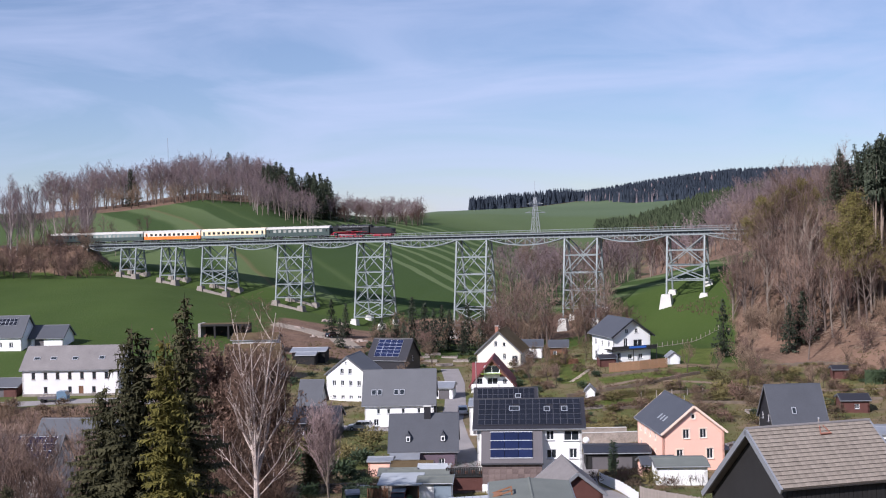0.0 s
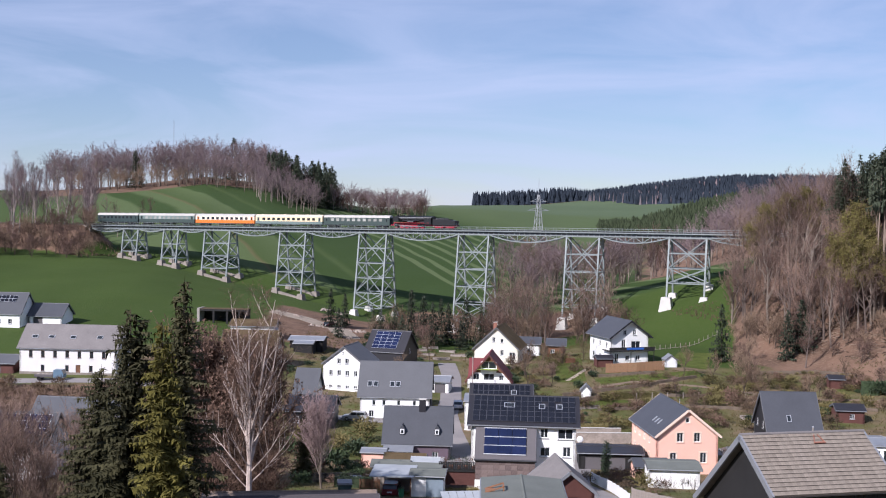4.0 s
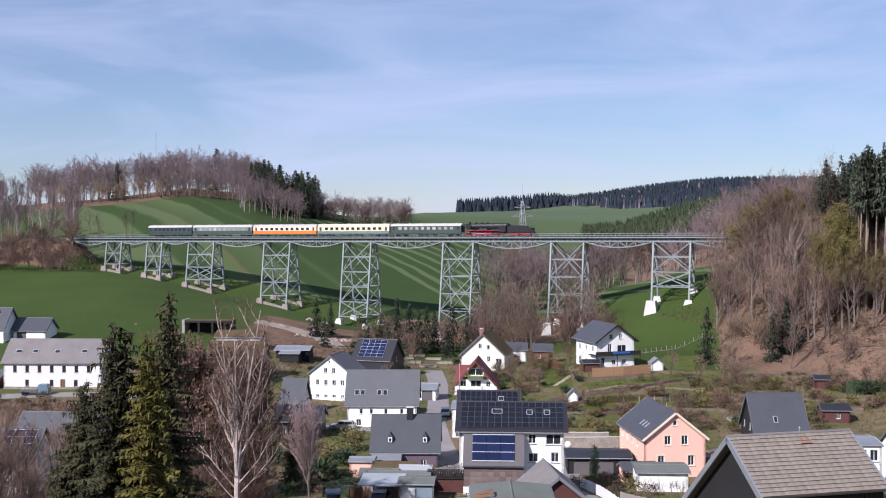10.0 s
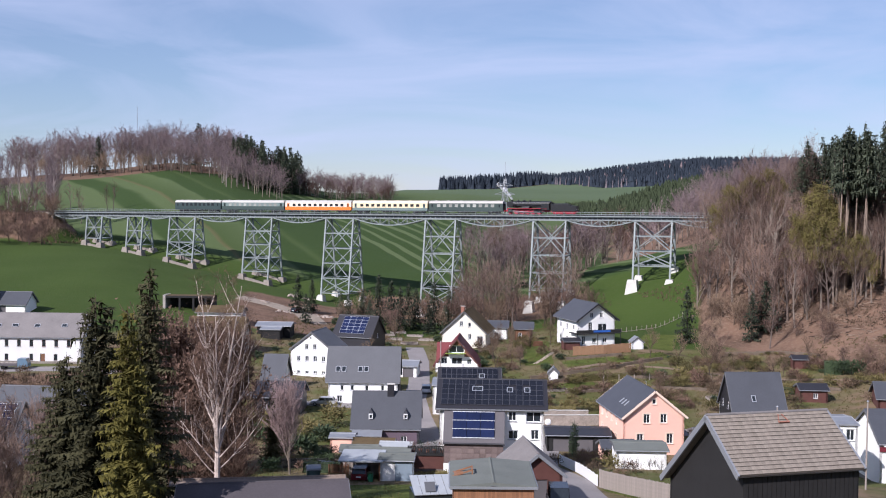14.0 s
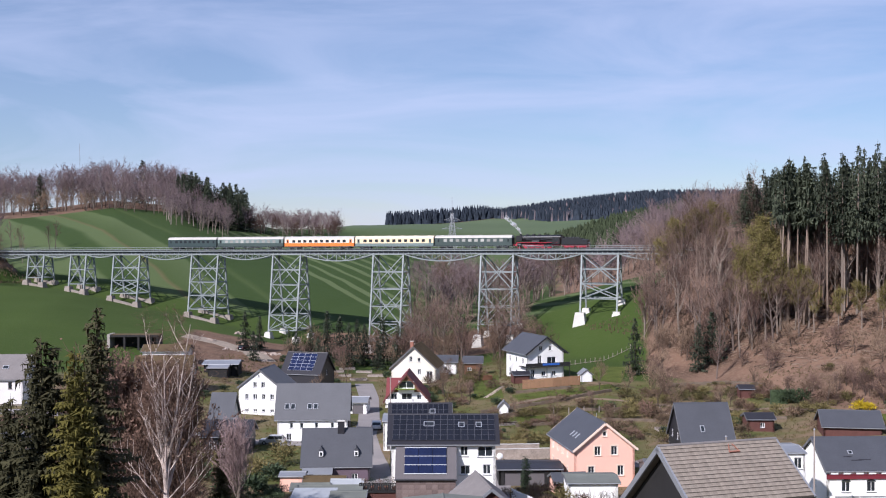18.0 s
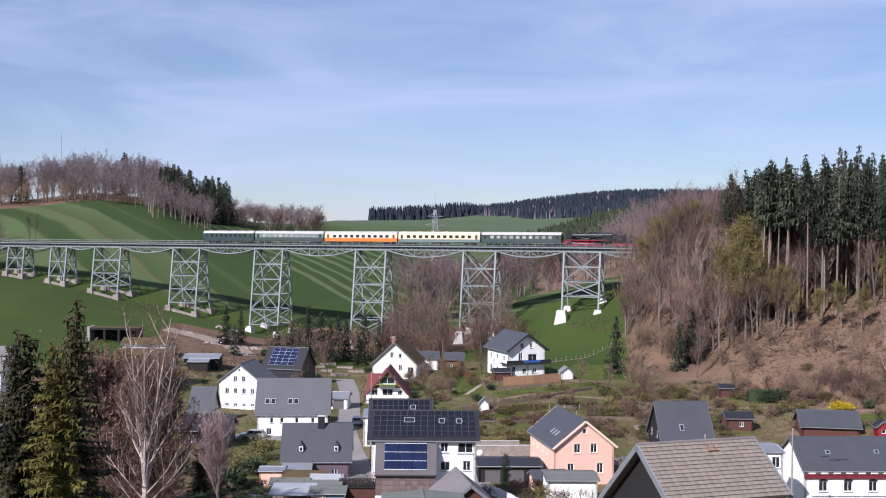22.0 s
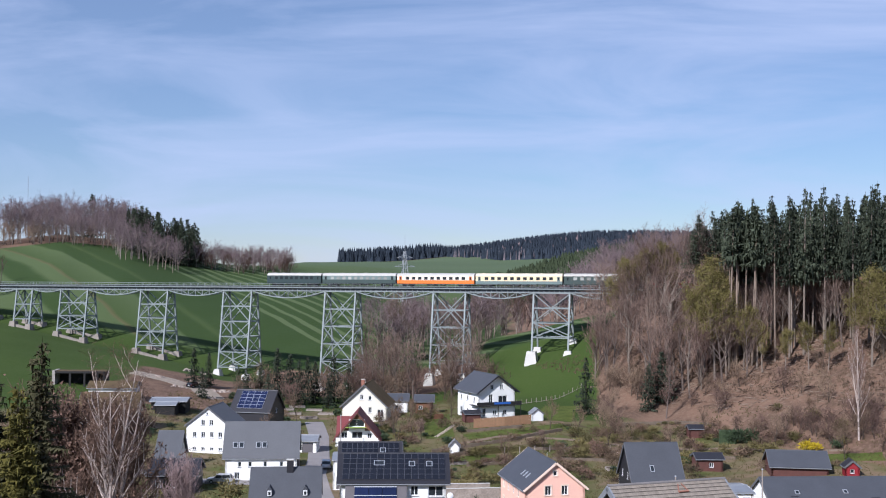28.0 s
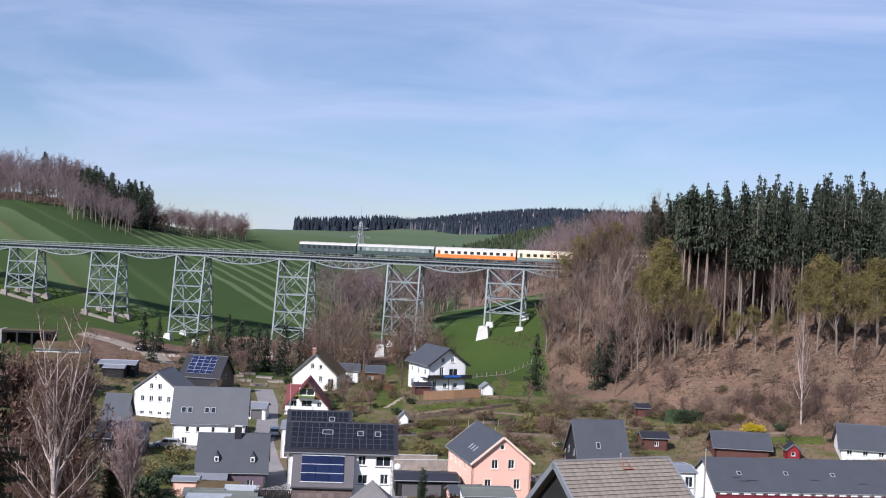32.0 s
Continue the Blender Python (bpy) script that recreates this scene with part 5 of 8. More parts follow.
for i in range(4):
    kind(f"ruddy{i}", bare_tree(150 + i, 15.0, 0.30, 12, 0.10, 0.07, 1.0, upward=0.4), (BARK_PALE, TWIGS_RED, None))
for i in range(3):
    kind(f"white_birch{i}", bare_tree(190 + i, 23.0, 0.20, 13, 0.28, 0.05, 0.9, stems=1 + i % 2, upward=0.3, girth=0.9), (BIRCH_DIM, TWIGS_GREY, None))
kind("tall_bud", bare_tree(60, 29.0, 0.20, 20, 0.22, 0.045, 1.1, upward=0.25, buds=0.95, bud_size=0.30, bud_count=6), (BARK_PALE, TWIGS_TAN, BUDS))
kind("forked", bare_tree(166, 19.0, 0.50, 8, 0.20, 0.040, 1.1, upward=0.16, girth=2.6, solid=2), (BARK_PALE, TWIGS, None))
kind("thicket", bare_tree(130, 6.0, 0.55, 6, 0.03, 0.050, 0.75, stems=3, upward=0.05, solid=0), (BARK, TWIGS_TAN, None))
kind("thicket_red", bare_tree(131, 6.0, 0.55, 6, 0.03, 0.050, 0.75, stems=3, upward=0.05, solid=0), (BARK, TWIGS_RED, None))

rng = random.Random(11)


def polar(az, d):
    return d * math.sin(radians(az)), d * math.cos(radians(az))


def scatter(n, az0, az1, d0, d1, ok, gap):
    done, tries = [], 0
    while len(done) < n and tries < n * 40:
        tries += 1
        x, y = polar(rng.uniform(az0, az1), rng.uniform(d0, d1))
        if (ok and not ok(x, y)) or any((x - a) ** 2 + (y - b) ** 2 < gap * gap for a, b in done):
            continue
        done.append((x, y))
    return done


def stand(n, az0, az1, d0, d1, forms, s0, s1, label, group, ok=None, name="tree", gap=2.5, wide=1.0):
    """Plants n trees within a wedge of the plan, none too close to another."""
    for x, y in scatter(n, az0, az1, d0, d1, ok, gap):
        plant(rng.choice(forms), x, y, rng.uniform(s0, s1), rng.uniform(0, 360), label, "tree", group, rng.uniform(-2, 2), name, wide=wide)


def merged(name, pieces):
    """One mesh out of many copies: pieces of (mesh, pose)."""
    co, loops, total, count = [], [], [], 0
    for me, m in pieces:
        n = len(me.vertices)
        a = np.empty(n * 3, np.float32)
        me.vertices.foreach_get("co", a)
        mm = np.array(m)
        co.append(a.reshape(-1, 3) @ mm[:3, :3].T + mm[:3, 3])
        li = np.empty(len(me.loops), np.int32)
        me.loops.foreach_get("vertex_index", li)
        lt = np.empty(len(me.polygons), np.int32)
        me.polygons.foreach_get("loop_total", lt)
        loops.append(li + count)
        total.append(lt)
        count += n
    co, loops, total = np.concatenate(co), np.concatenate(loops), np.concatenate(total)
    out_ = bpy.data.meshes.new(name)
    out_.vertices.add(len(co))
    out_.vertices.foreach_set("co", co.astype(np.float32).ravel())
    out_.loops.add(len(loops))
    out_.loops.foreach_set("vertex_index", loops)
    out_.polygons.add(len(total))
    out_.polygons.foreach_set("loop_start", (np.cumsum(total) - total).astype(np.int32))
    out_.update(calc_edges=True)
    out_.validate()
    out_.materials.append(pieces[0][0].materials[0])
    return out_


def far_stand(n, az0, az1, d0, d1, forms, s0, s1, label, name, ok=None, gap=3.0):
    """A distant wood of uncounted trees: trunks in one mesh, crowns in another."""
    trunks, crowns = [], []
    for x, y in scatter(n, az0, az1, d0, d1, ok, gap):
        t, c, b = KINDS[rng.choice(forms)]
        sc = rng.uniform(s0, s1)
        m = pose(x, y, on(x, y), rng.uniform(-2, 2), 0, rng.uniform(0, 360)) @ Matrix.Diagonal((sc, sc, sc, 1))
        trunks.append((t, m))
        crowns.append((c, m))
    root = tagged(part(name, merged(name, crowns), None, None, label), category="wood", kind="stuff")
    tagged(part("trunks", merged("trunks", trunks), None, root), kind="stuff")
    return root


def slope_q(x, y):
    return (x - 45) * 0.894 + (y - 310) * 0.447


SLIMS = [f"slim{i}" for i in range(4)]
REDS = [f"red{i}" for i in range(3)]
BUDDED = [f"bud{i}" for i in range(3)]
SPRUCES = [f"spruce{i}" for i in range(4)]
RUDDY = [f"ruddy{i}" for i in range(4)]
TALLS = [f"tall{i}" for i in range(4)]
ROUNDS = [f"round{i}" for i in range(5)]
HAZES = [f"haze{i}" for i in range(5)]
POLES = [f"pole{i}" for i in range(4)]

# wood on the hilltop beyond the fields
far_stand(150, -19.5, -8.0, 596, 690, HAZES, 0.9, 1.22, "leafless brown wood on the hilltop", "hilltop_wood", gap=3.4,
          ok=lambda x, y: math.hypot(x, y) > 596 + 4.0 * max(0, -14 - math.degrees(math.atan2(x, y))))
far_stand(34, -18.6, -5.4, 588, 612, ["thicket", "thicket_red"], 1.2, 1.8, "brown leafless undergrowth of the hilltop wood", "hilltop_undergrowth", gap=2.6)
far_stand(60, -13.6, -7.2, 548, 600, HAZES, 0.6, 0.92, "leafless brown trees along the edge of the hilltop wood", "hilltop_wood_edge", gap=3.2,
          ok=lambda x, y: math.hypot(x, y) > 553 + 7 * abs(math.degrees(math.atan2(x, y)) + 9.0))
stand(46, -8.9, -5.4, 550, 620, SPRUCES, 1.05, 1.45, "dark green spruce in the hilltop wood", "hilltop wood", gap=3.5, name="spruce", wide=1.3)
stand(7, -9.6, -8.0, 520, 545, [f"white_birch{i}" for i in range(3)], 0.55, 0.75, "pale bare birch below the hilltop spruces", "hilltop wood", gap=3, name="bare_tree")
stand(20, -9.4, -6.4, 515, 548, HAZES, 0.6, 0.85, "bare tree below the hilltop spruces", "hilltop wood", gap=4, name="bare_tree")
far_stand(26, -5.7, -0.7, 556, 590, ["thicket", "thicket_red"], 0.9, 1.5, "brown leafless undergrowth of the hedge row", "hedge_undergrowth", gap=2.0)
far_stand(78, -5.9, -0.7, 556, 612, HAZES, 0.45, 0.70, "leafless hedge row of trees across the field", "hedge_row", gap=3.5)
plant("spruce1", *polar(-15.4, 612), 1.25, 0, "lone dark spruce on the hilltop", group="hilltop wood", name="spruce", wide=1.4)
plant("spruce2", *polar(-10.6, 640), 1.5, 0, "tall dark spruce over the hilltop wood", group="hilltop wood", name="spruce", wide=1.4)
# birches and scrub by the railway bank
stand(38, -24.5, -17.4, 425, 490, [f"white_birch{i}" for i in range(3)] + SLIMS[:2], 0.85, 1.15, "pale bare birch beside the railway cutting", "railway bank trees", gap=3.5, name="bare_tree")
stand(52, -24.5, -17.3, 394, 424, ["thicket", "thicket_red", "thicket_red"], 0.8, 1.35, "brown leafless bush on the railway bank", "railway bank bushes", gap=2.5, name="bush", ok=lambda x, y: along(x, y)[1] < 8)
stand(6, -18.0, -14.5, 440, 470, SLIMS, 0.5, 0.7, "thin bare birch in the field", "railway bank trees", gap=6, name="bare_tree")
# valley trees round the middle towers
stand(20, 2.6, 8.5, 296, 336, ROUNDS + REDS, 0.7, 1.0, "bare brown tree beside the viaduct's towers", "valley trees", gap=4, name="bare_tree", ok=lambda x, y: along(x, y)[1] < -7 and not 5.9 < math.degrees(math.atan2(x, y)) < 7.0)
stand(24, 2.5, 13.0, 352, 420, ROUNDS + RUDDY, 0.75, 1.05, "bare tree in the valley behind the viaduct", "valley trees", gap=4.5, name="bare_tree", ok=lambda x, y: along(x, y)[1] > 12)
far_stand(60, 3.2, 9.5, 352, 440, HAZES, 0.6, 0.95, "dense leafless wood in the valley behind the viaduct", "valley_wood", gap=3.2, ok=lambda x, y: along(x, y)[1] > 14)
stand(30, 2.0, 9.5, 290, 336, ["thicket", "thicket_red"], 0.9, 1.5, "brown leafless bush beside the towers", "valley bushes", gap=2.6, name="bush", ok=lambda x, y: along(x, y)[1] < -8 and not 5.8 < math.degrees(math.atan2(x, y)) < 7.1)
stand(18, -3.4, 2.5, 286, 335, ["thicket", "thicket", "thicket_red"], 0.7, 1.2, "brown leafless bush below the viaduct", "valley bushes", gap=3, name="bush")
for az, d, sc in ((-5.6, 312, 0.68), (-4.9, 318, 0.6), (-1.4, 312, 0.85), (-0.8, 302, 0.8), (0.5, 300, 0.72), (1.5, 302, 0.85), (0.15, 310, 0.75), (-3.4, 322, 0.4), (-5.2, 296, 0.5), (-2.3, 300, 0.6), (-1.9, 292, 0.5), (-0.3, 294, 0.75), (2.2, 298, 0.75), (-3.0, 296, 0.55), (1.2, 290, 0.5)):
    plant(rng.choice(SPRUCES), *polar(az, d), sc, rng.uniform(0, 360), "dark green spruce at the foot of the viaduct", "tree", "valley spruces", name="spruce", wide=1.25)
# woods behind the far end of the viaduct
far_stand(110, 9.5, 19.5, 372, 520, RUDDY + HAZES[:2], 0.75, 1.02, "reddish leafless wood on the hill beyond the viaduct", "far_slope_wood", gap=4, ok=lambda x, y: along(x, y)[1] > 14 and math.hypot(x, y) < 350 + 18 * (math.degrees(math.atan2(x, y)) - 8))
# the near slope: bare trees, budding trees, then tall spruces above
stand(58, 14.9, 20.4, 256, 318, ROUNDS + ROUNDS + RUDDY[:1] + SLIMS[:2], 0.7, 1.08, "grey-brown bare tree on the steep slope", "slope wood", gap=3.4, name="bare_tree", ok=lambda x, y: slope_q(x, y) > 8 and (along(x, y)[1] < -7 or slope_q(x, y) > 52))
stand(10, 16.0, 18.6, 300, 325, BUDDED[:1], 0.7, 0.85, "tree with faint olive buds on the slope", "budding trees", gap=3.5, name="budding_tree", ok=lambda x, y: along(x, y)[1] < -7)
stand(7, 17.0, 19.0, 284, 315, SLIMS, 0.95, 1.1, "slender bare tree on the steep slope", "slope wood", gap=3, name="bare_tree")
plant("tall_bud", *polar(20.35, 276), 0.98, 30, "tall tree hazy with yellow-green spring buds", group="budding trees", name="budding_tree")
plant("tall_bud", *polar(21.5, 281), 0.72, 130, "tree hazy with yellow-green spring buds", group="budding trees", name="budding_tree")
plant("forked", *polar(18.5, 283), 1.0, 50, "broad bare tree with pale forked limbs", group="slope wood", name="bare_tree")
for az, d, sc in ((20.2, 272, 1.02), (20.9, 268, 1.06), (21.6, 272, 0.98), (20.6, 279, 1.0), (22.3, 270, 0.78), (23.2, 266, 0.62), (24.3, 264, 0.5), (25.4, 262, 0.55), (26.3, 259, 0.5), (27.5, 262, 0.82), (28.3, 257, 0.9), (29.2, 254, 0.98), (30.0, 252, 0.92), (31.0, 250, 0.95), (32.2, 247, 0.9), (28.8, 263, 0.95), (30.6, 262, 0.9), (33.2, 246, 0.9)):
    plant(rng.choice(BUDDED), *polar(az, d), sc, rng.uniform(0, 360), "tree hazy with yellow-green spring buds", "tree", "budding trees", rng.uniform(-2, 2), "budding_tree")
stand(34, 20.8, 34.0, 262, 292, SLIMS + SLIMS + ROUNDS[:2], 0.7, 1.0, "slender bare tree before the spruces", "slope wood", gap=3, name="bare_tree")


def spruce_wall(n, az0, az1, d0, d1, gap, label):
    """Spruces whose tops keep to one skyline; the lower they stand, the longer their bare trunks."""
    for x, y in scatter(n, az0, az1, d0, d1, None, gap):
        az, g = math.degrees(math.atan2(x, y)), on(x, y)
        h = float(np.interp(az, [19.4, 20.4, 21.5, 24, 30, 37], [53.0, 56.5, 58.5, 59.5, 61.0, 62.5])) + rng.uniform(-4.5, 1.5) - g
        bare = (42.5 - g) / h
        form, tall, reach = (rng.choice(SPRUCES), 16.0, 3.2) if bare < 0.28 else (rng.choice(TALLS), 27.5, 3.9) if bare < 0.58 else (rng.choice(POLES), 30.0, 3.3)
        plant(form, x, y, h / tall, rng.uniform(0, 360), label, "tree", "spruce wood", rng.uniform(-1.5, 1.5), "tall_spruce", wide=min(1.5, max(0.8, rng.uniform(3.0, 3.8) / (reach * h / tall))))


spruce_wall(82, 21.6, 37.5, 270, 291, 1.9, "tall spruce with long pale bare trunk")
spruce_wall(150, 19.6, 37.5, 292, 332, 2.7, "tall dark spruce with bare lower trunk")
spruce_wall(4, 21.7, 22.3, 318, 330, 2.0, "tallest spruce at the edge of the wood")
far_stand(40, 20.6, 37.0, 336, 380, TALLS, 0.72, 0.86, "tall dark spruces deep in the wood", "deep_spruce_wood", gap=3.0)
stand(22, 16.5, 30.0, 210, 236, ["thicket", "thicket_red"], 0.5, 0.85, "hazy brown thicket at the foot of the clearing", "slope bushes", gap=3.0, name="bush", ok=lambda x, y: slope_q(x, y) > 0)
stand(26, 15.0, 34.0, 205, 262, ["thicket", "thicket_red"], 0.5, 0.9, "brown leafless bush at the foot of the slope", "slope bushes", gap=3.5, name="bush", ok=lambda x, y: slope_q(x, y) > 2)
stand(20, 14.6, 18.6, 236, 272, ["thicket", "thicket", "thicket_red"], 0.6, 1.05, "dense brown thicket under the slope wood", "slope bushes", gap=2.4, name="bush", ok=lambda x, y: slope_q(x, y) > 4)
stand(22, 13.8, 18.5, 240, 275, ["thicket", "thicket_red"], 0.6, 1.1, "brown leafless bush beside the lawn", "slope bushes", gap=2.5, name="bush", ok=lambda x, y: slope_q(x, y) > 20)
stand(16, 15.8, 18.7, 222, 252, SLIMS[:2] + ROUNDS[:2], 0.5, 0.8, "thin bare tree at the foot of the slope", "slope wood", gap=2.2, name="bare_tree", ok=lambda x, y: slope_q(x, y) > -2)
stand(16, 14.9, 16.2, 232, 284, ["thicket", "thicket", "thicket_red"], 0.4, 0.8, "brown leafless bush at the edge of the lawn", "slope bushes", gap=2.2, name="bush")
stand(20, 21.3, 27.0, 274, 290, ROUNDS + SLIMS[:1], 0.85, 1.05, "grey-brown bare tree before the spruces", "slope wood", gap=2.6, name="bare_tree")
plant("spruce0", 64.0, 248.0, 0.82, 0, "slender dark spruce standing alone on the lawn", name="spruce", wide=1.15)
plant("spruce2", *polar(18.3, 262), 0.75, 50, "dark spruce half hidden by bare bushes", name="spruce", wide=1.5)
plant("spruce3", *polar(17.6, 258), 0.72, 0, "dark spruce among the bare bushes", name="spruce", wide=1.2)

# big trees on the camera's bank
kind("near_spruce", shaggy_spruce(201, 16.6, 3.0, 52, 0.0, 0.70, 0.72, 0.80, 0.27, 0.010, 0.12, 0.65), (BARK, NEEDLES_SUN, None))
kind("near_dark_spruce", shaggy_spruce(202, 18.2, 4.9, 44, 0.0, 0.32, 0.58, 0.95, 0.30, 0.011, 0.22, 0.65), (BARK, NEEDLES_DARK, None))
kind("near_tall_spruce", shaggy_spruce(203, 20.2, 4.0, 50, 0.0, 0.36, 0.85, 0.90, 0.28, 0.010, 0.22, 0.65), (BARK, NEEDLES_DARK, None))
kind("near_birch", birch_tree(208, 18.3), (BIRCH, RUSSET, None))
kind("near_brown", bare_tree(205, 15.0, 0.30, 14, 0.03, 0.06, 1.4, stems=2, upward=0.25, buds=0.5, bud_size=0.32), (BARK, RUSSET, RUSSET))
kind("thicket_russet", bare_tree(132, 6.0, 0.50, 8, 0.03, 0.045, 1.1, stems=3, upward=0.15, solid=0), (BARK, RUSSET, None))
kind("near_bare", bare_tree(206, 12.0, 0.33, 12, 0.15, 0.032, 1.2, stems=2), (BARK, TWIGS, None))
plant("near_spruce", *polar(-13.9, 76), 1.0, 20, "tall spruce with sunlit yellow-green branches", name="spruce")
plant("near_dark_spruce", *polar(-15.5, 83), 1.0, 140, "dark shaggy spruce beside the sunlit one", name="spruce")
plant("near_dark_spruce", *polar(-17.0, 88), 0.78, 250, "smaller dark spruce on the bank", name="spruce")
plant("near_tall_spruce", *polar(-13.3, 82), 1.0, 250, "tall dark spruce behind the sunlit one", name="spruce")
plant("near_birch", *polar(-9.75, 98), 1.12, 0, "leafless birch with pale trunk forked into steep leaders", name="birch")
for az, d, sc, tr in ((-12.4, 110, 1.0, 0), (-12.1, 114, 1.12, 190), (-9.3, 108, 0.95, 40), (-10.2, 106, 1.0, 300), (-11.9, 128, 1.1, 70), (-10.6, 112, 0.95, 140), (-10.6, 138, 1.1, 250), (-12.8, 135, 1.0, 90), (-11.5, 108, 0.6, 45)):
    plant("near_brown", *polar(az, d), sc, tr, "dense russet-brown leafless tree on the bank", "tree", "bank trees", name="bare_tree")
for az, d, sc, tr in ((-21.5, 105, 0.9, 0), (-20.0, 112, 0.8, 70), (-18.6, 118, 0.85, 140), (-22.5, 120, 0.95, 200), (-19.2, 100, 0.6, 20), (-17.3, 125, 0.8, 260), (-21.0, 92, 0.7, 300), (-23.2, 96, 0.9, 130), (-16.6, 138, 0.8, 10), (-19.5, 180, 0.6, 60), (-18.0, 186, 0.55, 160), (-20.8, 190, 0.6, 220), (-17.0, 195, 0.5, 280), (-20.6, 126, 0.8, 30), (-19.6, 134, 0.85, 90), (-18.2, 130, 0.8, 150), (-21.8, 132, 0.85, 210), (-17.6, 108, 0.55, 310), (-20.4, 98, 0.6, 170)):
    plant("near_bare", *polar(az, d), sc, tr, "tangled grey-brown leafless tree on the bank", "tree", "bank trees", name="bare_tree")
stand(20, -12.8, -8.3, 100, 122, ["thicket_russet"], 0.5, 0.85, "dense russet-brown undergrowth on the bank", "bank undergrowth", gap=2.0, name="bush")
plant("near_dark_spruce", *polar(-6.9, 140), 0.55, 30, "narrow dark spruce behind the birch", name="spruce", wide=0.6)
plant("near_dark_spruce", *polar(-21.8, 82), 0.42, 30, "small dark conifer at the bottom of the bank", name="spruce")
kind("orchard", bare_tree(210, 9.0, 0.36, 20, 0.20, 0.032, 1.6, stems=2, upward=0.45, girth=1.2), (BARK_PALE, ROSY, None))
kind("fruit", bare_tree(212, 7.0, 0.40, 12, 0.24, 0.028, 1.1, upward=0.3), (BARK, TWIGS_TAN, None))
plant("orchard", -13.6, 129.6, 1.05, 0, "small rosy-twigged leafless garden tree", name="garden_tree")

plant("near_birch", *polar(27.7, 224), 1.15, 100, wide=0.62, label= "pale bare birch at the foot of the slope", group="slope wood", name="bare_tree")
# far ridge: conifers too many to count
def ridge_height(x, y):
    return 1.55 if math.degrees(math.atan2(x, y)) < 6 else 1.0 + 0.55 * float(smooth(8, 6, math.degrees(math.atan2(x, y))))


def far_wood(name, label, n, az0, az1, d0, d1, h0, h1, mat, wide=0.22, seed=3, tiers=3, ok=None, grow=None):
    rnd = random.Random(seed)
    v, f = [], []
    for _ in range(n):
        x, y = polar(rnd.uniform(az0, az1), rnd.uniform(d0, d1))
        if ok and not ok(x, y):
            continue
        z, h = on(x, y), rnd.uniform(h0, h1) * (grow(x, y) if grow else 1)
        r = h * wide * rnd.uniform(0.8, 1.2)
        for lv in range(tiers):
            k = len(v)
            za, zb, rr = z + h * (0.02 + 0.80 * lv / tiers), z + h * (0.45 + 0.55 * (lv + 1) / tiers), r * (1 - 0.85 * lv / tiers)
            turn = rnd.uniform(0, 6.3)
            v += [(x + rr * math.cos(turn + i * 1.2566) * rnd.uniform(0.7, 1.2), y + rr * math.sin(turn + i * 1.2566), za + rnd.uniform(-0.4, 0.4)) for i in range(5)] + [(x, y, zb)]
            f += [(k + i, k + (i + 1) % 5, k + 5) for i in range(5)]
    ob = part(name, mesh(name, (v, f), mat, flip=False), None, None, label)
    return tagged(ob, category="wood", kind="stuff")


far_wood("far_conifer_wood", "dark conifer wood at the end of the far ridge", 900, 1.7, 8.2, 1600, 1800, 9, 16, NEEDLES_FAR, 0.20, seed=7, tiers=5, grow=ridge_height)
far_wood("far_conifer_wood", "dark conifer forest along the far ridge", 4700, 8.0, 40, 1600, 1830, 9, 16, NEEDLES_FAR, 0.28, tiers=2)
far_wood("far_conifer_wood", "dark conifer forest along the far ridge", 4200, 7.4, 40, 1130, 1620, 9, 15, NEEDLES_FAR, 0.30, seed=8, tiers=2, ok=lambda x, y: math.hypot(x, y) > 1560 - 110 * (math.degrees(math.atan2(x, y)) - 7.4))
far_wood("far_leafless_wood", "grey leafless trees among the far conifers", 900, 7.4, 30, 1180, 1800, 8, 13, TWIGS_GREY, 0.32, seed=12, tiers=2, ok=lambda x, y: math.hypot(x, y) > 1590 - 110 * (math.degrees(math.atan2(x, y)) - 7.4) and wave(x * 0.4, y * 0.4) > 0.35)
far_wood("far_birch_wood", "pale leafless birches among the far conifers", 520, 6.0, 15.5, 1125, 1580, 8, 14, BIRCH_FAR, 0.07, seed=9, ok=lambda x, y: 0 < math.hypot(x, y) - 1540 + 110 * (math.degrees(math.atan2(x, y)) - 7.4) < 75)
far_wood("far_spruce_wood", "dense dark spruce wood beyond the viaduct", 1900, 8.2, 17.0, 520, 650, 9, 13, NEEDLES_WOOD, 0.42, seed=21, tiers=7, grow=lambda x, y: min(1.0, 0.38 + 0.12 * (math.degrees(math.atan2(x, y)) - 8.2)))
far_wood("far_mixed_wood", "leafless woodland on the hills behind the camera", 600, 60, 300, 250, 700, 12, 18, TWIGS, 0.25, seed=10)


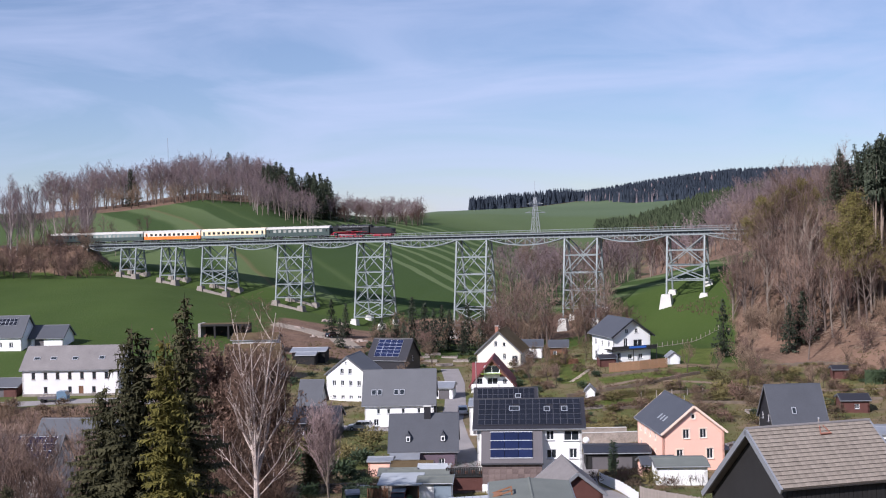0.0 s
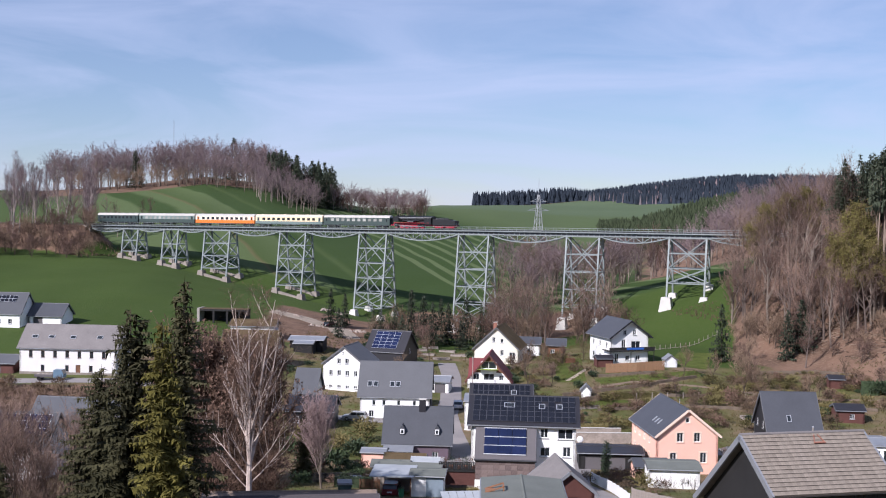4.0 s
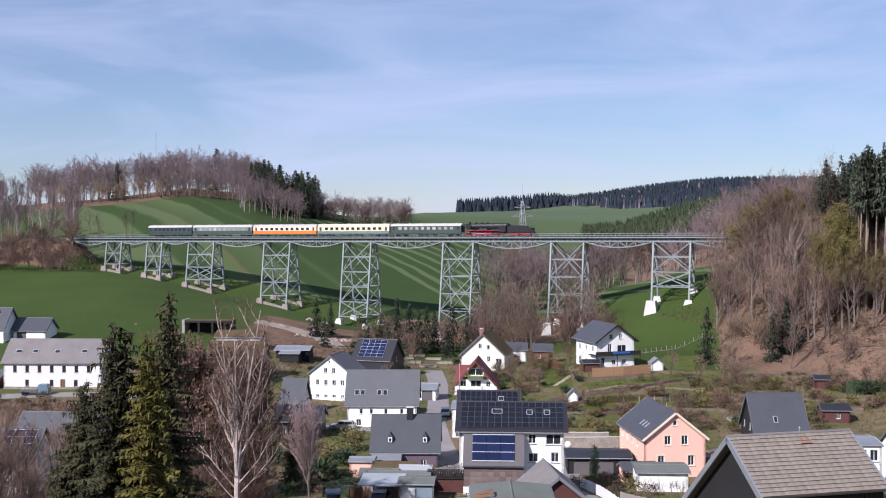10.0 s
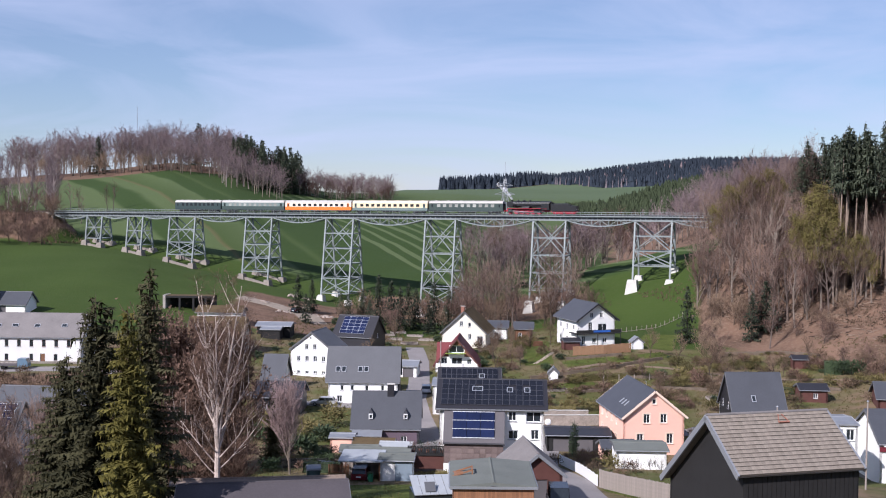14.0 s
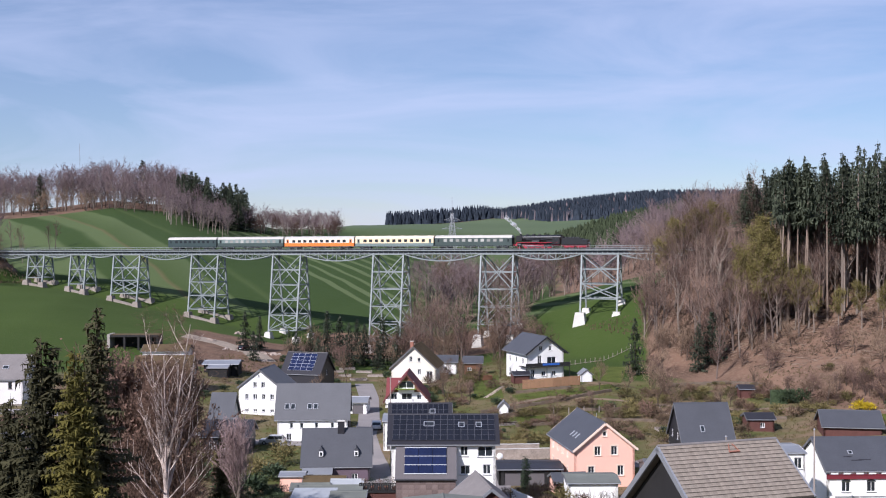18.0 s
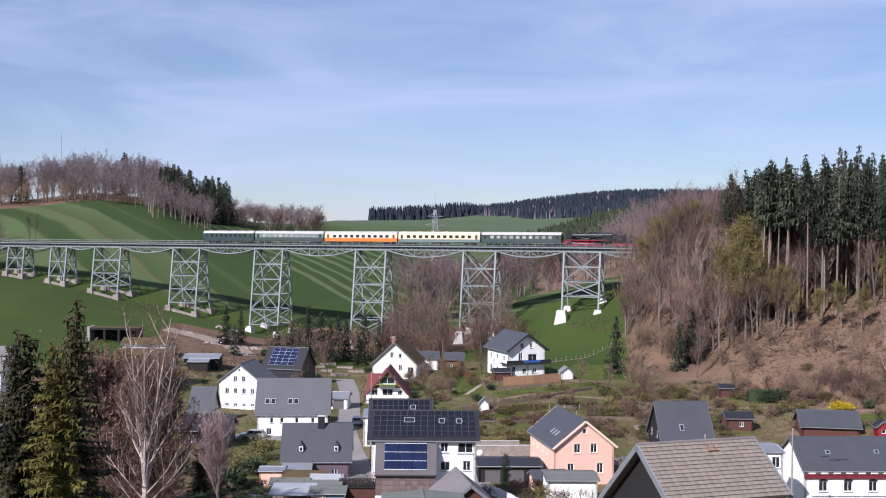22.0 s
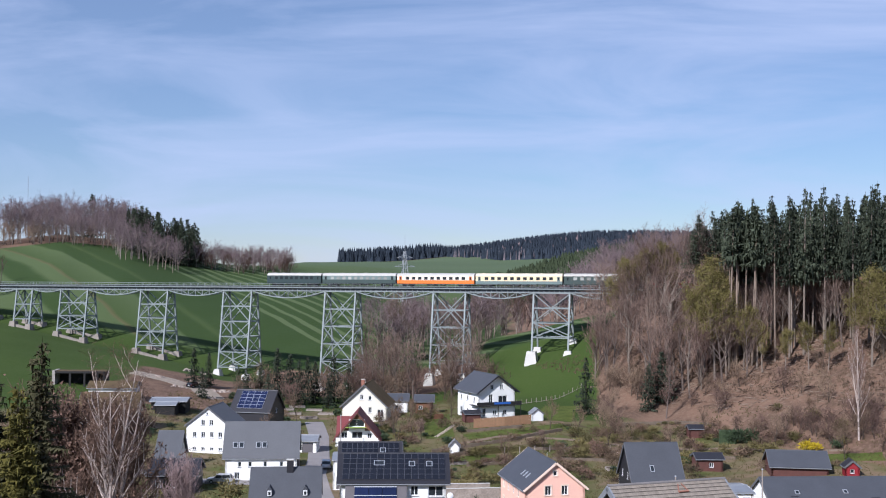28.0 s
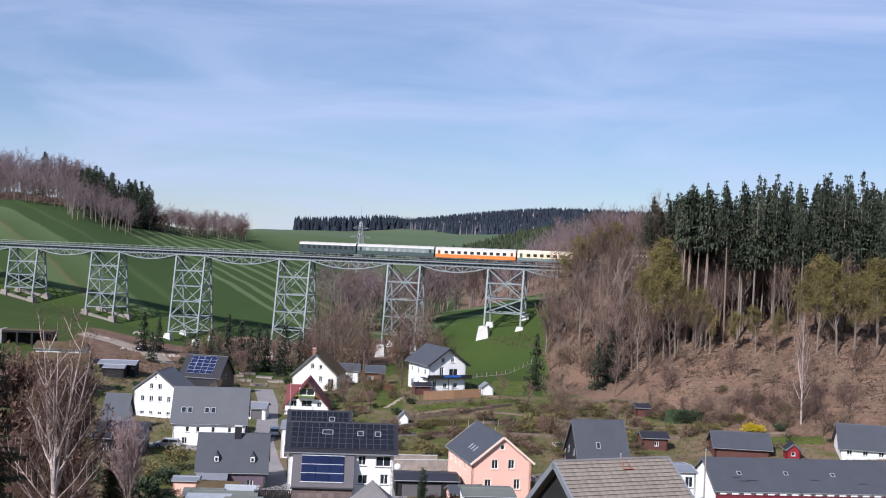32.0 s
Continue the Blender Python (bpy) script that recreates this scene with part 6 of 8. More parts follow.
# ---- roads, walls, fences and gardens ----
def ribbon(name, label, points, width, mat, lift=0.07, category="road"):
    """A strip that follows the ground along points of (x, y)."""
    fine = []
    for (xa, ya), (xb, yb) in zip(points, points[1:]):
        n = max(1, int(math.hypot(xb - xa, yb - ya) / 2))
        fine += [(xa + (xb - xa) * i / n, ya + (yb - ya) * i / n) for i in range(n)]
    fine.append(points[-1])
    v, f = [], []
    for i, (x, y) in enumerate(fine):
        (xa, ya), (xb, yb) = fine[max(0, i - 1)], fine[min(len(fine) - 1, i + 1)]
        ln_ = math.hypot(xb - xa, yb - ya)
        nx, ny = (yb - ya) / ln_, -(xb - xa) / ln_
        for k in (-1, -0.33, 0.33, 1):
            px, py = x + nx * k * width / 2, y + ny * k * width / 2
            v.append((px, py, on(px, py) + lift))
        for k in (-1, 1):
            px, py = x + nx * k * width / 2, y + ny * k * width / 2
            v.append((px, py, on(px, py) - 0.3))
    for i in range(len(fine) - 1):
        a, b = 6 * i, 6 * i + 6
        f += [(a + k, a + k + 1, b + k + 1, b + k) for k in range(3)] + [(a + 4, a, b, b + 4), (a + 3, a + 5, b + 5, b + 3)]
    return tagged(part(name, (v, f), mat, None, label), category=category, kind="structure")


ribbon("road", "grey asphalt village street between the houses", [(2, 262), (3.0, 240), (2.6, 215), (1.6, 200), (2.2, 186), (3.2, 172), (3.0, 150), (2.4, 140)], 4.2, ASPHALT)
ribbon("road", "grey asphalt lane before the white houses", [(2.0, 192.5), (-8, 192.8), (-20, 196), (-32, 204)], 3.6, ASPHALT, 0.09)
ribbon("road", "asphalt lane running down past the fences", [(11, 84), (14.5, 97), (18.5, 110), (19.3, 125), (17.5, 140), (19, 152), (22, 168), (29, 172), (46, 171)], 4.4, ASPHALT)
ribbon("road", "narrow road along the row house", [(-130, 216), (-95, 219.5), (-66, 219), (-40, 215), (-32, 204)], 4.0, ASPHALT)
ribbon("path", "trodden earth path through the sloping gardens", [(30, 222), (40, 226), (52, 222), (66, 214), (80, 208), (100, 196)], 1.3, surface("bare_earth", (0.20, 0.15, 0.11), 0.95, 0.25, 1.0, 0.4), 0.06, "path")
LAWN = surface("mown_lawn", (0.046, 0.072, 0.012), 0.95, 0.35, 0.5, 0.3, tint=(0.090, 0.104, 0.026))
ribbon("lawn", "bright green mown lawn before the carport", [(-10.5, 113.5), (-3, 113.5), (3.0, 113.0)], 12.0, LAWN, 0.05, "lawn")
ribbon("lawn", "green lawn strip beside the white fence", [(22.3, 119.0), (24.4, 112.0), (26.2, 105.5)], 1.6, LAWN, 0.06, "lawn")
for pts, wd in (([(28.0, 229.0), (29.0, 244.0), (31.0, 262.0)], 6.0), ([(27.0, 209.0), (37.5, 209.5)], 7.0), ([(33.0, 228.0), (46.0, 229.5), (56.0, 234.0)], 4.5), ([(54.0, 240.0), (58.0, 252.0), (62.0, 262.0)], 9.0), ([(94.0, 193.0), (104.0, 189.0)], 5.0)):
    ribbon("lawn", "green mown grass between the garden terraces", pts, wd, LAWN, 0.05, "lawn")
ribbon("path", "pale stepped garden path up to the chalet", [(27.1, 229.9), (29.5, 234.0), (32.3, 239.8)], 0.9, surface("pale_gravel_path", (0.36, 0.30, 0.23), 0.95, 0.3, 1.2, 0.5), 0.09, "path")
ribbon("yard", "pale gravel yard with rubble below the viaduct", [(-48, 318), (-38, 316), (-28, 308), (-24, 296)], 7.0, surface("gravel", (0.30, 0.25, 0.20), 0.95, 0.3, 1.2, 0.5), 0.06, "yard")


def garden_wall(label, points, h, mat, thick=0.35, name="garden_wall", coped=True):
    root = None
    for (xa, ya), (xb, yb) in zip(points, points[1:]):
        ln_ = math.hypot(xb - xa, yb - ya)
        n = max(1, round(ln_ / 2.5))
        for i in range(n):
            fx, fy = xa + (xb - xa) * (i + 0.5) / n, ya + (yb - ya) * (i + 0.5) / n
            z = on(fx, fy)
            if root is None:
                root = thing(name, label, "wall", pose(fx, fy, z))
            m = pose(fx, fy, z, 0, 0, math.degrees(math.atan2(yb - ya, xb - xa)))
            inv = root.matrix_basis.inverted()
            part("wall_section", moved(box(-ln_ / n / 2 - 0.01, ln_ / n / 2 + 0.01, -thick / 2, thick / 2, -0.6, h), inv @ m), mat, root)
            if not coped:
                continue
            part("coping", moved(box(-ln_ / n / 2 - 0.01, ln_ / n / 2 + 0.01, -thick / 2 - 0.05, thick / 2 + 0.05, h, h + 0.07), inv @ m), CONCRETE, root)
    return root


TERRACE = surface("dry_stone", (0.15, 0.118, 0.09), 0.95, 0.35, 1.6, 0.6)
STONE_WALL = surface("pale_stone_wall", (0.34, 0.29, 0.25), 0.95, 0.45, 1.6, 0.8, fine=4.0)
garden_wall("pale stone retaining wall beside the road", [(21.5, 176.5), (33.0, 177.5)], 1.7, STONE_WALL)
garden_wall("low concrete retaining wall", [(22.5, 181.5), (30.5, 182.0)], 1.5, STONE_WALL)
garden_wall("long grey stone wall above the street", [(33, 178), (46, 180)], 1.2, MASONRY)
garden_wall("pale garden wall before the lawn", [(-6.5, 95.5), (8.0, 92.0)], 0.8, CONCRETE, 0.25)
for pts, h in (([(24, 212), (36, 216), (50, 213)], 0.9), ([(30, 205), (44, 206), (56, 202)], 0.8), ([(50, 213), (66, 206), (80, 199)], 0.9), ([(34, 232), (46, 233)], 0.8), ([(12, 246), (20, 250)], 0.7), ([(24.8, 217.0), (32.9, 219.5), (42.3, 222.4), (53.8, 229.0)], 1.0), ([(66.1, 234.8), (79.6, 232.1), (86.5, 227.0)], 1.1)):
    garden_wall("low dry stone terrace wall in the gardens", pts, h * 0.6, TERRACE, 0.45, "terrace_wall", False)


def fence(label, points, h, board, gap, mat, rails=2, name="fence", post_every=2.4):
    root = None
    data = mesh("board", box(-board / 2, board / 2, -0.015, 0.015, 0, 1), mat)
    post = mesh("post", box(-0.06, 0.06, -0.06, 0.06, -0.3, 1.05), mat)
    for (xa, ya), (xb, yb) in zip(points, points[1:]):
        ln_ = math.hypot(xb - xa, yb - ya)
        yaw = math.degrees(math.atan2(yb - ya, xb - xa))
        if root is None:
            root = thing(name, label, "fence", pose(xa, ya, on(xa, ya)))
        inv = root.matrix_basis.inverted()
        n = int(ln_ / (board + gap))
        for i in range(n):
            f = (i + 0.5) / n
            x, y = xa + (xb - xa) * f, ya + (yb - ya) * f
            part("board", data, None, root, m=inv @ pose(x, y, on(x, y) + 0.05, 0, 0, yaw) @ Matrix.Diagonal((1, 1, h * rng.uniform(0.98, 1.02), 1)))
        n = max(1, round(ln_ / post_every))
        for i in range(n + 1):
            x, y = xa + (xb - xa) * i / n, ya + (yb - ya) * i / n
            part("post", post, None, root, m=inv @ pose(x, y, on(x, y), 0, 0, yaw) @ pose(0, 0.08, 0) @ Matrix.Diagonal((1, 1, h, 1)))
        for k in range(rails):
            za = h * (0.2 + 0.6 * k / max(1, rails - 1))
            for i in range(n):
                p0 = Vector((xa + (xb - xa) * i / n, ya + (yb - ya) * i / n, 0))
                p1 = Vector((xa + (xb - xa) * (i + 1) / n, ya + (yb - ya) * (i + 1) / n, 0))
                p0.z, p1.z = on(p0.x, p0.y) + za, on(p1.x, p1.y) + za
                part("rail", moved(beam(p0, p1, 0.05, 0.09), inv @ pose(0, 0, 0) @ Matrix.Translation((0.04, 0.04, 0))), mat, root)
    return root


fence("tall grey board fence along the lane", [(21.6, 121.0), (24.0, 113.0), (26.4, 105.0)], 2.0, 0.16, 0.015, WOOD_GREY)
fence("white boarded fence beside the sloping lane", [(20.4, 144.0), (21.2, 133.0), (21.5, 122.0)], 1.25, 0.2, 0.01, WHITE)
fence("pale wooden fence below the chalet garden", [(36.0, 235.4), (42.6, 234.8), (48.6, 235.8)], 2.0, 0.18, 0.02, WOOD_PALE)
fence("thin wire pasture fence on the lawn slope", [(52, 270), (60, 272), (70, 276)], 1.1, 0.08, 2.3, WOOD_GREY, 1)
fence("brown wooden garden fence", [(-2, 128.5), (-9, 129.5)], 1.1, 0.1, 0.06, WOOD_BROWN)

# small buildings in the foreground
house("long low building with dark felt roof and white wall", (-15.6, 75.4), 7, 11.6, 6.6, 2.85, 3.75, "x", PLASTER, surface("mauve_roofing_felt", (0.085, 0.075, 0.080), 0.9, 0.18, 0.8, 0.3), name="outbuilding", category="outbuilding", right=[(1.6, 1.0, 1.0, 0.9)], over=0.35)
house("low shed with mossy brown roof", (-18.5, 87.0), 6, 13.6, 5.0, 2.7, 3.4, "x", WOOD_BROWN, surface("mossy_brown_felt", (0.20, 0.155, 0.125), 0.95, 0.35, 0.9, 0.5), name="shed", category="shed", over=0.3)
GAR = house("brown board garage with pale felt roof", (4.1, 92.8), -2, 6.9, 8.6, 3.2, 3.5, "y", WOOD_BROWN, FELT, name="garage", category="garage", over=0.25, z=12.4, fascia=FELT)
brd = mesh("board", box(0, 0.17, -0.05, -0.005, 0, 3.15), WOOD_ORANGE)
for i in range(37):
    part("board", brd, None, GAR, m=pose(0.05 + i * 0.184, 0, 0))
part("front_gutter", box(-0.3, 7.2, -0.34, -0.26, 3.12, 3.34), ZINC, GAR)
hatch = part("hatch_frame", join(beam((-0.1, 3.2, 3.3), (1.7, 3.2, 3.9), 0.12), beam((-0.1, 4.6, 3.3), (1.7, 4.6, 3.9), 0.12), beam((1.7, 3.2, 3.35), (1.7, 3.2, 3.95), 0.12), beam((1.7, 4.6, 3.35), (1.7, 4.6, 3.95), 0.12), beam((1.7, 3.2, 3.9), (1.7, 4.6, 3.9), 0.12)), WOOD_ORANGE, GAR, "open wooden roof hatch")
part("hatch_panel", box(0.1, 1.5, 3.3, 4.5, 3.42, 3.46), WOOD_ORANGE, hatch, m=pose(0, 0, 0))
house("small garage with grey tiled gable roof and brown boarded front", (10.6, 107.2), 5, 5.0, 7.4, 2.6, 4.6, "y", WOOD_RED, SLATE_OLD, name="garage", category="garage", front=[(0.9, 0, 2.6, 2.1, "g")], over=0.4, z=10.4, fascia=ZINC)
house("white walled garage with flat grey roof", (27.0, 138.6), -4, 6.3, 5.5, 2.5, 2.8, "x", PLASTER, FELT, name="garage", category="garage", over=0.3)
house("dark-roofed lean-to beside the pink house", (27.3, 149.5), 3, 4.4, 3.6, 1.8, 2.5, "x", PINK, SLATE, name="outbuilding", category="outbuilding", over=0.3)
house("grey sheet-clad shed beside the pink house", (40.5, 150.0), -2, 5.0, 6.0, 3.6, 4.4, "x", SLATE_PALE, SLATE_PALE, name="shed", category="shed", over=0.2)
house("white shed with glazed lean-to by the hall", (52.0, 131.4), -4, 3.0, 6.0, 7.5, 7.8, "x", PLASTER, ZINC, name="outbuilding", category="outbuilding", front=[(0.3, 5.6, 1.0, 1.4), (1.6, 5.6, 1.0, 1.4), (0.6, 2.0, 1.2, 1.4)], over=0.15, fascia=WHITE)
SHED = house("white and blue-grey garden shed with flat roof", (-2.9, 123.6), -4, 3.7, 3.4, 2.4, 2.6, "x", PLASTER, FELT, name="shed", category="shed", right=[(0.6, 0.2, 1.0, 1.9, "d")], over=0.25, fascia=ZINC)
part("blue_wall_panel", box(1.75, 3.72, -0.05, -0.004, 0.0, 2.38), surface("blue_grey_boards", (0.20, 0.25, 0.30), 0.7, 0.12, 1.0, 0.1), SHED, "blue-grey boarded half")
block = thing("roof_terrace", "brown boarded terrace block with dark railing and potted plants", "terrace", pose(0.4, 129.6, on(2.5, 130.5), 0, 0, -4))
part("wall", box(0, 5.2, 0, 3.6, -1.5, 2.5), WOOD_RED, block)
for i in range(29):
    part("board", box(0.02 + i * 0.178, 0.18 + i * 0.178, -0.04, -0.004, 0.9, 2.5), WOOD_RED, block)
part("stone_base", box(-0.06, 5.26, -0.10, -0.045, -1.5, 0.88), STONE_CLAD, block)
part("deck", box(-0.15, 5.35, -0.2, 3.7, 2.5, 2.65), WOOD_DARK, block)
for i in range(26):
    part("railing_slat", box(-0.1 + i * 0.21, 0.02 + i * 0.21, -0.16, -0.12, 2.65, 3.65), WOOD_DARK, block)
for z in (2.75, 3.55):
    part("rail", box(-0.14, 5.34, -0.11, -0.06, z, z + 0.1), WOOD_DARK, block)
for i, x in enumerate((0.5, 1.3, 2.2, 3.0, 3.9, 4.7)):
    pot = thing("plant_pot", "potted leafless shrub standing on the roof terrace", "plant pot", block.matrix_basis @ pose(x, 0.5 + 0.4 * (i % 2), 2.655), "potted plants")
    part("pot", lathe([(0.18, 0), (0.26, 0.4), (0.22, 0.4)], 10), BRICK, pot)
    part("plant", moved(bush(500 + i, 0.55, 1.3, 160, 0.06), pose(0, 0, 0.3)), LEAVES if i % 2 else RUSSET, pot)
house("low flat-roofed store behind the carport", (-6.6, 128.6), -4, 7.0, 3.2, 2.6, 2.9, "x", WOOD_GREY, FELT, name="shed", category="shed", over=0.25)
house("salmon pink outbuilding with flat roof", (-10.8, 157.0), -4, 3.4, 3.0, 2.2, 2.4, "x", PINK, ZINC, name="outbuilding", category="outbuilding", over=0.2)
house("white store with tin roof by the street", (-4.2, 222.5), -8, 6.5, 5.0, 2.4, 3.1, "x", PLASTER, ZINC, name="shed", category="shed", front=[(3.6, 0, 2.2, 2.0, "g")], over=0.3)
house("brown wooden hut by the street", (-4.4, 208.5), -4, 2.9, 3.0, 1.9, 3.0, "y", WOOD_BROWN, BROWN_ROOF, name="hut", category="hut", over=0.2)
house("grey house end with white balcony by the street", (4.6, 186.5), -4, 5.5, 8.0, 5.0, 5.4, "x", PLASTER, ZINC, name="outbuilding", category="outbuilding", front=[(0.6, 0.2, 2.6, 2.0, "g"), (1.0, 3.0, 1.6, 1.2)], over=0.2)
house("dark low garage block with flat roof behind the lane", (20.5, 157.5), -4, 9.0, 6.0, 2.5, 2.8, "x", WOOD_DARK, SLATE_DARK, name="garage", category="garage", front=[(0.8, 0, 2.4, 2.0, "g"), (4.2, 0, 2.4, 2.0, "g")], over=0.3)
house("small white summer house with pointed roof in the garden", (28.0, 214.5), -8, 1.9, 2.0, 1.7, 2.7, "y", PLASTER, ZINC, name="summer_house", category="hut", over=0.2)
house("white garden tent by the chalet fence", (49.6, 239.4), 5, 2.6, 2.6, 1.6, 2.6, "y", WHITE, ZINC, name="garden_tent", category="tent", over=0.1)
house("dark red garden hut by the chalet", (35.0, 241.5), 8, 3.6, 2.6, 2.0, 2.5, "x", WOOD_RED, SLATE_DARK, name="garden_hut", category="hut", over=0.25)

carport = thing("carport", "open carport with flat pale roof", "carport", pose(-7.2, 123.6, on(-6, 124), 0, 0, -4))
PALE_SHEET = surface("pale_sheet", (0.34, 0.36, 0.38), 0.6, 0.15, 0.8, 0.2)
part("roof", box(-0.3, 4.7, -0.5, 4.6, 2.35, 2.5), PALE_SHEET, carport, m=pose(0, 0, 0, 2, 0, 0))
for x in (0.0, 4.3):
    for y in (0.0, 4.0):
        part("post", box(x - 0.07, x + 0.07, y - 0.07, y + 0.07, -0.3, 2.35), WOOD_BROWN, carport)


def car(label, x, y, yaw, paint, size=1.0, tall=1.45, name="car"):
    """A parked car; local x runs forward."""
    root = thing(name, label, "car", pose(x, y, on(x, y) + 0.07, 0, 0, yaw))
    L, w, h = 4.4 * size, 0.88 * size, tall
    low = [(-L / 2, 0.35), (L / 2, 0.35), (L / 2, 0.7), (L / 2 - 0.2, 0.82), (L * 0.22, 0.92), (-L / 2 + 0.05, 0.98), (-L / 2, 0.7)]
    part("body", prism(low, -w, w), paint, root)
    top = [(-L / 2 + 0.12, 0.97), (L * 0.24, 0.92), (L * 0.10, h), (-L / 2 + 0.45, h)]
    cab = part("cabin", prism(top, -w + 0.12, w - 0.12), GLASS, root)
    part("roof", box(-L / 2 + 0.5, L * 0.09, -w + 0.12, w - 0.12, h - 0.05, h + 0.03), paint, cab)
    for px in (-L / 2 + 0.3, -L * 0.1, L * 0.17):
        part("pillar", join(beam((px, -w + 0.11, 0.95), (px * 0.93, -w + 0.13, h), 0.08), beam((px, w - 0.11, 0.95), (px * 0.93, w - 0.13, h), 0.08)), paint, cab)
    for wx in (-L * 0.31, L * 0.31):
        for wy in (-w, w):
            t = part("wheel", moved(lathe([(0.33, -0.1), (0.33, 0.1)], 14, "y"), pose(wx, wy * 0.94, 0.31)), TYRE, root)
            part("rim", moved(lathe([(0.2, -0.105), (0.2, 0.105)], 10, "y"), pose(wx, wy * 0.94, 0.31)), ALU, t)
    for wy in (-1, 1):
        part("tail_lamp", box(-L / 2 - 0.02, -L / 2 + 0.05, wy * w - 0.12 * (wy > 0) - 0.02 * (wy < 0), wy * w + 0.02 * (wy > 0) + 0.12 * (wy < 0), 0.7, 1.05), MAROON, root)
        part("headlamp", box(L / 2 - 0.05, L / 2 + 0.02, wy * w * 0.72 - 0.15, wy * w * 0.72 + 0.15, 0.58, 0.72), ALU, root)
    part("number_plate", box(-L / 2 - 0.03, -L / 2, -0.26, 0.26, 0.6, 0.72), WHITE, root)
    return root


BLACK_CAR = surface("black_car_paint", (0.012, 0.012, 0.014), 0.15, 0.1, 1, 0)
car("black van parked on the lane", 14.6, 103.6, 86, BLACK_CAR, 1.12, 2.05)
car("dark red car under the carport roof", -5.1, 125.5, 86, surface("red_car_paint", (0.12, 0.015, 0.02), 0.2, 0.1, 1, 0))
car("silver car parked by the street", 3.9, 207.0, 88, ALU)
car("dark car parked on the yard below the viaduct", -30.5, 309.5, 60, BLACK_CAR)
car("silver car parked beside the grey house", -14.5, 193.6, 175, ALU)
BLUE = surface("blue_truck_paint", (0.12, 0.19, 0.26), 0.4, 0.1, 1, 0)
truck = thing("truck", "light blue pickup truck with loaded bed by the row house", "truck", pose(-77.5, 219.6, on(-77.5, 219.6) + 0.1, 0, 0, -2))
part("cab", prism([(1.0, 0.5), (3.0, 0.5), (3.0, 1.3), (2.6, 2.1), (1.0, 2.1)], -0.9, 0.9), BLUE, truck)
part("windscreen", prism([(2.99, 1.32), (3.02, 1.32), (2.64, 2.05), (2.61, 2.05)], -0.75, 0.75), GLASS, truck)
part("bed", join(box(-2.8, 0.9, -0.95, 0.95, 0.6, 0.75), box(-2.8, 0.9, -0.98, -0.92, 0.75, 1.2), box(-2.8, 0.9, 0.92, 0.98, 0.75, 1.2)), GREY_WALL, truck)
part("load", join(*[moved(lathe([(0.6, 0), (0.5, 0.4), (0.1, 0.55)], 7), pose(-2.2 + i * 0.8, 0.2 * math.sin(i), 0.75)) for i in range(4)]), WOOD_GREY, truck)
for wx in (-1.9, 2.2):
    for wy in (-0.85, 0.85):
        part("wheel", moved(lathe([(0.4, -0.12), (0.4, 0.12)], 14, "y"), pose(wx, wy, 0.38)), TYRE, truck)
bin_ = thing("rubbish_bin", "green plastic wheeled bin by the carport", "bin", pose(-3.9, 122.9, on(-3.9, 122.9)))
part("body", lathe([(0.25, 0), (0.33, 1.0)], 4), surface("green_plastic", (0.02, 0.16, 0.08), 0.5, 0.1, 1, 0), bin_)
part("lid", box(-0.3, 0.3, -0.3, 0.3, 1.0, 1.08), LEAVES, bin_)
frame_ = thing("greenhouse", "low greenhouse with pale translucent sheet roof", "greenhouse", pose(0.9, 103.2, on(2.0, 104.0), 0, 0, 8))
part("wall", box(0, 3.9, 0, 3.4, -0.5, 0.9), GLASS, frame_)
for k in range(5):
    part("roof_pane", prism([(-0.2, 0.95), (-0.2, 1.0), (3.6, 1.95), (3.6, 1.9)], -0.79 * k - 0.75, -0.79 * k), PALE_SHEET, frame_, m=pose(0, 0, 0, 0, 0, 90))
part("open_pane", moved(box(1.1, 2.1, 0.2, 1.4, 0, 0.05), pose(0, 0, 1.05, 35, 0, 0)), SLATE_PALE, frame_)

# power pylon in the far field, masts on the hill
px, py = polar(5.08, 502)
PYLON = surface("pale_galvanised_steel", (0.33, 0.34, 0.36), 0.6, 0.12, 1.0, 0.0)
pylon = thing("power_pylon", "grey lattice power pylon standing in the far field", "pylon", pose(px, py, on(px, py), 0, 0, 20))
for sx in (-1, 1):
    for sy in (-1, 1):
        part("leg", beam((sx * 2.2, sy * 2.2, -0.3), (sx * 0.4, sy * 0.4, 24), 0.18), PYLON, pylon)
for i in range(7):
    z0, z1 = 24 * i / 7, 24 * (i + 1) / 7
    r0, r1 = 2.2 - 1.7 * i / 7, 2.2 - 1.7 * (i + 1) / 7
    for a, b in (((-1, -1), (1, -1)), ((1, -1), (1, 1)), ((1, 1), (-1, 1)), ((-1, 1), (-1, -1))):
        part("brace", join(beam((a[0] * r0, a[1] * r0, z0), (b[0] * r1, b[1] * r1, z1), 0.085)), PYLON, pylon)
        part("brace", join(beam((b[0] * r0, b[1] * r0, z0), (a[0] * r1, a[1] * r1, z1), 0.085)), PYLON, pylon)
for z, w in ((17, 5.0), (21, 4.0)):
    part("cross_arm", join(beam((-w, 0, z), (w, 0, z), 0.2), beam((-w, 0, z), (0, 0, z + 1.4), 0.12), beam((w, 0, z), (0, 0, z + 1.4), 0.12)), PYLON, pylon)
part("top_mast", beam((0, 0, 24), (0, 0, 31.5), 0.10), PYLON, pylon)
mx, my = polar(-13.6, 640)
mast = thing("radio_mast", "thin grey radio mast over the hilltop wood", "mast", pose(mx, my, on(mx, my)))
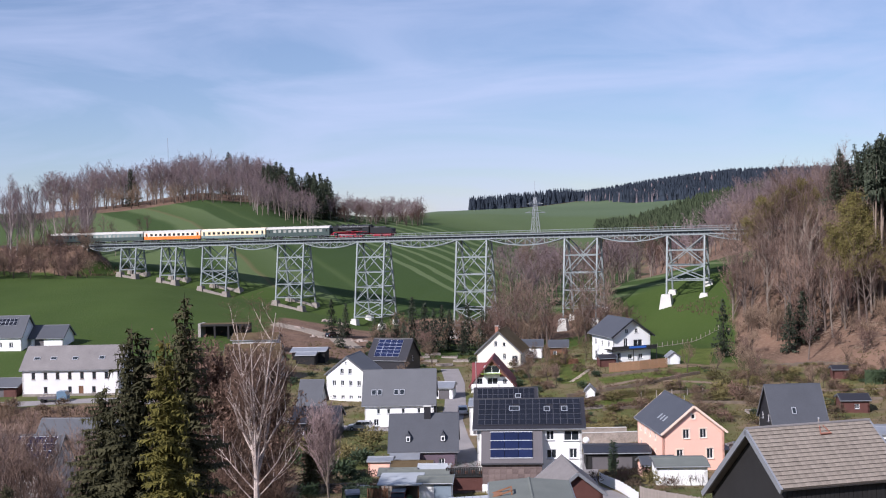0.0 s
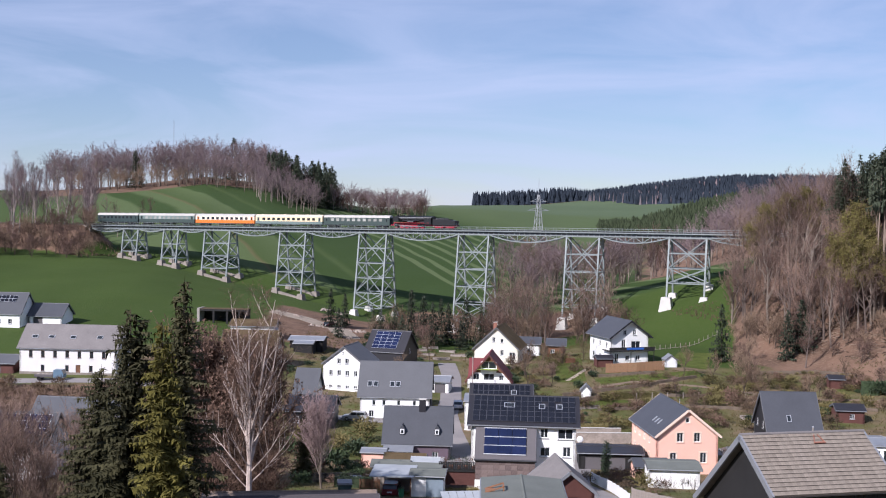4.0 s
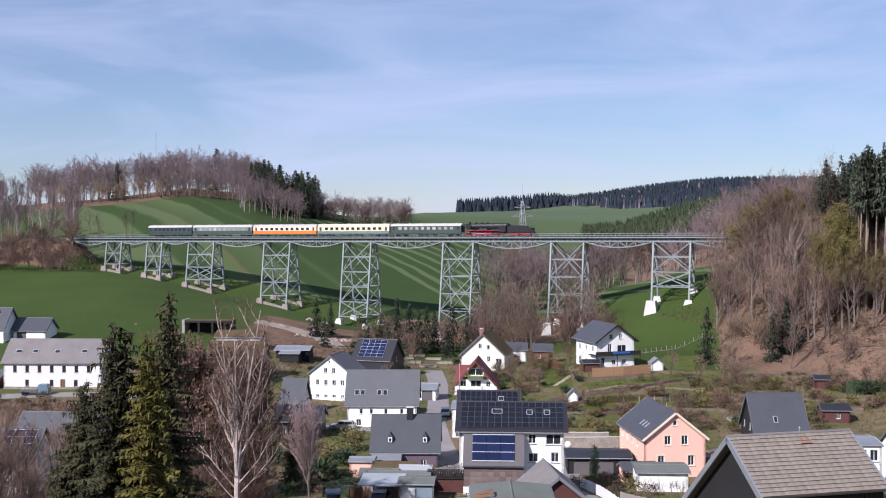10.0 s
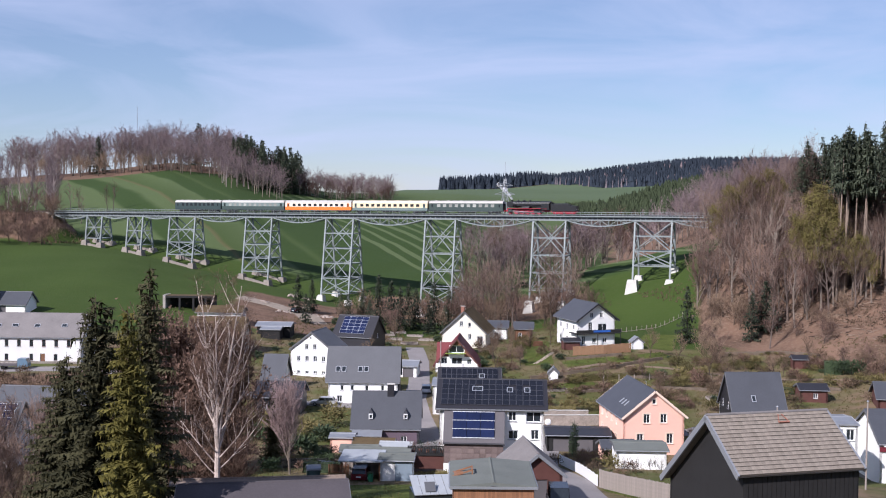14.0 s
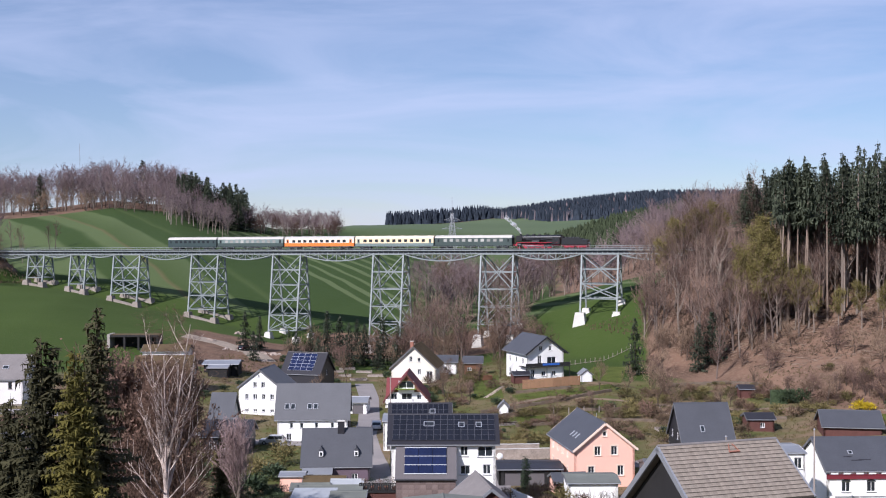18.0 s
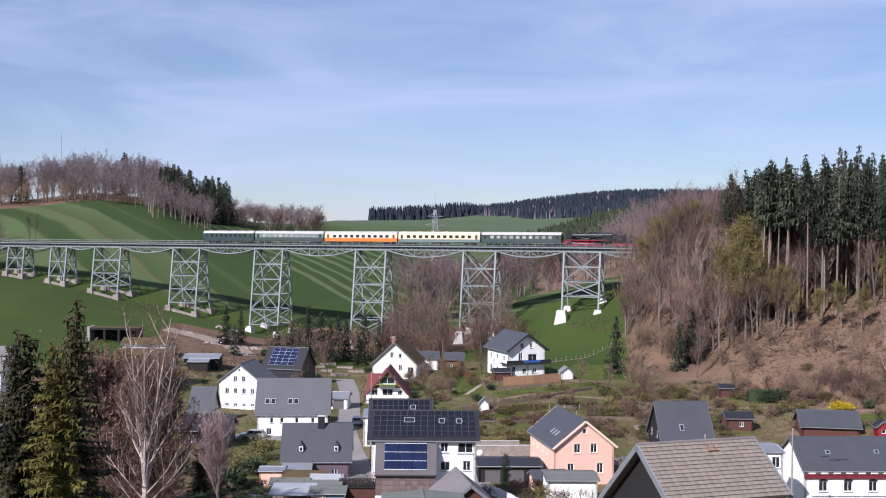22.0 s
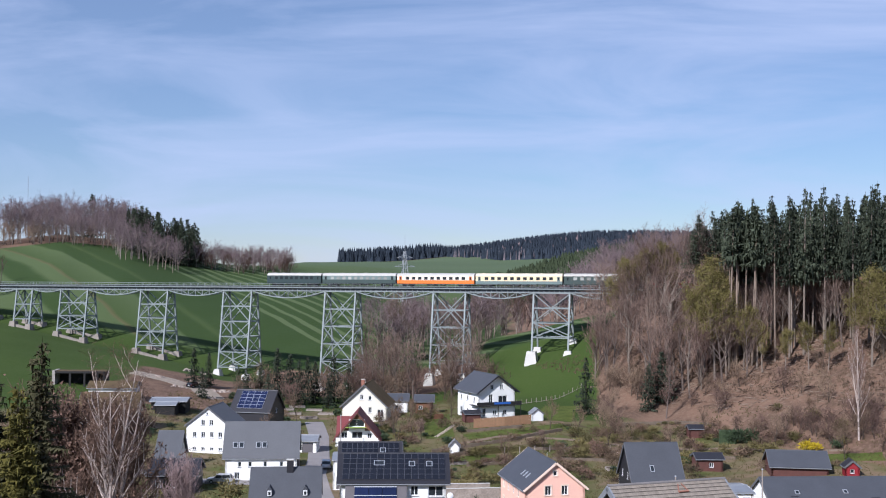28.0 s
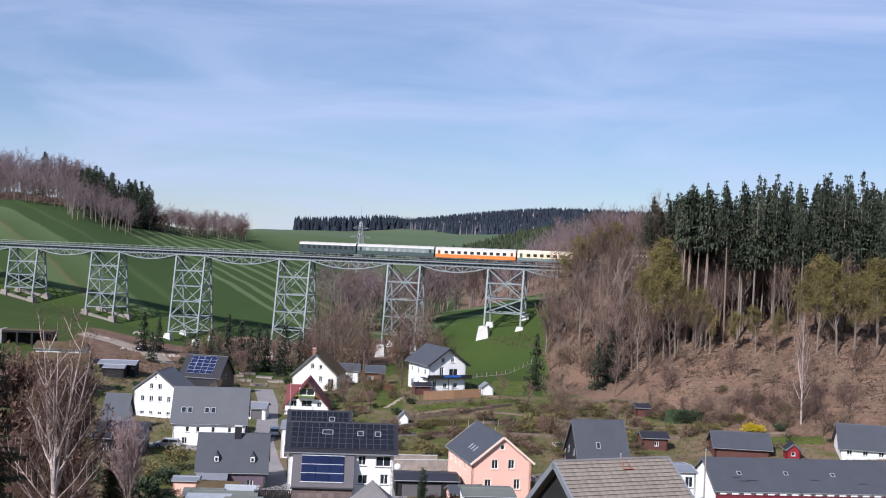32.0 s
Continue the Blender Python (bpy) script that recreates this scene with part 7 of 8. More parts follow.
part("pole", tube((0, 0, -0.5), (0, 0, 33), 0.16, 0.10, 6), ZINC, mast)
for x, y, h in ((7.0, 221.0, 7.5), (-6.0, 199.0, 7.0), (47.0, 137.0, 9.0), (54.4, 127.2, 10.5)):
    p_ = thing("utility_pole", "plain grey utility pole beside the lane", "pole", pose(x, y, on(x, y)), "utility poles")
    part("shaft", tube((0, 0, -0.4), (0, 0, h), 0.12, 0.08, 8), WOOD_GREY, p_)
    part("cap", tube((0, 0, h), (0, 0, h + 0.15), 0.16, 0.05, 8), ZINC, p_)

# bushes and hedges
SHRUB = [mesh("foliage", bush(300 + i, 1.3, 1.7, 420, 0.20), LEAVES, flip=False) for i in range(3)]
DRY = [mesh("foliage", bush(310 + i, 1.4, 1.9, 360, 0.10), SCRUB, flip=False) for i in range(3)]
YEL = mesh("foliage", bush(320, 1.6, 2.0, 520, 0.17), FORSYTHIA, flip=False)


def shrub(x, y, data, sc, label, name="shrub", flat=1.0, group=""):
    m = pose(x, y, on(x, y) - 0.05, 0, 0, rng.uniform(0, 360)) @ Matrix.Diagonal((sc, sc, sc * flat, 1))
    return tagged(part(name, data, None, None, label, m), category="shrub", group=group)


shrub(94.0, 198.9, YEL, 1.05, "bright yellow forsythia in full bloom")
shrub(95.6, 198.4, YEL, 0.8, "bright yellow forsythia in full bloom")
HOUSE_SPOTS = [(o.location.x, o.location.y) for o in scene.objects if o.parent is None and o.name.startswith(("house", "garage", "shed", "outbuilding", "annex", "hut", "cottage", "barn"))]


def free(x, y):
    m_ = [(o[0] - x) ** 2 + (o[1] - y) ** 2 for o in HOUSE_SPOTS]
    return min(m_) > 30 and abs(x - 2.5) > 4


for x0, x1, y0, y1, n, data, s0, s1, label in (
        (18, 60, 188, 232, 12, DRY, 0.7, 1.4, "dry brown garden shrub on the terraces"), (18, 60, 188, 236, 10, SHRUB, 0.4, 1.0, "green evergreen garden shrub on the terraces"),
        (60, 105, 180, 226, 18, DRY, 0.7, 1.4, "dry brown garden shrub below the wood"), (60, 105, 176, 220, 8, SHRUB, 0.4, 1.0, "green evergreen garden shrub below the wood"),
        (-30, 20, 200, 250, 28, SHRUB, 0.4, 1.0, "green garden shrub between the houses"), (-30, 30, 255, 300, 30, DRY, 0.6, 1.3, "dry brown shrub below the viaduct"),
        (-30, 20, 262, 300, 24, SHRUB, 0.5, 1.3, "dark green shrub below the viaduct"), (-14, 8, 135, 160, 22, SHRUB, 0.4, 0.9, "green garden shrub beside the slate house"),
        (-90, -45, 195, 214, 40, DRY, 0.7, 1.5, "dry brown shrub on the scrubby bank"), (18, 32, 128, 150, 12, DRY, 0.6, 1.1, "dry brown hedge plant by the lane"),
        (-64, -28, 170, 200, 24, DRY, 0.8, 1.5, "dry brown shrub on the scrubby bank"), (-60, -20, 225, 262, 26, SHRUB, 0.5, 1.1, "green shrub among the old sheds")):
    for _ in range(n):
        x, y = rng.uniform(x0, x1), rng.uniform(y0, y1)
        if free(x, y):
            shrub(x, y, rng.choice(data), rng.uniform(s0, s1), label, flat=rng.uniform(0.7, 1.1), group="garden shrubs")
kind("cypress", shaggy_spruce(330, 5.0, 0.62, 30, 0.02, -0.9, 0.4, 0.34, 0.16, 0.012, 0.1, 0.5), (BARK, LEAVES, None))
plant("cypress", 23.2, 150.2, 1.0, 0, "narrow dark green columnar cypress by the lane", name="cypress")
plant("cypress", -6.3, 152.0, 0.5, 0, "small dark conical garden conifer", name="cypress", wide=1.4)
for i in range(4):
    shrub(84.0 + i * 1.2, 210.5 - i * 0.5, SHRUB[i % 3], 1.25, "dark clipped hedge at the foot of the slope", "hedge", 1.3)
for x, y, sc in ((41.5, 149.0, 0.9), (44.0, 185.0, 1.1), (-8.5, 226.0, 1.1), (18.5, 224.0, 1.2), (51.5, 230.0, 1.0), (59.0, 212.0, 1.1), (-2.0, 263.0, 1.0), (97.0, 190.0, 1.0), (70, 205, 1.0), (22.0, 238.0, 1.0)):
    plant("fruit", x, y, sc * 0.8, rng.uniform(0, 360), "small leafless fruit tree in a garden", group="fruit trees", name="fruit_tree")


# grass tussocks, dead stalks and brushwood too many to count
def litter(name, label, n, area, mat, h0, h1, w, seed, ok=None):
    rnd = random.Random(seed)
    v, f = [], []
    x0, x1, y0, y1 = area
    xs = np.array([rnd.uniform(x0, x1) for _ in range(n)])
    ys = np.array([rnd.uniform(y0, y1) for _ in range(n)])
    zs = height(xs, ys)
    for x, y, z in zip(xs.tolist(), ys.tolist(), zs.tolist()):
        if ok and not ok(x, y):
            continue
        for _ in range(4):
            k = len(v)
            a, h = rnd.uniform(0, 6.3), rnd.uniform(h0, h1)
            dx, dy = math.cos(a) * w, math.sin(a) * w
            lx, ly = rnd.uniform(-0.5, 0.5) * h, rnd.uniform(-0.5, 0.5) * h
            ox, oy = rnd.uniform(-0.4, 0.4), rnd.uniform(-0.4, 0.4)
            v += [(x + ox - dx, y + oy - dy, z - 0.05), (x + ox + dx, y + oy + dy, z - 0.05), (x + ox + lx, y + oy + ly, z + h)]
            f.append((k, k + 1, k + 2))
    ob = part(name, mesh(name, (v, f), mat, flip=False), None, None, label)
    return tagged(ob, category="undergrowth", kind="stuff")


GRASS = surface("rough_grass", (0.052, 0.054, 0.018), 0.95, 0.4, 0.15, 0.0, tint=(0.115, 0.092, 0.042))
litter("brushwood", "dry brown brushwood and dead stalks on the slope", 16000, (50, 190, 170, 330), SCRUB, 0.25, 0.9, 0.10, 41, lambda x, y: slope_q(x, y) > 14 and along(x, y)[1] < -6)
litter("brushwood", "dry brown brushwood on the railway bank", 3000, (-200, -112, 372, 430), SCRUB, 0.4, 1.3, 0.12, 42, lambda x, y: -16 < along(x, y)[1] < 10 and along(x, y)[0] < -126)
litter("brushwood", "dry stalks on the scrubby near bank", 9000, (-100, -22, 95, 214), SCRUB, 0.4, 1.2, 0.07, 43)
litter("rough_grass", "rough grass and weeds in the gardens", 14000, (-35, 110, 165, 300), GRASS, 0.12, 0.42, 0.09, 44, lambda x, y: slope_q(x, y) < 10 and abs(x - 2.5) > 3 and not (x > 42 and y > 236))
litter("rough_grass", "rough grass on the bank below the camera", 7000, (-30, 45, 70, 165), GRASS, 0.1, 0.3, 0.05, 45, lambda x, y: abs(x - 2.5) > 3 and not 10 < x < 23)


def fallen(name, label, n, area, mat, seed, ok):
    """Branches that lie about on the ground, too many to count."""
    rnd = random.Random(seed)
    v, f = [], []
    for _ in range(n):
        x, y = rnd.uniform(area[0], area[1]), rnd.uniform(area[2], area[3])
        if not ok(x, y):
            continue
        a, ln_, w = rnd.uniform(-1.6, 1.6), rnd.uniform(0.6, 2.6), rnd.uniform(0.05, 0.13)
        dx, dy = math.cos(a) * ln_ / 2, math.sin(a) * ln_ / 2
        z0, z1 = on(x - dx, y - dy) + rnd.uniform(0.02, 0.35), on(x + dx, y + dy) + rnd.uniform(0.02, 0.35)
        k = len(v)
        v += [(x - dx, y - dy, z0 - w), (x - dx, y - dy, z0 + w), (x + dx, y + dy, z1), (x, y + w, (z0 + z1) / 2 - w)]
        f += [(k, k + 2, k + 1), (k, k + 3, k + 2), (k + 1, k + 2, k + 3)]
    return tagged(part(name, mesh(name, (v, f), mat, flip=False), None, None, label), category="undergrowth", kind="stuff")


fallen("felled_branches", "pale felled branches lying on the cleared slope", 4200, (62, 150, 190, 275), surface("dead_wood", (0.23, 0.17, 0.13), 0.95, 0.35, 0.5, 0.0), 51, lambda x, y: 6 < slope_q(x, y) < 60 and along(x, y)[1] < -18)
fallen("felled_branches", "dark felled branches lying on the cleared slope", 1100, (62, 150, 190, 275), surface("wet_dead_wood", (0.060, 0.042, 0.034), 0.95, 0.35, 0.5, 0.0), 52, lambda x, y: 6 < slope_q(x, y) < 60 and along(x, y)[1] < -18)
# rubble, raised beds, wood stacks and round bushes about the gardens
def stone(seed):
    rnd = random.Random(seed)
    ring = [(rnd.uniform(0.7, 1.1), i * 1.0472) for i in range(6)]
    v = [(r * math.cos(a), r * math.sin(a) * 0.75, -0.3) for r, a in ring] + [(0.8 * r * math.cos(a + 0.2), 0.6 * r * math.sin(a + 0.2), rnd.uniform(0.35, 0.6)) for r, a in ring] + [(0.1, 0.05, 0.72)]
    return v, [(i, (i + 1) % 6, 6 + (i + 1) % 6, 6 + i) for i in range(6)] + [(6 + i, 6 + (i + 1) % 6, 12) for i in range(6)] + [(5, 4, 3, 2, 1, 0)]


RUBBLE = surface("pale_rubble", (0.34, 0.28, 0.24), 0.95, 0.35, 1.5, 0.4, each=0.6)
SOIL = surface("dug_soil", (0.075, 0.050, 0.036), 0.95, 0.3, 1.5, 0.5)
OLIVE = surface("olive_brown_twigs", (0.085, 0.080, 0.032), 0.95, 0.35, 0.6, 0.0, tint=(0.155, 0.128, 0.055), each=0.7)
STONES = [mesh("stone", stone(k), RUBBLE) for k in range(4)]
rng = random.Random(77)
for px_, py_, n_, sp in ((-36.3, 342.6, 9, 3.0), (-30.9, 345.0, 9, 3.2), (-30.0, 321.1, 8, 2.6), (-23.5, 310.1, 10, 3.0), (-24.7, 296.0, 7, 2.4), (-40.0, 318.0, 7, 2.5), (-34.0, 306.0, 6, 2.2), (60.5, 208.5, 7, 1.8), (47.5, 243.5, 8, 1.7)):
    pile = thing("rubble_heap", "heap of pale broken stone on bare earth", "rubble", pose(px_, py_, on(px_, py_)), "rubble heaps")
    for i in range(n_):
        ox, oy = rng.gauss(0, sp * 0.5), rng.gauss(0, sp * 0.4)
        k_ = rng.uniform(0.35, 0.85)
        part("stone", rng.choice(STONES), None, pile, m=pose(ox, oy, on(px_ + ox, py_ + oy) - on(px_, py_), rng.uniform(-12, 12), rng.uniform(-12, 12), rng.uniform(0, 360)) @ Matrix.Diagonal((k_ * 1.3, k_ * 1.2, k_, 1)))


def raised_bed(x, y, turn, ln_=4.0, wd=1.6):
    root = thing("raised_bed", "wooden raised garden bed filled with dark soil", "garden bed", pose(x, y, on(x, y), 0, 0, turn), "garden beds")
    for k in (-1, 1):
        part("side_board", box(-ln_ / 2, ln_ / 2, k * wd / 2 - 0.05, k * wd / 2 + 0.05, -0.4, 0.45), WOOD_GREY, root)
        part("end_board", box(k * ln_ / 2 - 0.05, k * ln_ / 2 + 0.05, -wd / 2 + 0.06, wd / 2 - 0.06, -0.4, 0.45), WOOD_GREY, root)
    part("soil", box(-ln_ / 2 + 0.06, ln_ / 2 - 0.06, -wd / 2 + 0.06, wd / 2 - 0.06, -0.3, 0.36), SOIL, root)


for x, y, tr in ((-2.1, 289.0, 10), (2.3, 283.0, -8), (5.2, 275.0, -12), (0.8, 268.0, 6), (-5.0, 282.0, 14), (-3.0, 274.0, 0), (28.6, 207.0, 4), (33.5, 206.0, 4), (56.0, 195.0, -6), (61.0, 196.0, -6)):
    raised_bed(x, y, tr)


def wood_stack(x, y, turn, n=7):
    root = thing("wood_stack", "stack of split firewood logs beside the garden", "firewood", pose(x, y, on(x, y), 0, 0, turn), "firewood stacks")
    log = mesh("log", tube((0, -0.5, 0), (0, 0.5, 0), 0.17, 0.16, 6), WOOD_BROWN)
    for j in range(4):
        for i in range(n - j % 2):
            part("log", log, None, root, m=pose((i - n / 2) * 0.34 + 0.17 * (j % 2), 0, 0.12 + j * 0.29))


for x, y, tr in ((-16.9, 288.0, 8), (9.8, 246.0, -10), (30.2, 249.5, 10), (21.0, 262.0, -8), (66.0, 199.0, 4), (-8.5, 268.0, 12)):
    wood_stack(x, y, tr)
ROUND = [mesh("foliage", bush(340 + i, 1.25, 1.9, 400, 0.12), OLIVE, flip=False) for i in range(3)]
BROWN = [mesh("foliage", bush(350 + i, 1.25, 1.9, 400, 0.10), RUSSET, flip=False) for i in range(2)]
GARDEN_BUSH = ((51.9, 207.1, 1.9), (55.6, 208.7, 1.7), (50.2, 198.3, 1.3), (47.7, 206.1, 1.2), (43.1, 205.0, 1.0), (55.0, 212.9, 1.8), (59.1, 214.9, 1.6), (76.7, 208.2, 1.9), (84.9, 202.3, 1.7), (79.5, 203.0, 1.6), (62.5, 206.0, 1.6),
               (65.0, 210.0, 1.3), (68.5, 214.5, 1.5), (72.0, 199.5, 1.3), (48.5, 189.5, 1.6), (52.5, 186.0, 1.4), (44.0, 190.5, 1.3), (38.5, 188.5, 1.5), (40.5, 193.5, 1.1), (28.0, 188.5, 1.5), (30.3, 189.0, 1.7), (32.6, 189.5, 1.4),
               (25.0, 192.0, 1.0), (22.5, 199.0, 1.3), (24.0, 207.0, 1.2), (20.5, 212.0, 1.4), (22.0, 226.0, 1.3), (19.5, 231.0, 1.5), (23.5, 236.0, 1.2), (88.0, 196.0, 1.5), (92.0, 206.0, 1.6), (96.0, 203.0, 1.3), (101.0, 199.0, 1.5))
for x, y, sc in GARDEN_BUSH:
    for k in range(2):
        a_, d_ = rng.uniform(0, 6.3), 0.75 * sc * k
        dark_ = rng.random() < 0.4
        shrub(x + d_ * math.cos(a_), y + d_ * math.sin(a_), rng.choice(BROWN if dark_ else ROUND), sc * (0.8, 0.55)[k] * rng.uniform(0.85, 1.15), "dark brown leafless garden bush" if dark_ else "olive-brown leafless garden bush", "garden_bush", rng.uniform(0.7, 1.0), "garden bushes")
# rows of low bushes grown along the terrace edges
for pts in ([(24.8, 217.6), (32.9, 220.1), (42.3, 223.0), (48.6, 226.9), (53.8, 229.8)], [(34.5, 214.7), (43.3, 215.7)], [(66.1, 234.0), (79.6, 231.2), (86.5, 226.5)], [(24.0, 184.6), (29.0, 184.2)], [(30.0, 206.0), (44.0, 207.0)]):
    for (xa, ya), (xb, yb) in zip(pts, pts[1:]):
        n_ = int(math.hypot(xb - xa, yb - ya) / 1.5)
        for i in range(n_):
            x, y = xa + (xb - xa) * (i + rng.random() * 0.7) / n_, ya + (yb - ya) * (i + rng.random() * 0.7) / n_ + rng.uniform(-0.4, 0.4)
            shrub(x, y, rng.choice(BROWN + ROUND + DRY), rng.uniform(0.4, 0.75), "low brown bush grown along a terrace edge", "hedge_bush", rng.uniform(0.6, 0.9), "terrace hedges")
for x0, x1, y0, y1, n_ in ((44, 74, 186, 228, 34), (72, 104, 192, 224, 26), (20, 44, 190, 214, 10), (16, 30, 236, 262, 12)):
    for _ in range(n_):
        x, y = rng.uniform(x0, x1), rng.uniform(y0, y1)
        if not free(x, y) or 90 < x < 98 and y < 202:
            continue
        for k in range(rng.randint(1, 3)):
            kind_ = rng.choice((ROUND, ROUND, BROWN, DRY))
            shrub(x + rng.uniform(-1.6, 1.6) * k, y + rng.uniform(-1.0, 1.0) * k, rng.choice(kind_), rng.uniform(0.6, 1.6), "olive-brown leafless garden bush" if kind_ is ROUND else "dark brown leafless garden bush" if kind_ is BROWN else "dry brown garden shrub on the terraces", "garden_bush", rng.uniform(0.6, 0.95), "garden bushes")
# thin leafless trees and saplings in the gardens
for k, (x, y) in enumerate(((24.0, 229.0), (22.4, 231.5), (18.5, 235.0), (16.0, 239.0), (30.8, 211.0), (37.0, 203.5), (46.0, 211.0), (63.0, 203.0), (58.5, 199.5), (69.0, 207.5), (74.0, 213.0), (81.0, 217.0), (86.0, 213.5), (89.0, 209.0), (90.5, 205.0), (95.0, 211.0), (66.5, 220.0), (56.0, 224.0), (28.0, 246.0), (24.5, 252.0), (33.0, 250.0), (-12.0, 262.0), (-6.0, 258.0), (20.0, 245.0), (99.0, 207.0))):
    plant("fruit" if k % 3 else "near_bare", x, y, (0.36, 0.55, 0.8)[k % 3], rng.uniform(0, 360), "small leafless fruit tree in a garden", group="fruit trees", name="fruit_tree")
for i in range(14):
    x, y = 30 + i * 2.9, 214.5 - 0.45 * i
    p_ = thing("fence_post", "weathered wooden post of the garden fence", "post", pose(x, y, on(x, y)), "fence posts")
    part("shaft", box(-0.07, 0.07, -0.07, 0.07, -0.3, 1.25), WOOD_GREY, p_)

# clutter and hedges in the gardens by the street
for x, y, sc in ((-16.5, 150.0, 1.3), (-11.0, 147.0, 1.0), (-19.0, 158.0, 1.4), (-14.0, 160.0, 1.2), (-17.5, 140.0, 1.0), (-10.0, 140.0, 0.9), (-21.0, 148.0, 1.3), (-8.5, 134.0, 0.8), (-12.5, 168.0, 1.1), (-16.5, 172.0, 1.4), (-22.5, 166.0, 1.5), (-19.0, 178.0, 1.2), (-13.0, 153.0, 0.9), (-24.0, 156.0, 1.4)):
    shrub(x, y, rng.choice(ROUND + BROWN + SHRUB), sc, "unpruned garden bush beside the street", "garden_bush", 1.0, "garden bushes")
fence("dark wooden garden fence by the street", [(-17.5, 137.0), (-9.6, 136.0)], 1.2, 0.12, 0.05, WOOD_DARK)
fence("grey wooden garden fence above the carport", [(-4.0, 139.5), (1.5, 138.5)], 1.3, 0.12, 0.05, WOOD_GREY)
raised_bed(-9.0, 142.0, 10, 3.0, 1.2)
raised_bed(-13.5, 143.5, 10, 3.0, 1.2)
wood_stack(-3.5, 136.5, 5)
wood_stack(-17.0, 145.0, 80)



def clipped_hedge(label, xa, ya, xb, yb, h, w, mat, seed):
    """A box-cut hedge: a dark core under a coat of short twigs."""
    rnd = random.Random(seed)
    ln_ = math.hypot(xb - xa, yb - ya)
    v, f = box(-ln_ / 2 + 0.1, ln_ / 2 - 0.1, -w / 2 + 0.12, w / 2 - 0.12, -0.4, h - 0.12)
    v, f = list(v), list(f)
    for _ in range(int(ln_ * (2 * h + w) * 42)):
        x, side_ = rnd.uniform(-ln_ / 2, ln_ / 2), rnd.uniform(0, 2 * h + w)
        y, z = (-w / 2, side_) if side_ < h else (side_ - h - w / 2, h) if side_ < h + w else (w / 2, 2 * h + w - side_)
        k = len(v)
        v += [(x + rnd.uniform(-0.16, 0.16), y + rnd.uniform(-0.1, 0.1), z + rnd.uniform(-0.12, 0.1)) for _ in range(3)]
        f.append((k, k + 1, k + 2))
    ob = part("hedge", mesh("hedge", (v, f), mat, flip=False), None, None, label, pose((xa + xb) / 2, (ya + yb) / 2, on((xa + xb) / 2, (ya + yb) / 2), 0, 0, math.degrees(math.atan2(yb - ya, xb - xa))))
    return tagged(ob, category="hedge")


clipped_hedge("olive-brown clipped hedge on the road wall", 23.6, 184.4, 28.8, 184.0, 1.7, 1.2, OLIVE, 601)
clipped_hedge("dark clipped hedge between two garden terraces", 34.5, 213.6, 43.3, 214.6, 1.2, 1.0, OLIVE, 602)
clipped_hedge("dark green clipped hedge beside the carport", -12.2, 131.2, -7.6, 130.4, 1.3, 1.2, LEAVES, 603)
clipped_hedge("tall dark green block hedge under the slope", 81.6, 211.6, 85.0, 210.6, 2.6, 1.6, LEAVES, 604)
clipped_hedge("low brown hedge at the lawn's edge", 0.4, 126.6, 5.0, 127.6, 0.7, 0.7, OLIVE, 605)
for x, y, sc, data, label in ((-11.8, 176.0, 2.1, ROUND, "large olive garden bush beside the hut"), (-12.2, 165.6, 1.6, SHRUB, "dark evergreen bush in the yard"), (-16.1, 145.1, 1.5, BROWN, "dark brown leafless bush in the yard"), (-19.8, 165.3, 1.8, BROWN, "dark brown leafless bush in the yard"),
                              (-12.4, 132.9, 0.9, BROWN, "dark brown leafless bush in the yard"), (-16.6, 134.0, 1.2, SHRUB, "dark evergreen bush in the yard"), (-14.6, 152.5, 1.7, SHRUB, "dark evergreen bush in the yard"), (-18.0, 154.0, 1.6, BROWN, "dark brown leafless bush in the yard"),
                              (-10.4, 150.0, 1.1, BROWN, "dark brown leafless bush in the yard"), (-22.0, 172.0, 1.8, ROUND, "olive leafless bush in the yard"), (-15.0, 170.0, 1.6, ROUND, "olive leafless bush in the yard"), (-11.0, 136.5, 1.0, SHRUB, "dark evergreen bush in the yard"),
                              (24.5, 146.5, 1.2, BROWN, "dense brown hedge bush by the lane"), (26.0, 145.0, 1.3, BROWN, "dense brown hedge bush by the lane"), (27.6, 144.2, 1.2, ROUND, "dense olive hedge bush by the lane"), (23.4, 143.0, 1.0, BROWN, "dense brown hedge bush by the lane"),
                              (27.8, 134.5, 1.0, BROWN, "dense brown hedge bush by the lane"), (25.8, 136.0, 1.1, ROUND, "dense olive hedge bush by the lane"), (88.0, 209.0, 1.9, BROWN, "dark leafless brush under the slope"), (90.5, 207.0, 1.7, BROWN, "dark leafless brush under the slope")):
    shrub(x, y, rng.choice(data), sc, label, "garden_bush", rng.uniform(0.8, 1.05), "garden bushes")
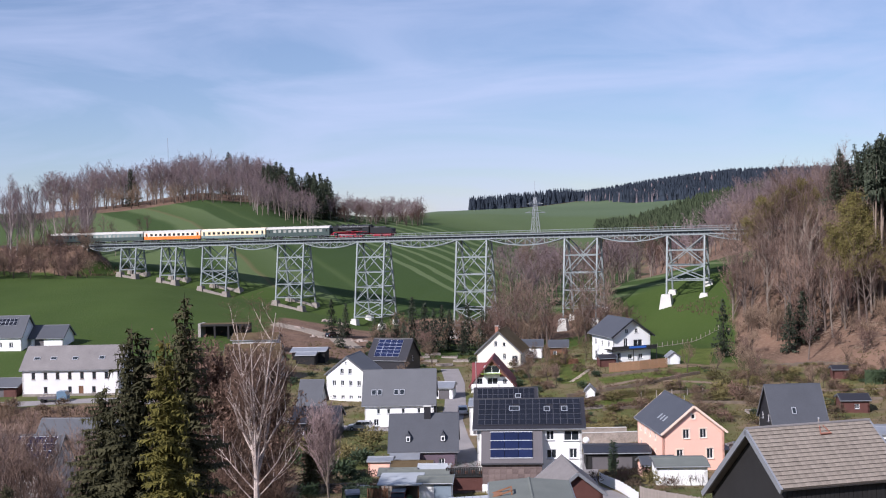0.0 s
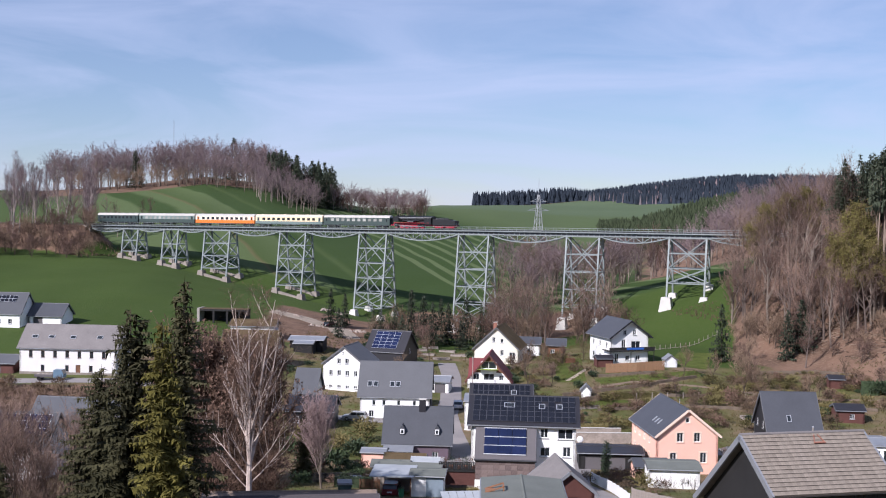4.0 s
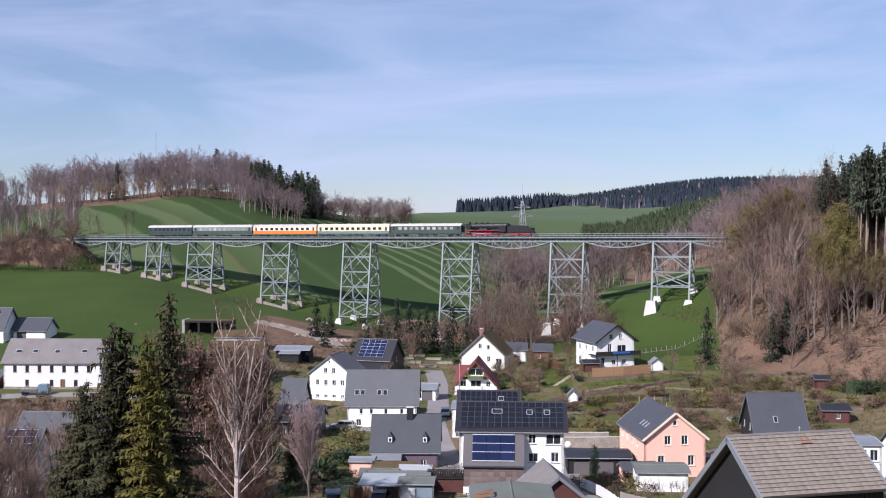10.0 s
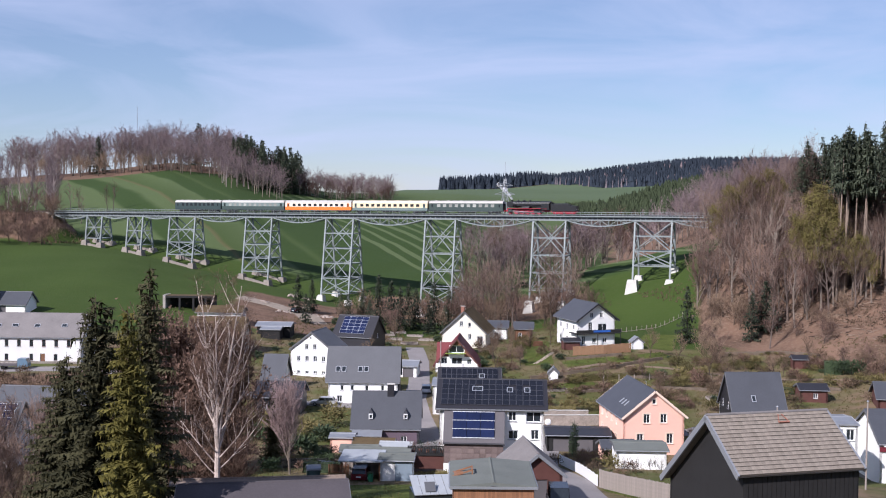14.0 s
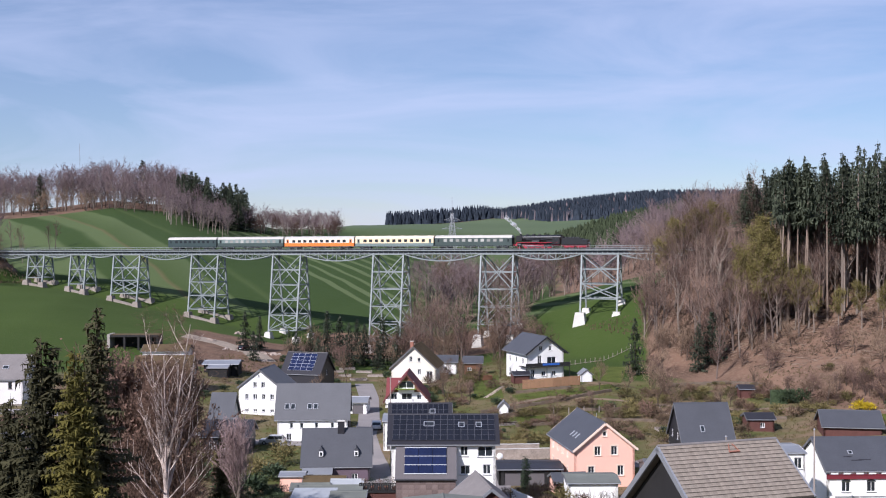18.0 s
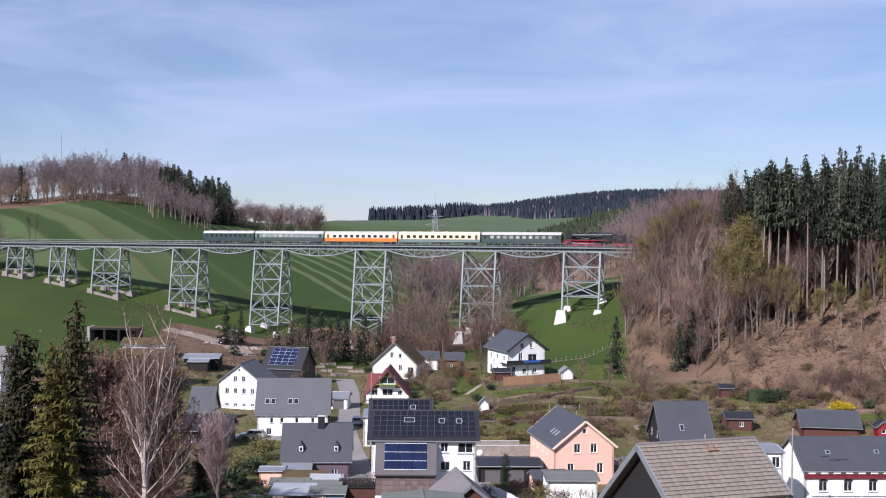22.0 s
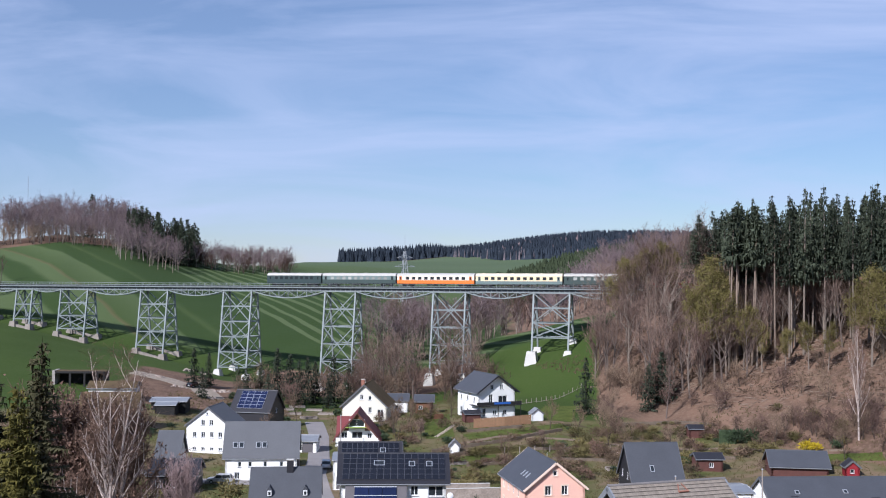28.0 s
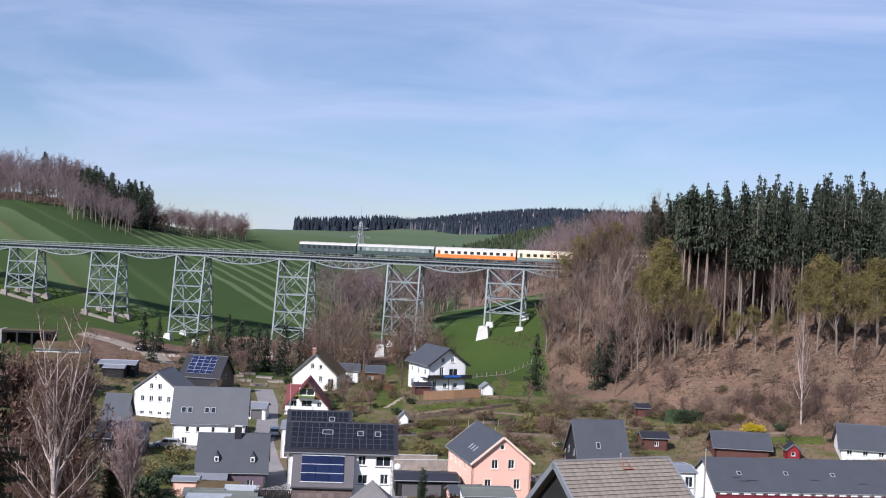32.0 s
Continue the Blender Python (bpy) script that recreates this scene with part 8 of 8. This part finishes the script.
# lean-to stores crowded behind the carport
house("lean-to store with patched felt roof", (-8.2, 138.6), -4, 4.6, 3.0, 1.9, 2.3, "x", WOOD_GREY, FELT, name="lean_to", category="shed", over=0.2)
house("lean-to store with tin roof", (-3.3, 141.0), -6, 4.0, 3.0, 2.0, 2.5, "x", WOOD_BROWN, PALE_SHEET, name="lean_to", category="shed", over=0.2)
house("low store with brown felt roof", (-7.0, 146.5), -4, 5.4, 3.2, 2.0, 2.6, "x", PINK, BROWN_ROOF, name="lean_to", category="shed", over=0.2, front=[(0.6, 0.5, 0.9, 0.9)])
house("small compost house with flat lid in the yard", (-11.2, 125.2), 8, 1.5, 1.3, 1.1, 1.3, "x", surface("blue_green_boards", (0.07, 0.12, 0.12), 0.7, 0.2, 1.0, 0.1), ZINC, name="compost_box", category="compost box", over=0.08)
TARP = surface("pale_tarpaulin", (0.42, 0.42, 0.44), 0.7, 0.25, 1.0, 0.2)
for x, y, tr in ((-4.6, 137.4, 10), (-0.6, 139.6, -15), (-2.4, 146.0, 25), (0.6, 143.5, 5), (-9.6, 134.6, -8)):
    heap = thing("covered_heap", "heap of timber under a pale tarpaulin", "tarpaulin heap", pose(x, y, on(x, y), 0, 0, tr), "covered heaps")
    part("timber", join(*[box(-1.2, 1.1 + 0.1 * (k % 3), -0.55 + 0.25 * k, -0.35 + 0.25 * k, 0, 0.75 - 0.1 * (k % 2)) for k in range(5)]), WOOD_GREY, heap)
    part("tarpaulin", prism([(-0.75, 0.35), (-0.6, 0.85), (0.0, 1.05), (0.65, 0.8), (0.8, 0.3), (0.7, 0.3), (0.55, 0.76), (0.0, 0.97), (-0.55, 0.78), (-0.68, 0.35)], -0.9, 1.0), TARP, heap, m=pose(0, 0, 0, 0, 0, 90))
rnd_ = random.Random(90)
climb = thing("climbing_plant", "bare climbing plant on the white garage wall", "climber", pose(27.0, 138.6, on(27.0, 138.6), 0, 0, -4))
part("twigs", join(*[sliver(Vector((x, -0.12, rnd_.uniform(0.0, 0.8))), Vector((x + rnd_.uniform(-0.7, 0.7), -0.10, rnd_.uniform(1.0, 2.3))), 0.05, rnd_) for x in [rnd_.uniform(0.2, 6.0) for _ in range(60)]]), BARK, climb)


# ---- train ----
# rear end of the last coach along the viaduct, second by second in the ride
RIDE = [(0, -156.1), (6, -125.0), (9, -110.3), (13, -90.9), (19, -62.5), (23, -41.9), (28, -13.4), (30, -1.2), (32, 12.3)]


def ride(t):
    """Smooth place of the train's rear end at t seconds."""
    ts, ss = np.array([r[0] for r in RIDE], float), np.array([r[1] for r in RIDE])
    c = np.polyfit(ts - 16, ss, 5)
    return float(np.polyval(c, t - 16))


def axle(radius, mat, name="wheelset"):
    wheel = [(radius, 0.0), (radius, 0.1), (radius * 0.9, 0.12), (radius * 0.9, 0.02)]
    spokes = [box(-radius * 0.85, radius * 0.85, y - 0.03, y + 0.03, -0.04, 0.04) for y in (-0.75, 0.72)]
    spokes += [box(-0.04, 0.04, y - 0.03, y + 0.03, -radius * 0.85, radius * 0.85) for y in (-0.75, 0.72)]
    return join(moved(lathe([(radius, 0), (radius, 0.12)], 16, "y"), pose(0, -0.81, 0)), moved(lathe([(radius, 0), (radius, 0.12)], 16, "y"), pose(0, 0.69, 0)),
                tube((0, -0.8, 0), (0, 0.8, 0), 0.08, 0.08), *spokes)


def coach(label, length, upper, lower, roof, windows, band=0.45, pane_mat=GLASS, group="coaches of the train"):
    """A bogie coach; x runs forward, z is 0 at the rail."""
    root = thing("passenger_coach", label, "railway coach", pose(0, 0, 0), group)
    L, hw = length - 0.5, 1.42
    x0, x1 = -L / 2, L / 2
    z0, zb, zs = 0.95, 0.95 + 2.45 * band, 3.25
    part("lower_body", box(x0, x1, -hw, hw, z0, zb), lower, root)
    part("upper_body", box(x0, x1, -hw + 0.01, hw - 0.01, zb, zs), upper, root)
    arc = [(-hw - 0.01, zs)] + [(-(hw + 0.01) * math.cos(a), zs + 0.8 * math.sin(a)) for a in [math.pi * i / 12 for i in range(1, 12)]] + [(hw + 0.01, zs)]
    shell = prism([(y, z) for y, z in arc], x0, x1)
    part("roof", moved(shell, pose(0, 0, 0, 0, 0, 90)), roof, root)
    part("solebar", box(x0 + 0.2, x1 - 0.2, -1.2, 1.2, 0.72, z0), BLACK, root)
    pane = mesh("window", join(box(-0.6, 0.6, -0.02, 0.02, -0.42, 0.42)), pane_mat)
    wide = (L - 4.6) / windows
    for side in (-1, 1):
        for i in range(windows):
            x = x0 + 2.3 + wide * (i + 0.5)
            part("window", pane, None, root, m=pose(x, side * (hw + 0.005), 2.55) @ Matrix.Diagonal((wide * 0.55 / 1.2, 1, 1, 1)))
        for x in (x0 + 1.1, x1 - 1.1):
            d = part("door", box(x - 0.4, x + 0.4, side * hw - 0.03, side * hw + 0.03, 1.0, 3.1), lower, root)
            part("door_window", box(x - 0.22, x + 0.22, side * (hw + 0.035) - 0.02, side * (hw + 0.035) + 0.02, 2.1, 2.9), GLASS, d)
    for x in (x0 + 3.2, x1 - 3.2):
        b = part("bogie", join(box(x - 1.7, x + 1.7, -1.12, -1.0, 0.4, 0.7), box(x - 1.7, x + 1.7, 1.0, 1.12, 0.4, 0.7), box(x - 0.3, x + 0.3, -1.1, 1.1, 0.35, 0.72)), BLACK, root)
        for dx in (-1.25, 1.25):
            part("wheelset", moved(axle(0.47, TYRE), pose(x + dx, 0, 0.47)), STEEL_DARK, b)
    part("underfloor_box", join(box(-2.5, 0.2, -1.2, 1.2, 0.35, 0.75), box(1.2, 2.6, -1.2, 1.2, 0.4, 0.75)), BLACK, root)
    for x, k in ((x0, -1), (x1, 1)):
        part("gangway", box(min(x, x + k * 0.28), max(x, x + k * 0.28), -0.55, 0.55, 1.1, 3.2), BLACK, root)
        for y in (-0.87, 0.87):
            part("buffer", moved(lathe([(0.08, 0), (0.08, 0.2), (0.24, 0.2), (0.24, 0.25)], 10, "x"), pose(x, y, 1.05, 0, 0, 0 if k > 0 else 180)), STEEL_DARK, root)
    for i in range(6):
        part("roof_vent", box(x0 + 2 + i * (L - 4) / 5 - 0.3, x0 + 2 + i * (L - 4) / 5 + 0.3, -0.2, 0.2, 4.0, 4.12), roof, root)
    return root


def steam_engine():
    """Black engine with red wheels, running tender first: x runs towards the tender."""
    root = thing("steam_locomotive", "black steam locomotive with red frames and wheels, running backwards", "locomotive", pose(0, 0, 0))
    for y in (-1, 1):
        part("board_edge", box(-10.2, 2.0, y * 1.46 - 0.02, y * 1.46 + 0.02, 1.70, 1.86), RED, root)
    part("frame", box(-11.0, 2.6, -0.55, 0.55, 0.75, 1.35), RED, root)
    part("side_frame", join(box(-10.6, 2.4, -0.62, -0.56, 0.75, 1.72), box(-10.6, 2.4, 0.56, 0.62, 0.75, 1.72)), RED, root)
    part("running_board", join(box(-10.2, 2.0, -1.45, -0.75, 1.78, 1.86), box(-10.2, 2.0, 0.75, 1.45, 1.78, 1.86)), BLACK, root)
    boiler = part("boiler", moved(lathe([(0.80, -10.3), (0.88, -10.2), (0.90, -8.4), (0.92, -8.3), (0.92, -4.0), (0.98, -1.2), (0.98, 0.4)], 20, "x"), pose(0, 0, 3.0)), BLACK, root)
    part("chimney", moved(lathe([(0.42, 0.7), (0.36, 0.85), (0.36, 1.25), (0.43, 1.30)], 14), pose(-9.3, 0, 3.0)), BLACK, boiler)
    for x, r in ((-7.3, 0.42), (-5.4, 0.46), (-3.6, 0.4)):
        part("dome", moved(lathe([(r, 0.6), (r, 1.05), (r * 0.8, 1.22), (r * 0.3, 1.28)], 14), pose(x, 0, 3.0)), BLACK, boiler)
    part("smokebox_door", moved(lathe([(0.72, -10.3), (0.6, -10.45), (0.15, -10.55)], 16, "x"), pose(0, 0, 3.0)), BLACK, boiler)
    for y in (-1, 1):
        part("smoke_deflector", box(-10.4, -8.6, y * 1.28 - 0.03, y * 1.28 + 0.03, 2.3, 3.75), BLACK, root)
        part("cylinder", moved(lathe([(0.44, -10.0), (0.46, -9.9), (0.46, -8.9), (0.44, -8.8)], 14, "x"), pose(0, y * 1.12, 1.15)), BLACK, root)
        part("side_rod", beam((-7.6, y * 1.02, 0.72), (-0.6, y * 1.02, 0.72), 0.06, 0.14), ZINC, root)
        part("piston_rod", beam((-9.0, y * 1.12, 1.1), (-4.1, y * 1.05, 0.8), 0.07, 0.13), ZINC, root)
        part("air_tank", moved(lathe([(0.1, -5.6), (0.3, -5.5), (0.3, -3.4), (0.1, -3.3)], 12, "x"), pose(0, y * 1.15, 2.1)), BLACK, root)
    for y in (-1, 1):
        part("boiler_pipe", join(beam((-8.3, y * 0.97, 3.05), (0.3, y * 1.02, 3.2), 0.06), beam((-7.0, y * 0.98, 2.55), (-1.2, y * 1.04, 2.5), 0.08), beam((-3.0, y * 1.0, 2.5), (-2.2, y * 0.8, 3.6), 0.07)), STEEL_DARK, boiler)
        part("sand_pipe", join(*[beam((-5.4 + k * 1.2, y * 0.9, 3.4), (-6.2 + k * 1.9, y * 0.95, 1.5), 0.06) for k in (-1, 0, 1)]), STEEL_DARK, boiler)
        part("wheel_splasher", join(*[box(x - 0.35, x + 0.35, y * 1.0 - 0.04, y * 1.0 + 0.04, 1.45, 1.76) for x in (-7.6, -5.85, -4.1, -2.35)]), BLACK, root)
        part("pump", moved(lathe([(0.16, 0), (0.2, 0.1), (0.2, 0.5), (0.12, 0.55), (0.12, 0.7), (0.2, 0.75), (0.2, 1.1), (0.1, 1.2)], 10), pose(-8.0, y * 1.1, 1.9)), BLACK, root)
        part("step", join(box(0.6, 1.1, y * 1.35 - 0.08, y * 1.35 + 0.08, 0.5, 0.56), box(0.6, 1.1, y * 1.35 - 0.08, y * 1.35 + 0.08, 0.95, 1.0), box(0.58, 0.64, y * 1.35 - 0.05, y * 1.35 + 0.05, 0.5, 1.4), box(1.06, 1.12, y * 1.35 - 0.05, y * 1.35 + 0.05, 0.5, 1.4)), BLACK, root)
    part("handrail", beam((-9.8, -1.02, 3.45), (0.2, -1.08, 3.5), 0.04), ALU, boiler)
    part("ash_pan", box(-2.2, 0.3, -0.85, 0.85, 0.55, 1.3), BLACK, root)
    part("firebox", box(-1.4, 0.5, -0.75, 0.75, 1.3, 2.9), BLACK, root)
    cab = part("cab", join(box(0.4, 2.7, -1.48, 1.48, 1.35, 3.35)), BLACK, root)
    arc = [(-1.6, 3.32)] + [(-1.6 * math.cos(a), 3.35 + 0.62 * math.sin(a)) for a in [math.pi * i / 10 for i in range(11)]] + [(1.6, 3.32)]
    part("cab_roof", moved(prism(arc, -3.0, -0.2), pose(0, 0, 0, 0, 0, 90)), BLACK, cab)
    for y in (-1, 1):
        for x in (0.95, 2.0):
            part("cab_window", box(x - 0.32, x + 0.32, y * 1.49 - 0.02, y * 1.49 + 0.02, 2.6, 3.15), GLASS, cab)
    part("buffer_beam", box(-11.15, -10.95, -1.35, 1.35, 0.8, 1.3), RED, root)
    for y in (-0.87, 0.87):
        part("buffer", moved(lathe([(0.1, -11.15), (0.1, -11.4), (0.25, -11.4), (0.25, -11.46)], 10, "x"), pose(0, y, 1.05)), BLACK, root)
    part("lamp_bracket", box(-10.7, -10.5, -0.9, 0.9, 1.9, 2.0), BLACK, root)
    wheels = [part("driving_wheelset", axle(0.70, RED), RED, root, m=pose(x, 0, 0.70)) for x in (-7.6, -5.85, -4.1, -2.35, -0.6)]
    part("leading_wheelset", axle(0.42, RED), RED, root, m=pose(-9.6, 0, 0.42))
    # tender
    part("tender_frame", box(3.2, 11.1, -1.0, 1.0, 0.7, 1.12), RED, root)
    tender = part("tender_tank", join(prism([(3.3, 1.1), (10.9, 1.1), (10.9, 2.55), (9.0, 2.75), (9.0, 3.05), (3.3, 3.05)], -1.45, 1.45)), BLACK, root)
    part("coal", join(*[moved(lathe([(0.6, 0), (0.5, 0.22), (0.2, 0.36)], 7), pose(4.2 + i * 0.75, 0.45 * math.sin(i * 2.1), 3.02)) for i in range(6)]), BLACK, tender)
    part("tender_cab_wall", box(3.25, 3.5, -1.4, 1.4, 3.0, 3.6), BLACK, tender)
    for x in (4.4, 6.3, 8.2, 9.9):
        part("tender_wheelset", moved(axle(0.5, RED), pose(x, 0, 0.5)), RED, root)
    for y in (-1, 1):
        part("tender_bogie", join(box(3.9, 6.8, y * 1.1 - 0.06, y * 1.1 + 0.06, 0.35, 0.85), box(7.6, 10.5, y * 1.1 - 0.06, y * 1.1 + 0.06, 0.35, 0.85)), RED, root)
        part("tender_buffer", moved(lathe([(0.1, 11.1), (0.1, 11.3), (0.25, 11.3), (0.25, 11.36)], 10, "x"), pose(0, y * 0.87, 1.05)), BLACK, root)
        part("lamp", moved(lathe([(0.14, 10.95), (0.14, 11.08)], 10, "x"), pose(0, y * 0.87, 1.6)), WHITE, root)
    return root, wheels


COACHES = [
    (coach("dark green railway coach with pale grey roof, last of the train", 18.6, COACH_DARK, COACH_DARK, ROOF_PALE, 8), 9.3),
    (coach("grey-green railway coach with white roof", 24.2, COACH_GREY, COACH_GREEN, ROOF_PALE, 10, pane_mat=PALE_PANES), 30.7),
    (coach("orange and cream express coach with pale roof", 24.4, CREAM_PINK, ORANGE, ROOF_PALE, 10, 0.42), 55.0),
    (coach("cream coach with grey-green lower sides and cream roof", 26.2, CREAM, COACH_GREY, ROOF_CREAM, 11, 0.34), 80.3),
    (coach("green railway coach with pale roof behind the engine", 24.5, COACH_GREEN, COACH_GREEN, ROOF_PALE, 10, pane_mat=PALE_PANES), 105.65),
]
ENGINE, DRIVERS = steam_engine()


# steam over the chimney, in rigid puffs that travel with the engine
def puff(seed, r):
    rnd = random.Random(seed)
    ph = [rnd.uniform(0, 6.3) for _ in range(6)]
    v, n, m = [(0, 0, -r)], 14, 9
    for j in range(1, m):
        for i in range(n):
            a, b = 2 * math.pi * i / n, math.pi * j / m - math.pi / 2
            k = r * (1 + 0.16 * math.sin(3 * a + ph[0] + 2 * b) + 0.13 * math.sin(5 * a + ph[1] - 4 * b) + 0.12 * math.sin(6 * b + ph[2] + 2 * a)) * 0.82
            v.append((k * math.cos(a) * math.cos(b), k * math.sin(a) * math.cos(b), k * math.sin(b)))
    v.append((0, 0, r * 0.9))
    f = [(0, 1 + (i + 1) % n, 1 + i) for i in range(n)] + [(1 + j * n + i, 1 + j * n + (i + 1) % n, 1 + (j + 1) * n + (i + 1) % n, 1 + (j + 1) * n + i) for j in range(m - 2) for i in range(n)]
    return v, f + [(1 + (m - 2) * n + i, 1 + (m - 2) * n + (i + 1) % n, len(v) - 1) for i in range(n)]


STEAM = surface("white_steam", (0.86, 0.87, 0.88), 1.0, 0.06, 1.5, 0.4)
thin = STEAM.node_tree.nodes.new("ShaderNodeTexNoise")
thin.inputs["Scale"].default_value, thin.inputs["Detail"].default_value = 2.2, 4.0
fade = STEAM.node_tree.nodes.new("ShaderNodeMapRange")
fade.inputs["From Min"].default_value, fade.inputs["From Max"].default_value = 0.40, 0.66
fade.inputs["To Min"].default_value, fade.inputs["To Max"].default_value = 0.02, 0.55
STEAM.node_tree.links.new(thin.outputs["Fac"], fade.inputs["Value"])
STEAM.node_tree.links.new(fade.outputs["Result"], STEAM.node_tree.nodes["Principled BSDF"].inputs["Alpha"])
PUFFS = []
for i in range(16):
    ob = thing("steam_puff", "soft white puff of steam over the engine's chimney", "steam", pose(0, 0, 0), "steam puffs")
    part("cloud", puff(400 + i, 0.32 + 0.030 * i), STEAM, ob)
    PUFFS.append(ob)


def motions():
    times = [0, 2, 4, 6, 8, 10, 12, 14, 16, 18, 20, 22, 24, 26, 28, 30, 32]
    for ob, offset in COACHES + [(ENGINE, 129.3)]:
        rows = []
        for t in times:
            s = ride(t) + offset
            x, y = world_of(s, MID)
            rows.append((t, pose(x, y, rail(s), 0, -0.3, YAW)))
        walk(ob, rows)
    for i, wheel in enumerate(DRIVERS):
        base = (-7.6, -5.85, -4.1, -2.35, -0.6)[i]
        rows = []
        for k in range(0, 201):
            t = k * 0.16
            rows.append((t, pose(base, 0, 0.70) @ Matrix.Rotation((ride(t) - ride(0)) / 0.70, 4, "Y")))
        walk(wheel, rows)
    # the puffs rise out of the smokebox while the engine blows off, then sink back
    for i, ob in enumerate(PUFFS):
        rows = []
        for k in range(0, 65):
            t = k * 0.5
            blow = float(smooth(12.0 + 0.04 * i, 13.0 + 0.04 * i, t) * smooth(19.9, 19.1, t))
            u = i / 15 * (0.82 + 0.18 * math.sin(1.7 * t + i))
            rest = Vector((-9.3 + 0.38 * (i % 6), 0, 2.95))
            high = Vector((-9.3 - 4.4 * u ** 1.25, 0.5 * u, 4.45 + 4.6 * u ** 0.9 + 0.12 * math.sin(2.3 * t + 2 * i)))
            throat = Vector((-9.3, 0, 4.1))
            p = rest.lerp(throat, min(1, 2 * blow)).lerp(high, max(0, 2 * blow - 1))
            s = ride(t) + 129.3
            x, y = world_of(s, MID)
            rows.append((t, pose(x, y, rail(s), 0, -0.3, YAW) @ pose(p.x, p.y, p.z, 8 * math.sin(t + i), 6 * math.sin(1.3 * t + i), 20 * math.sin(0.4 * t + i))))
        walk(ob, rows)


motions()
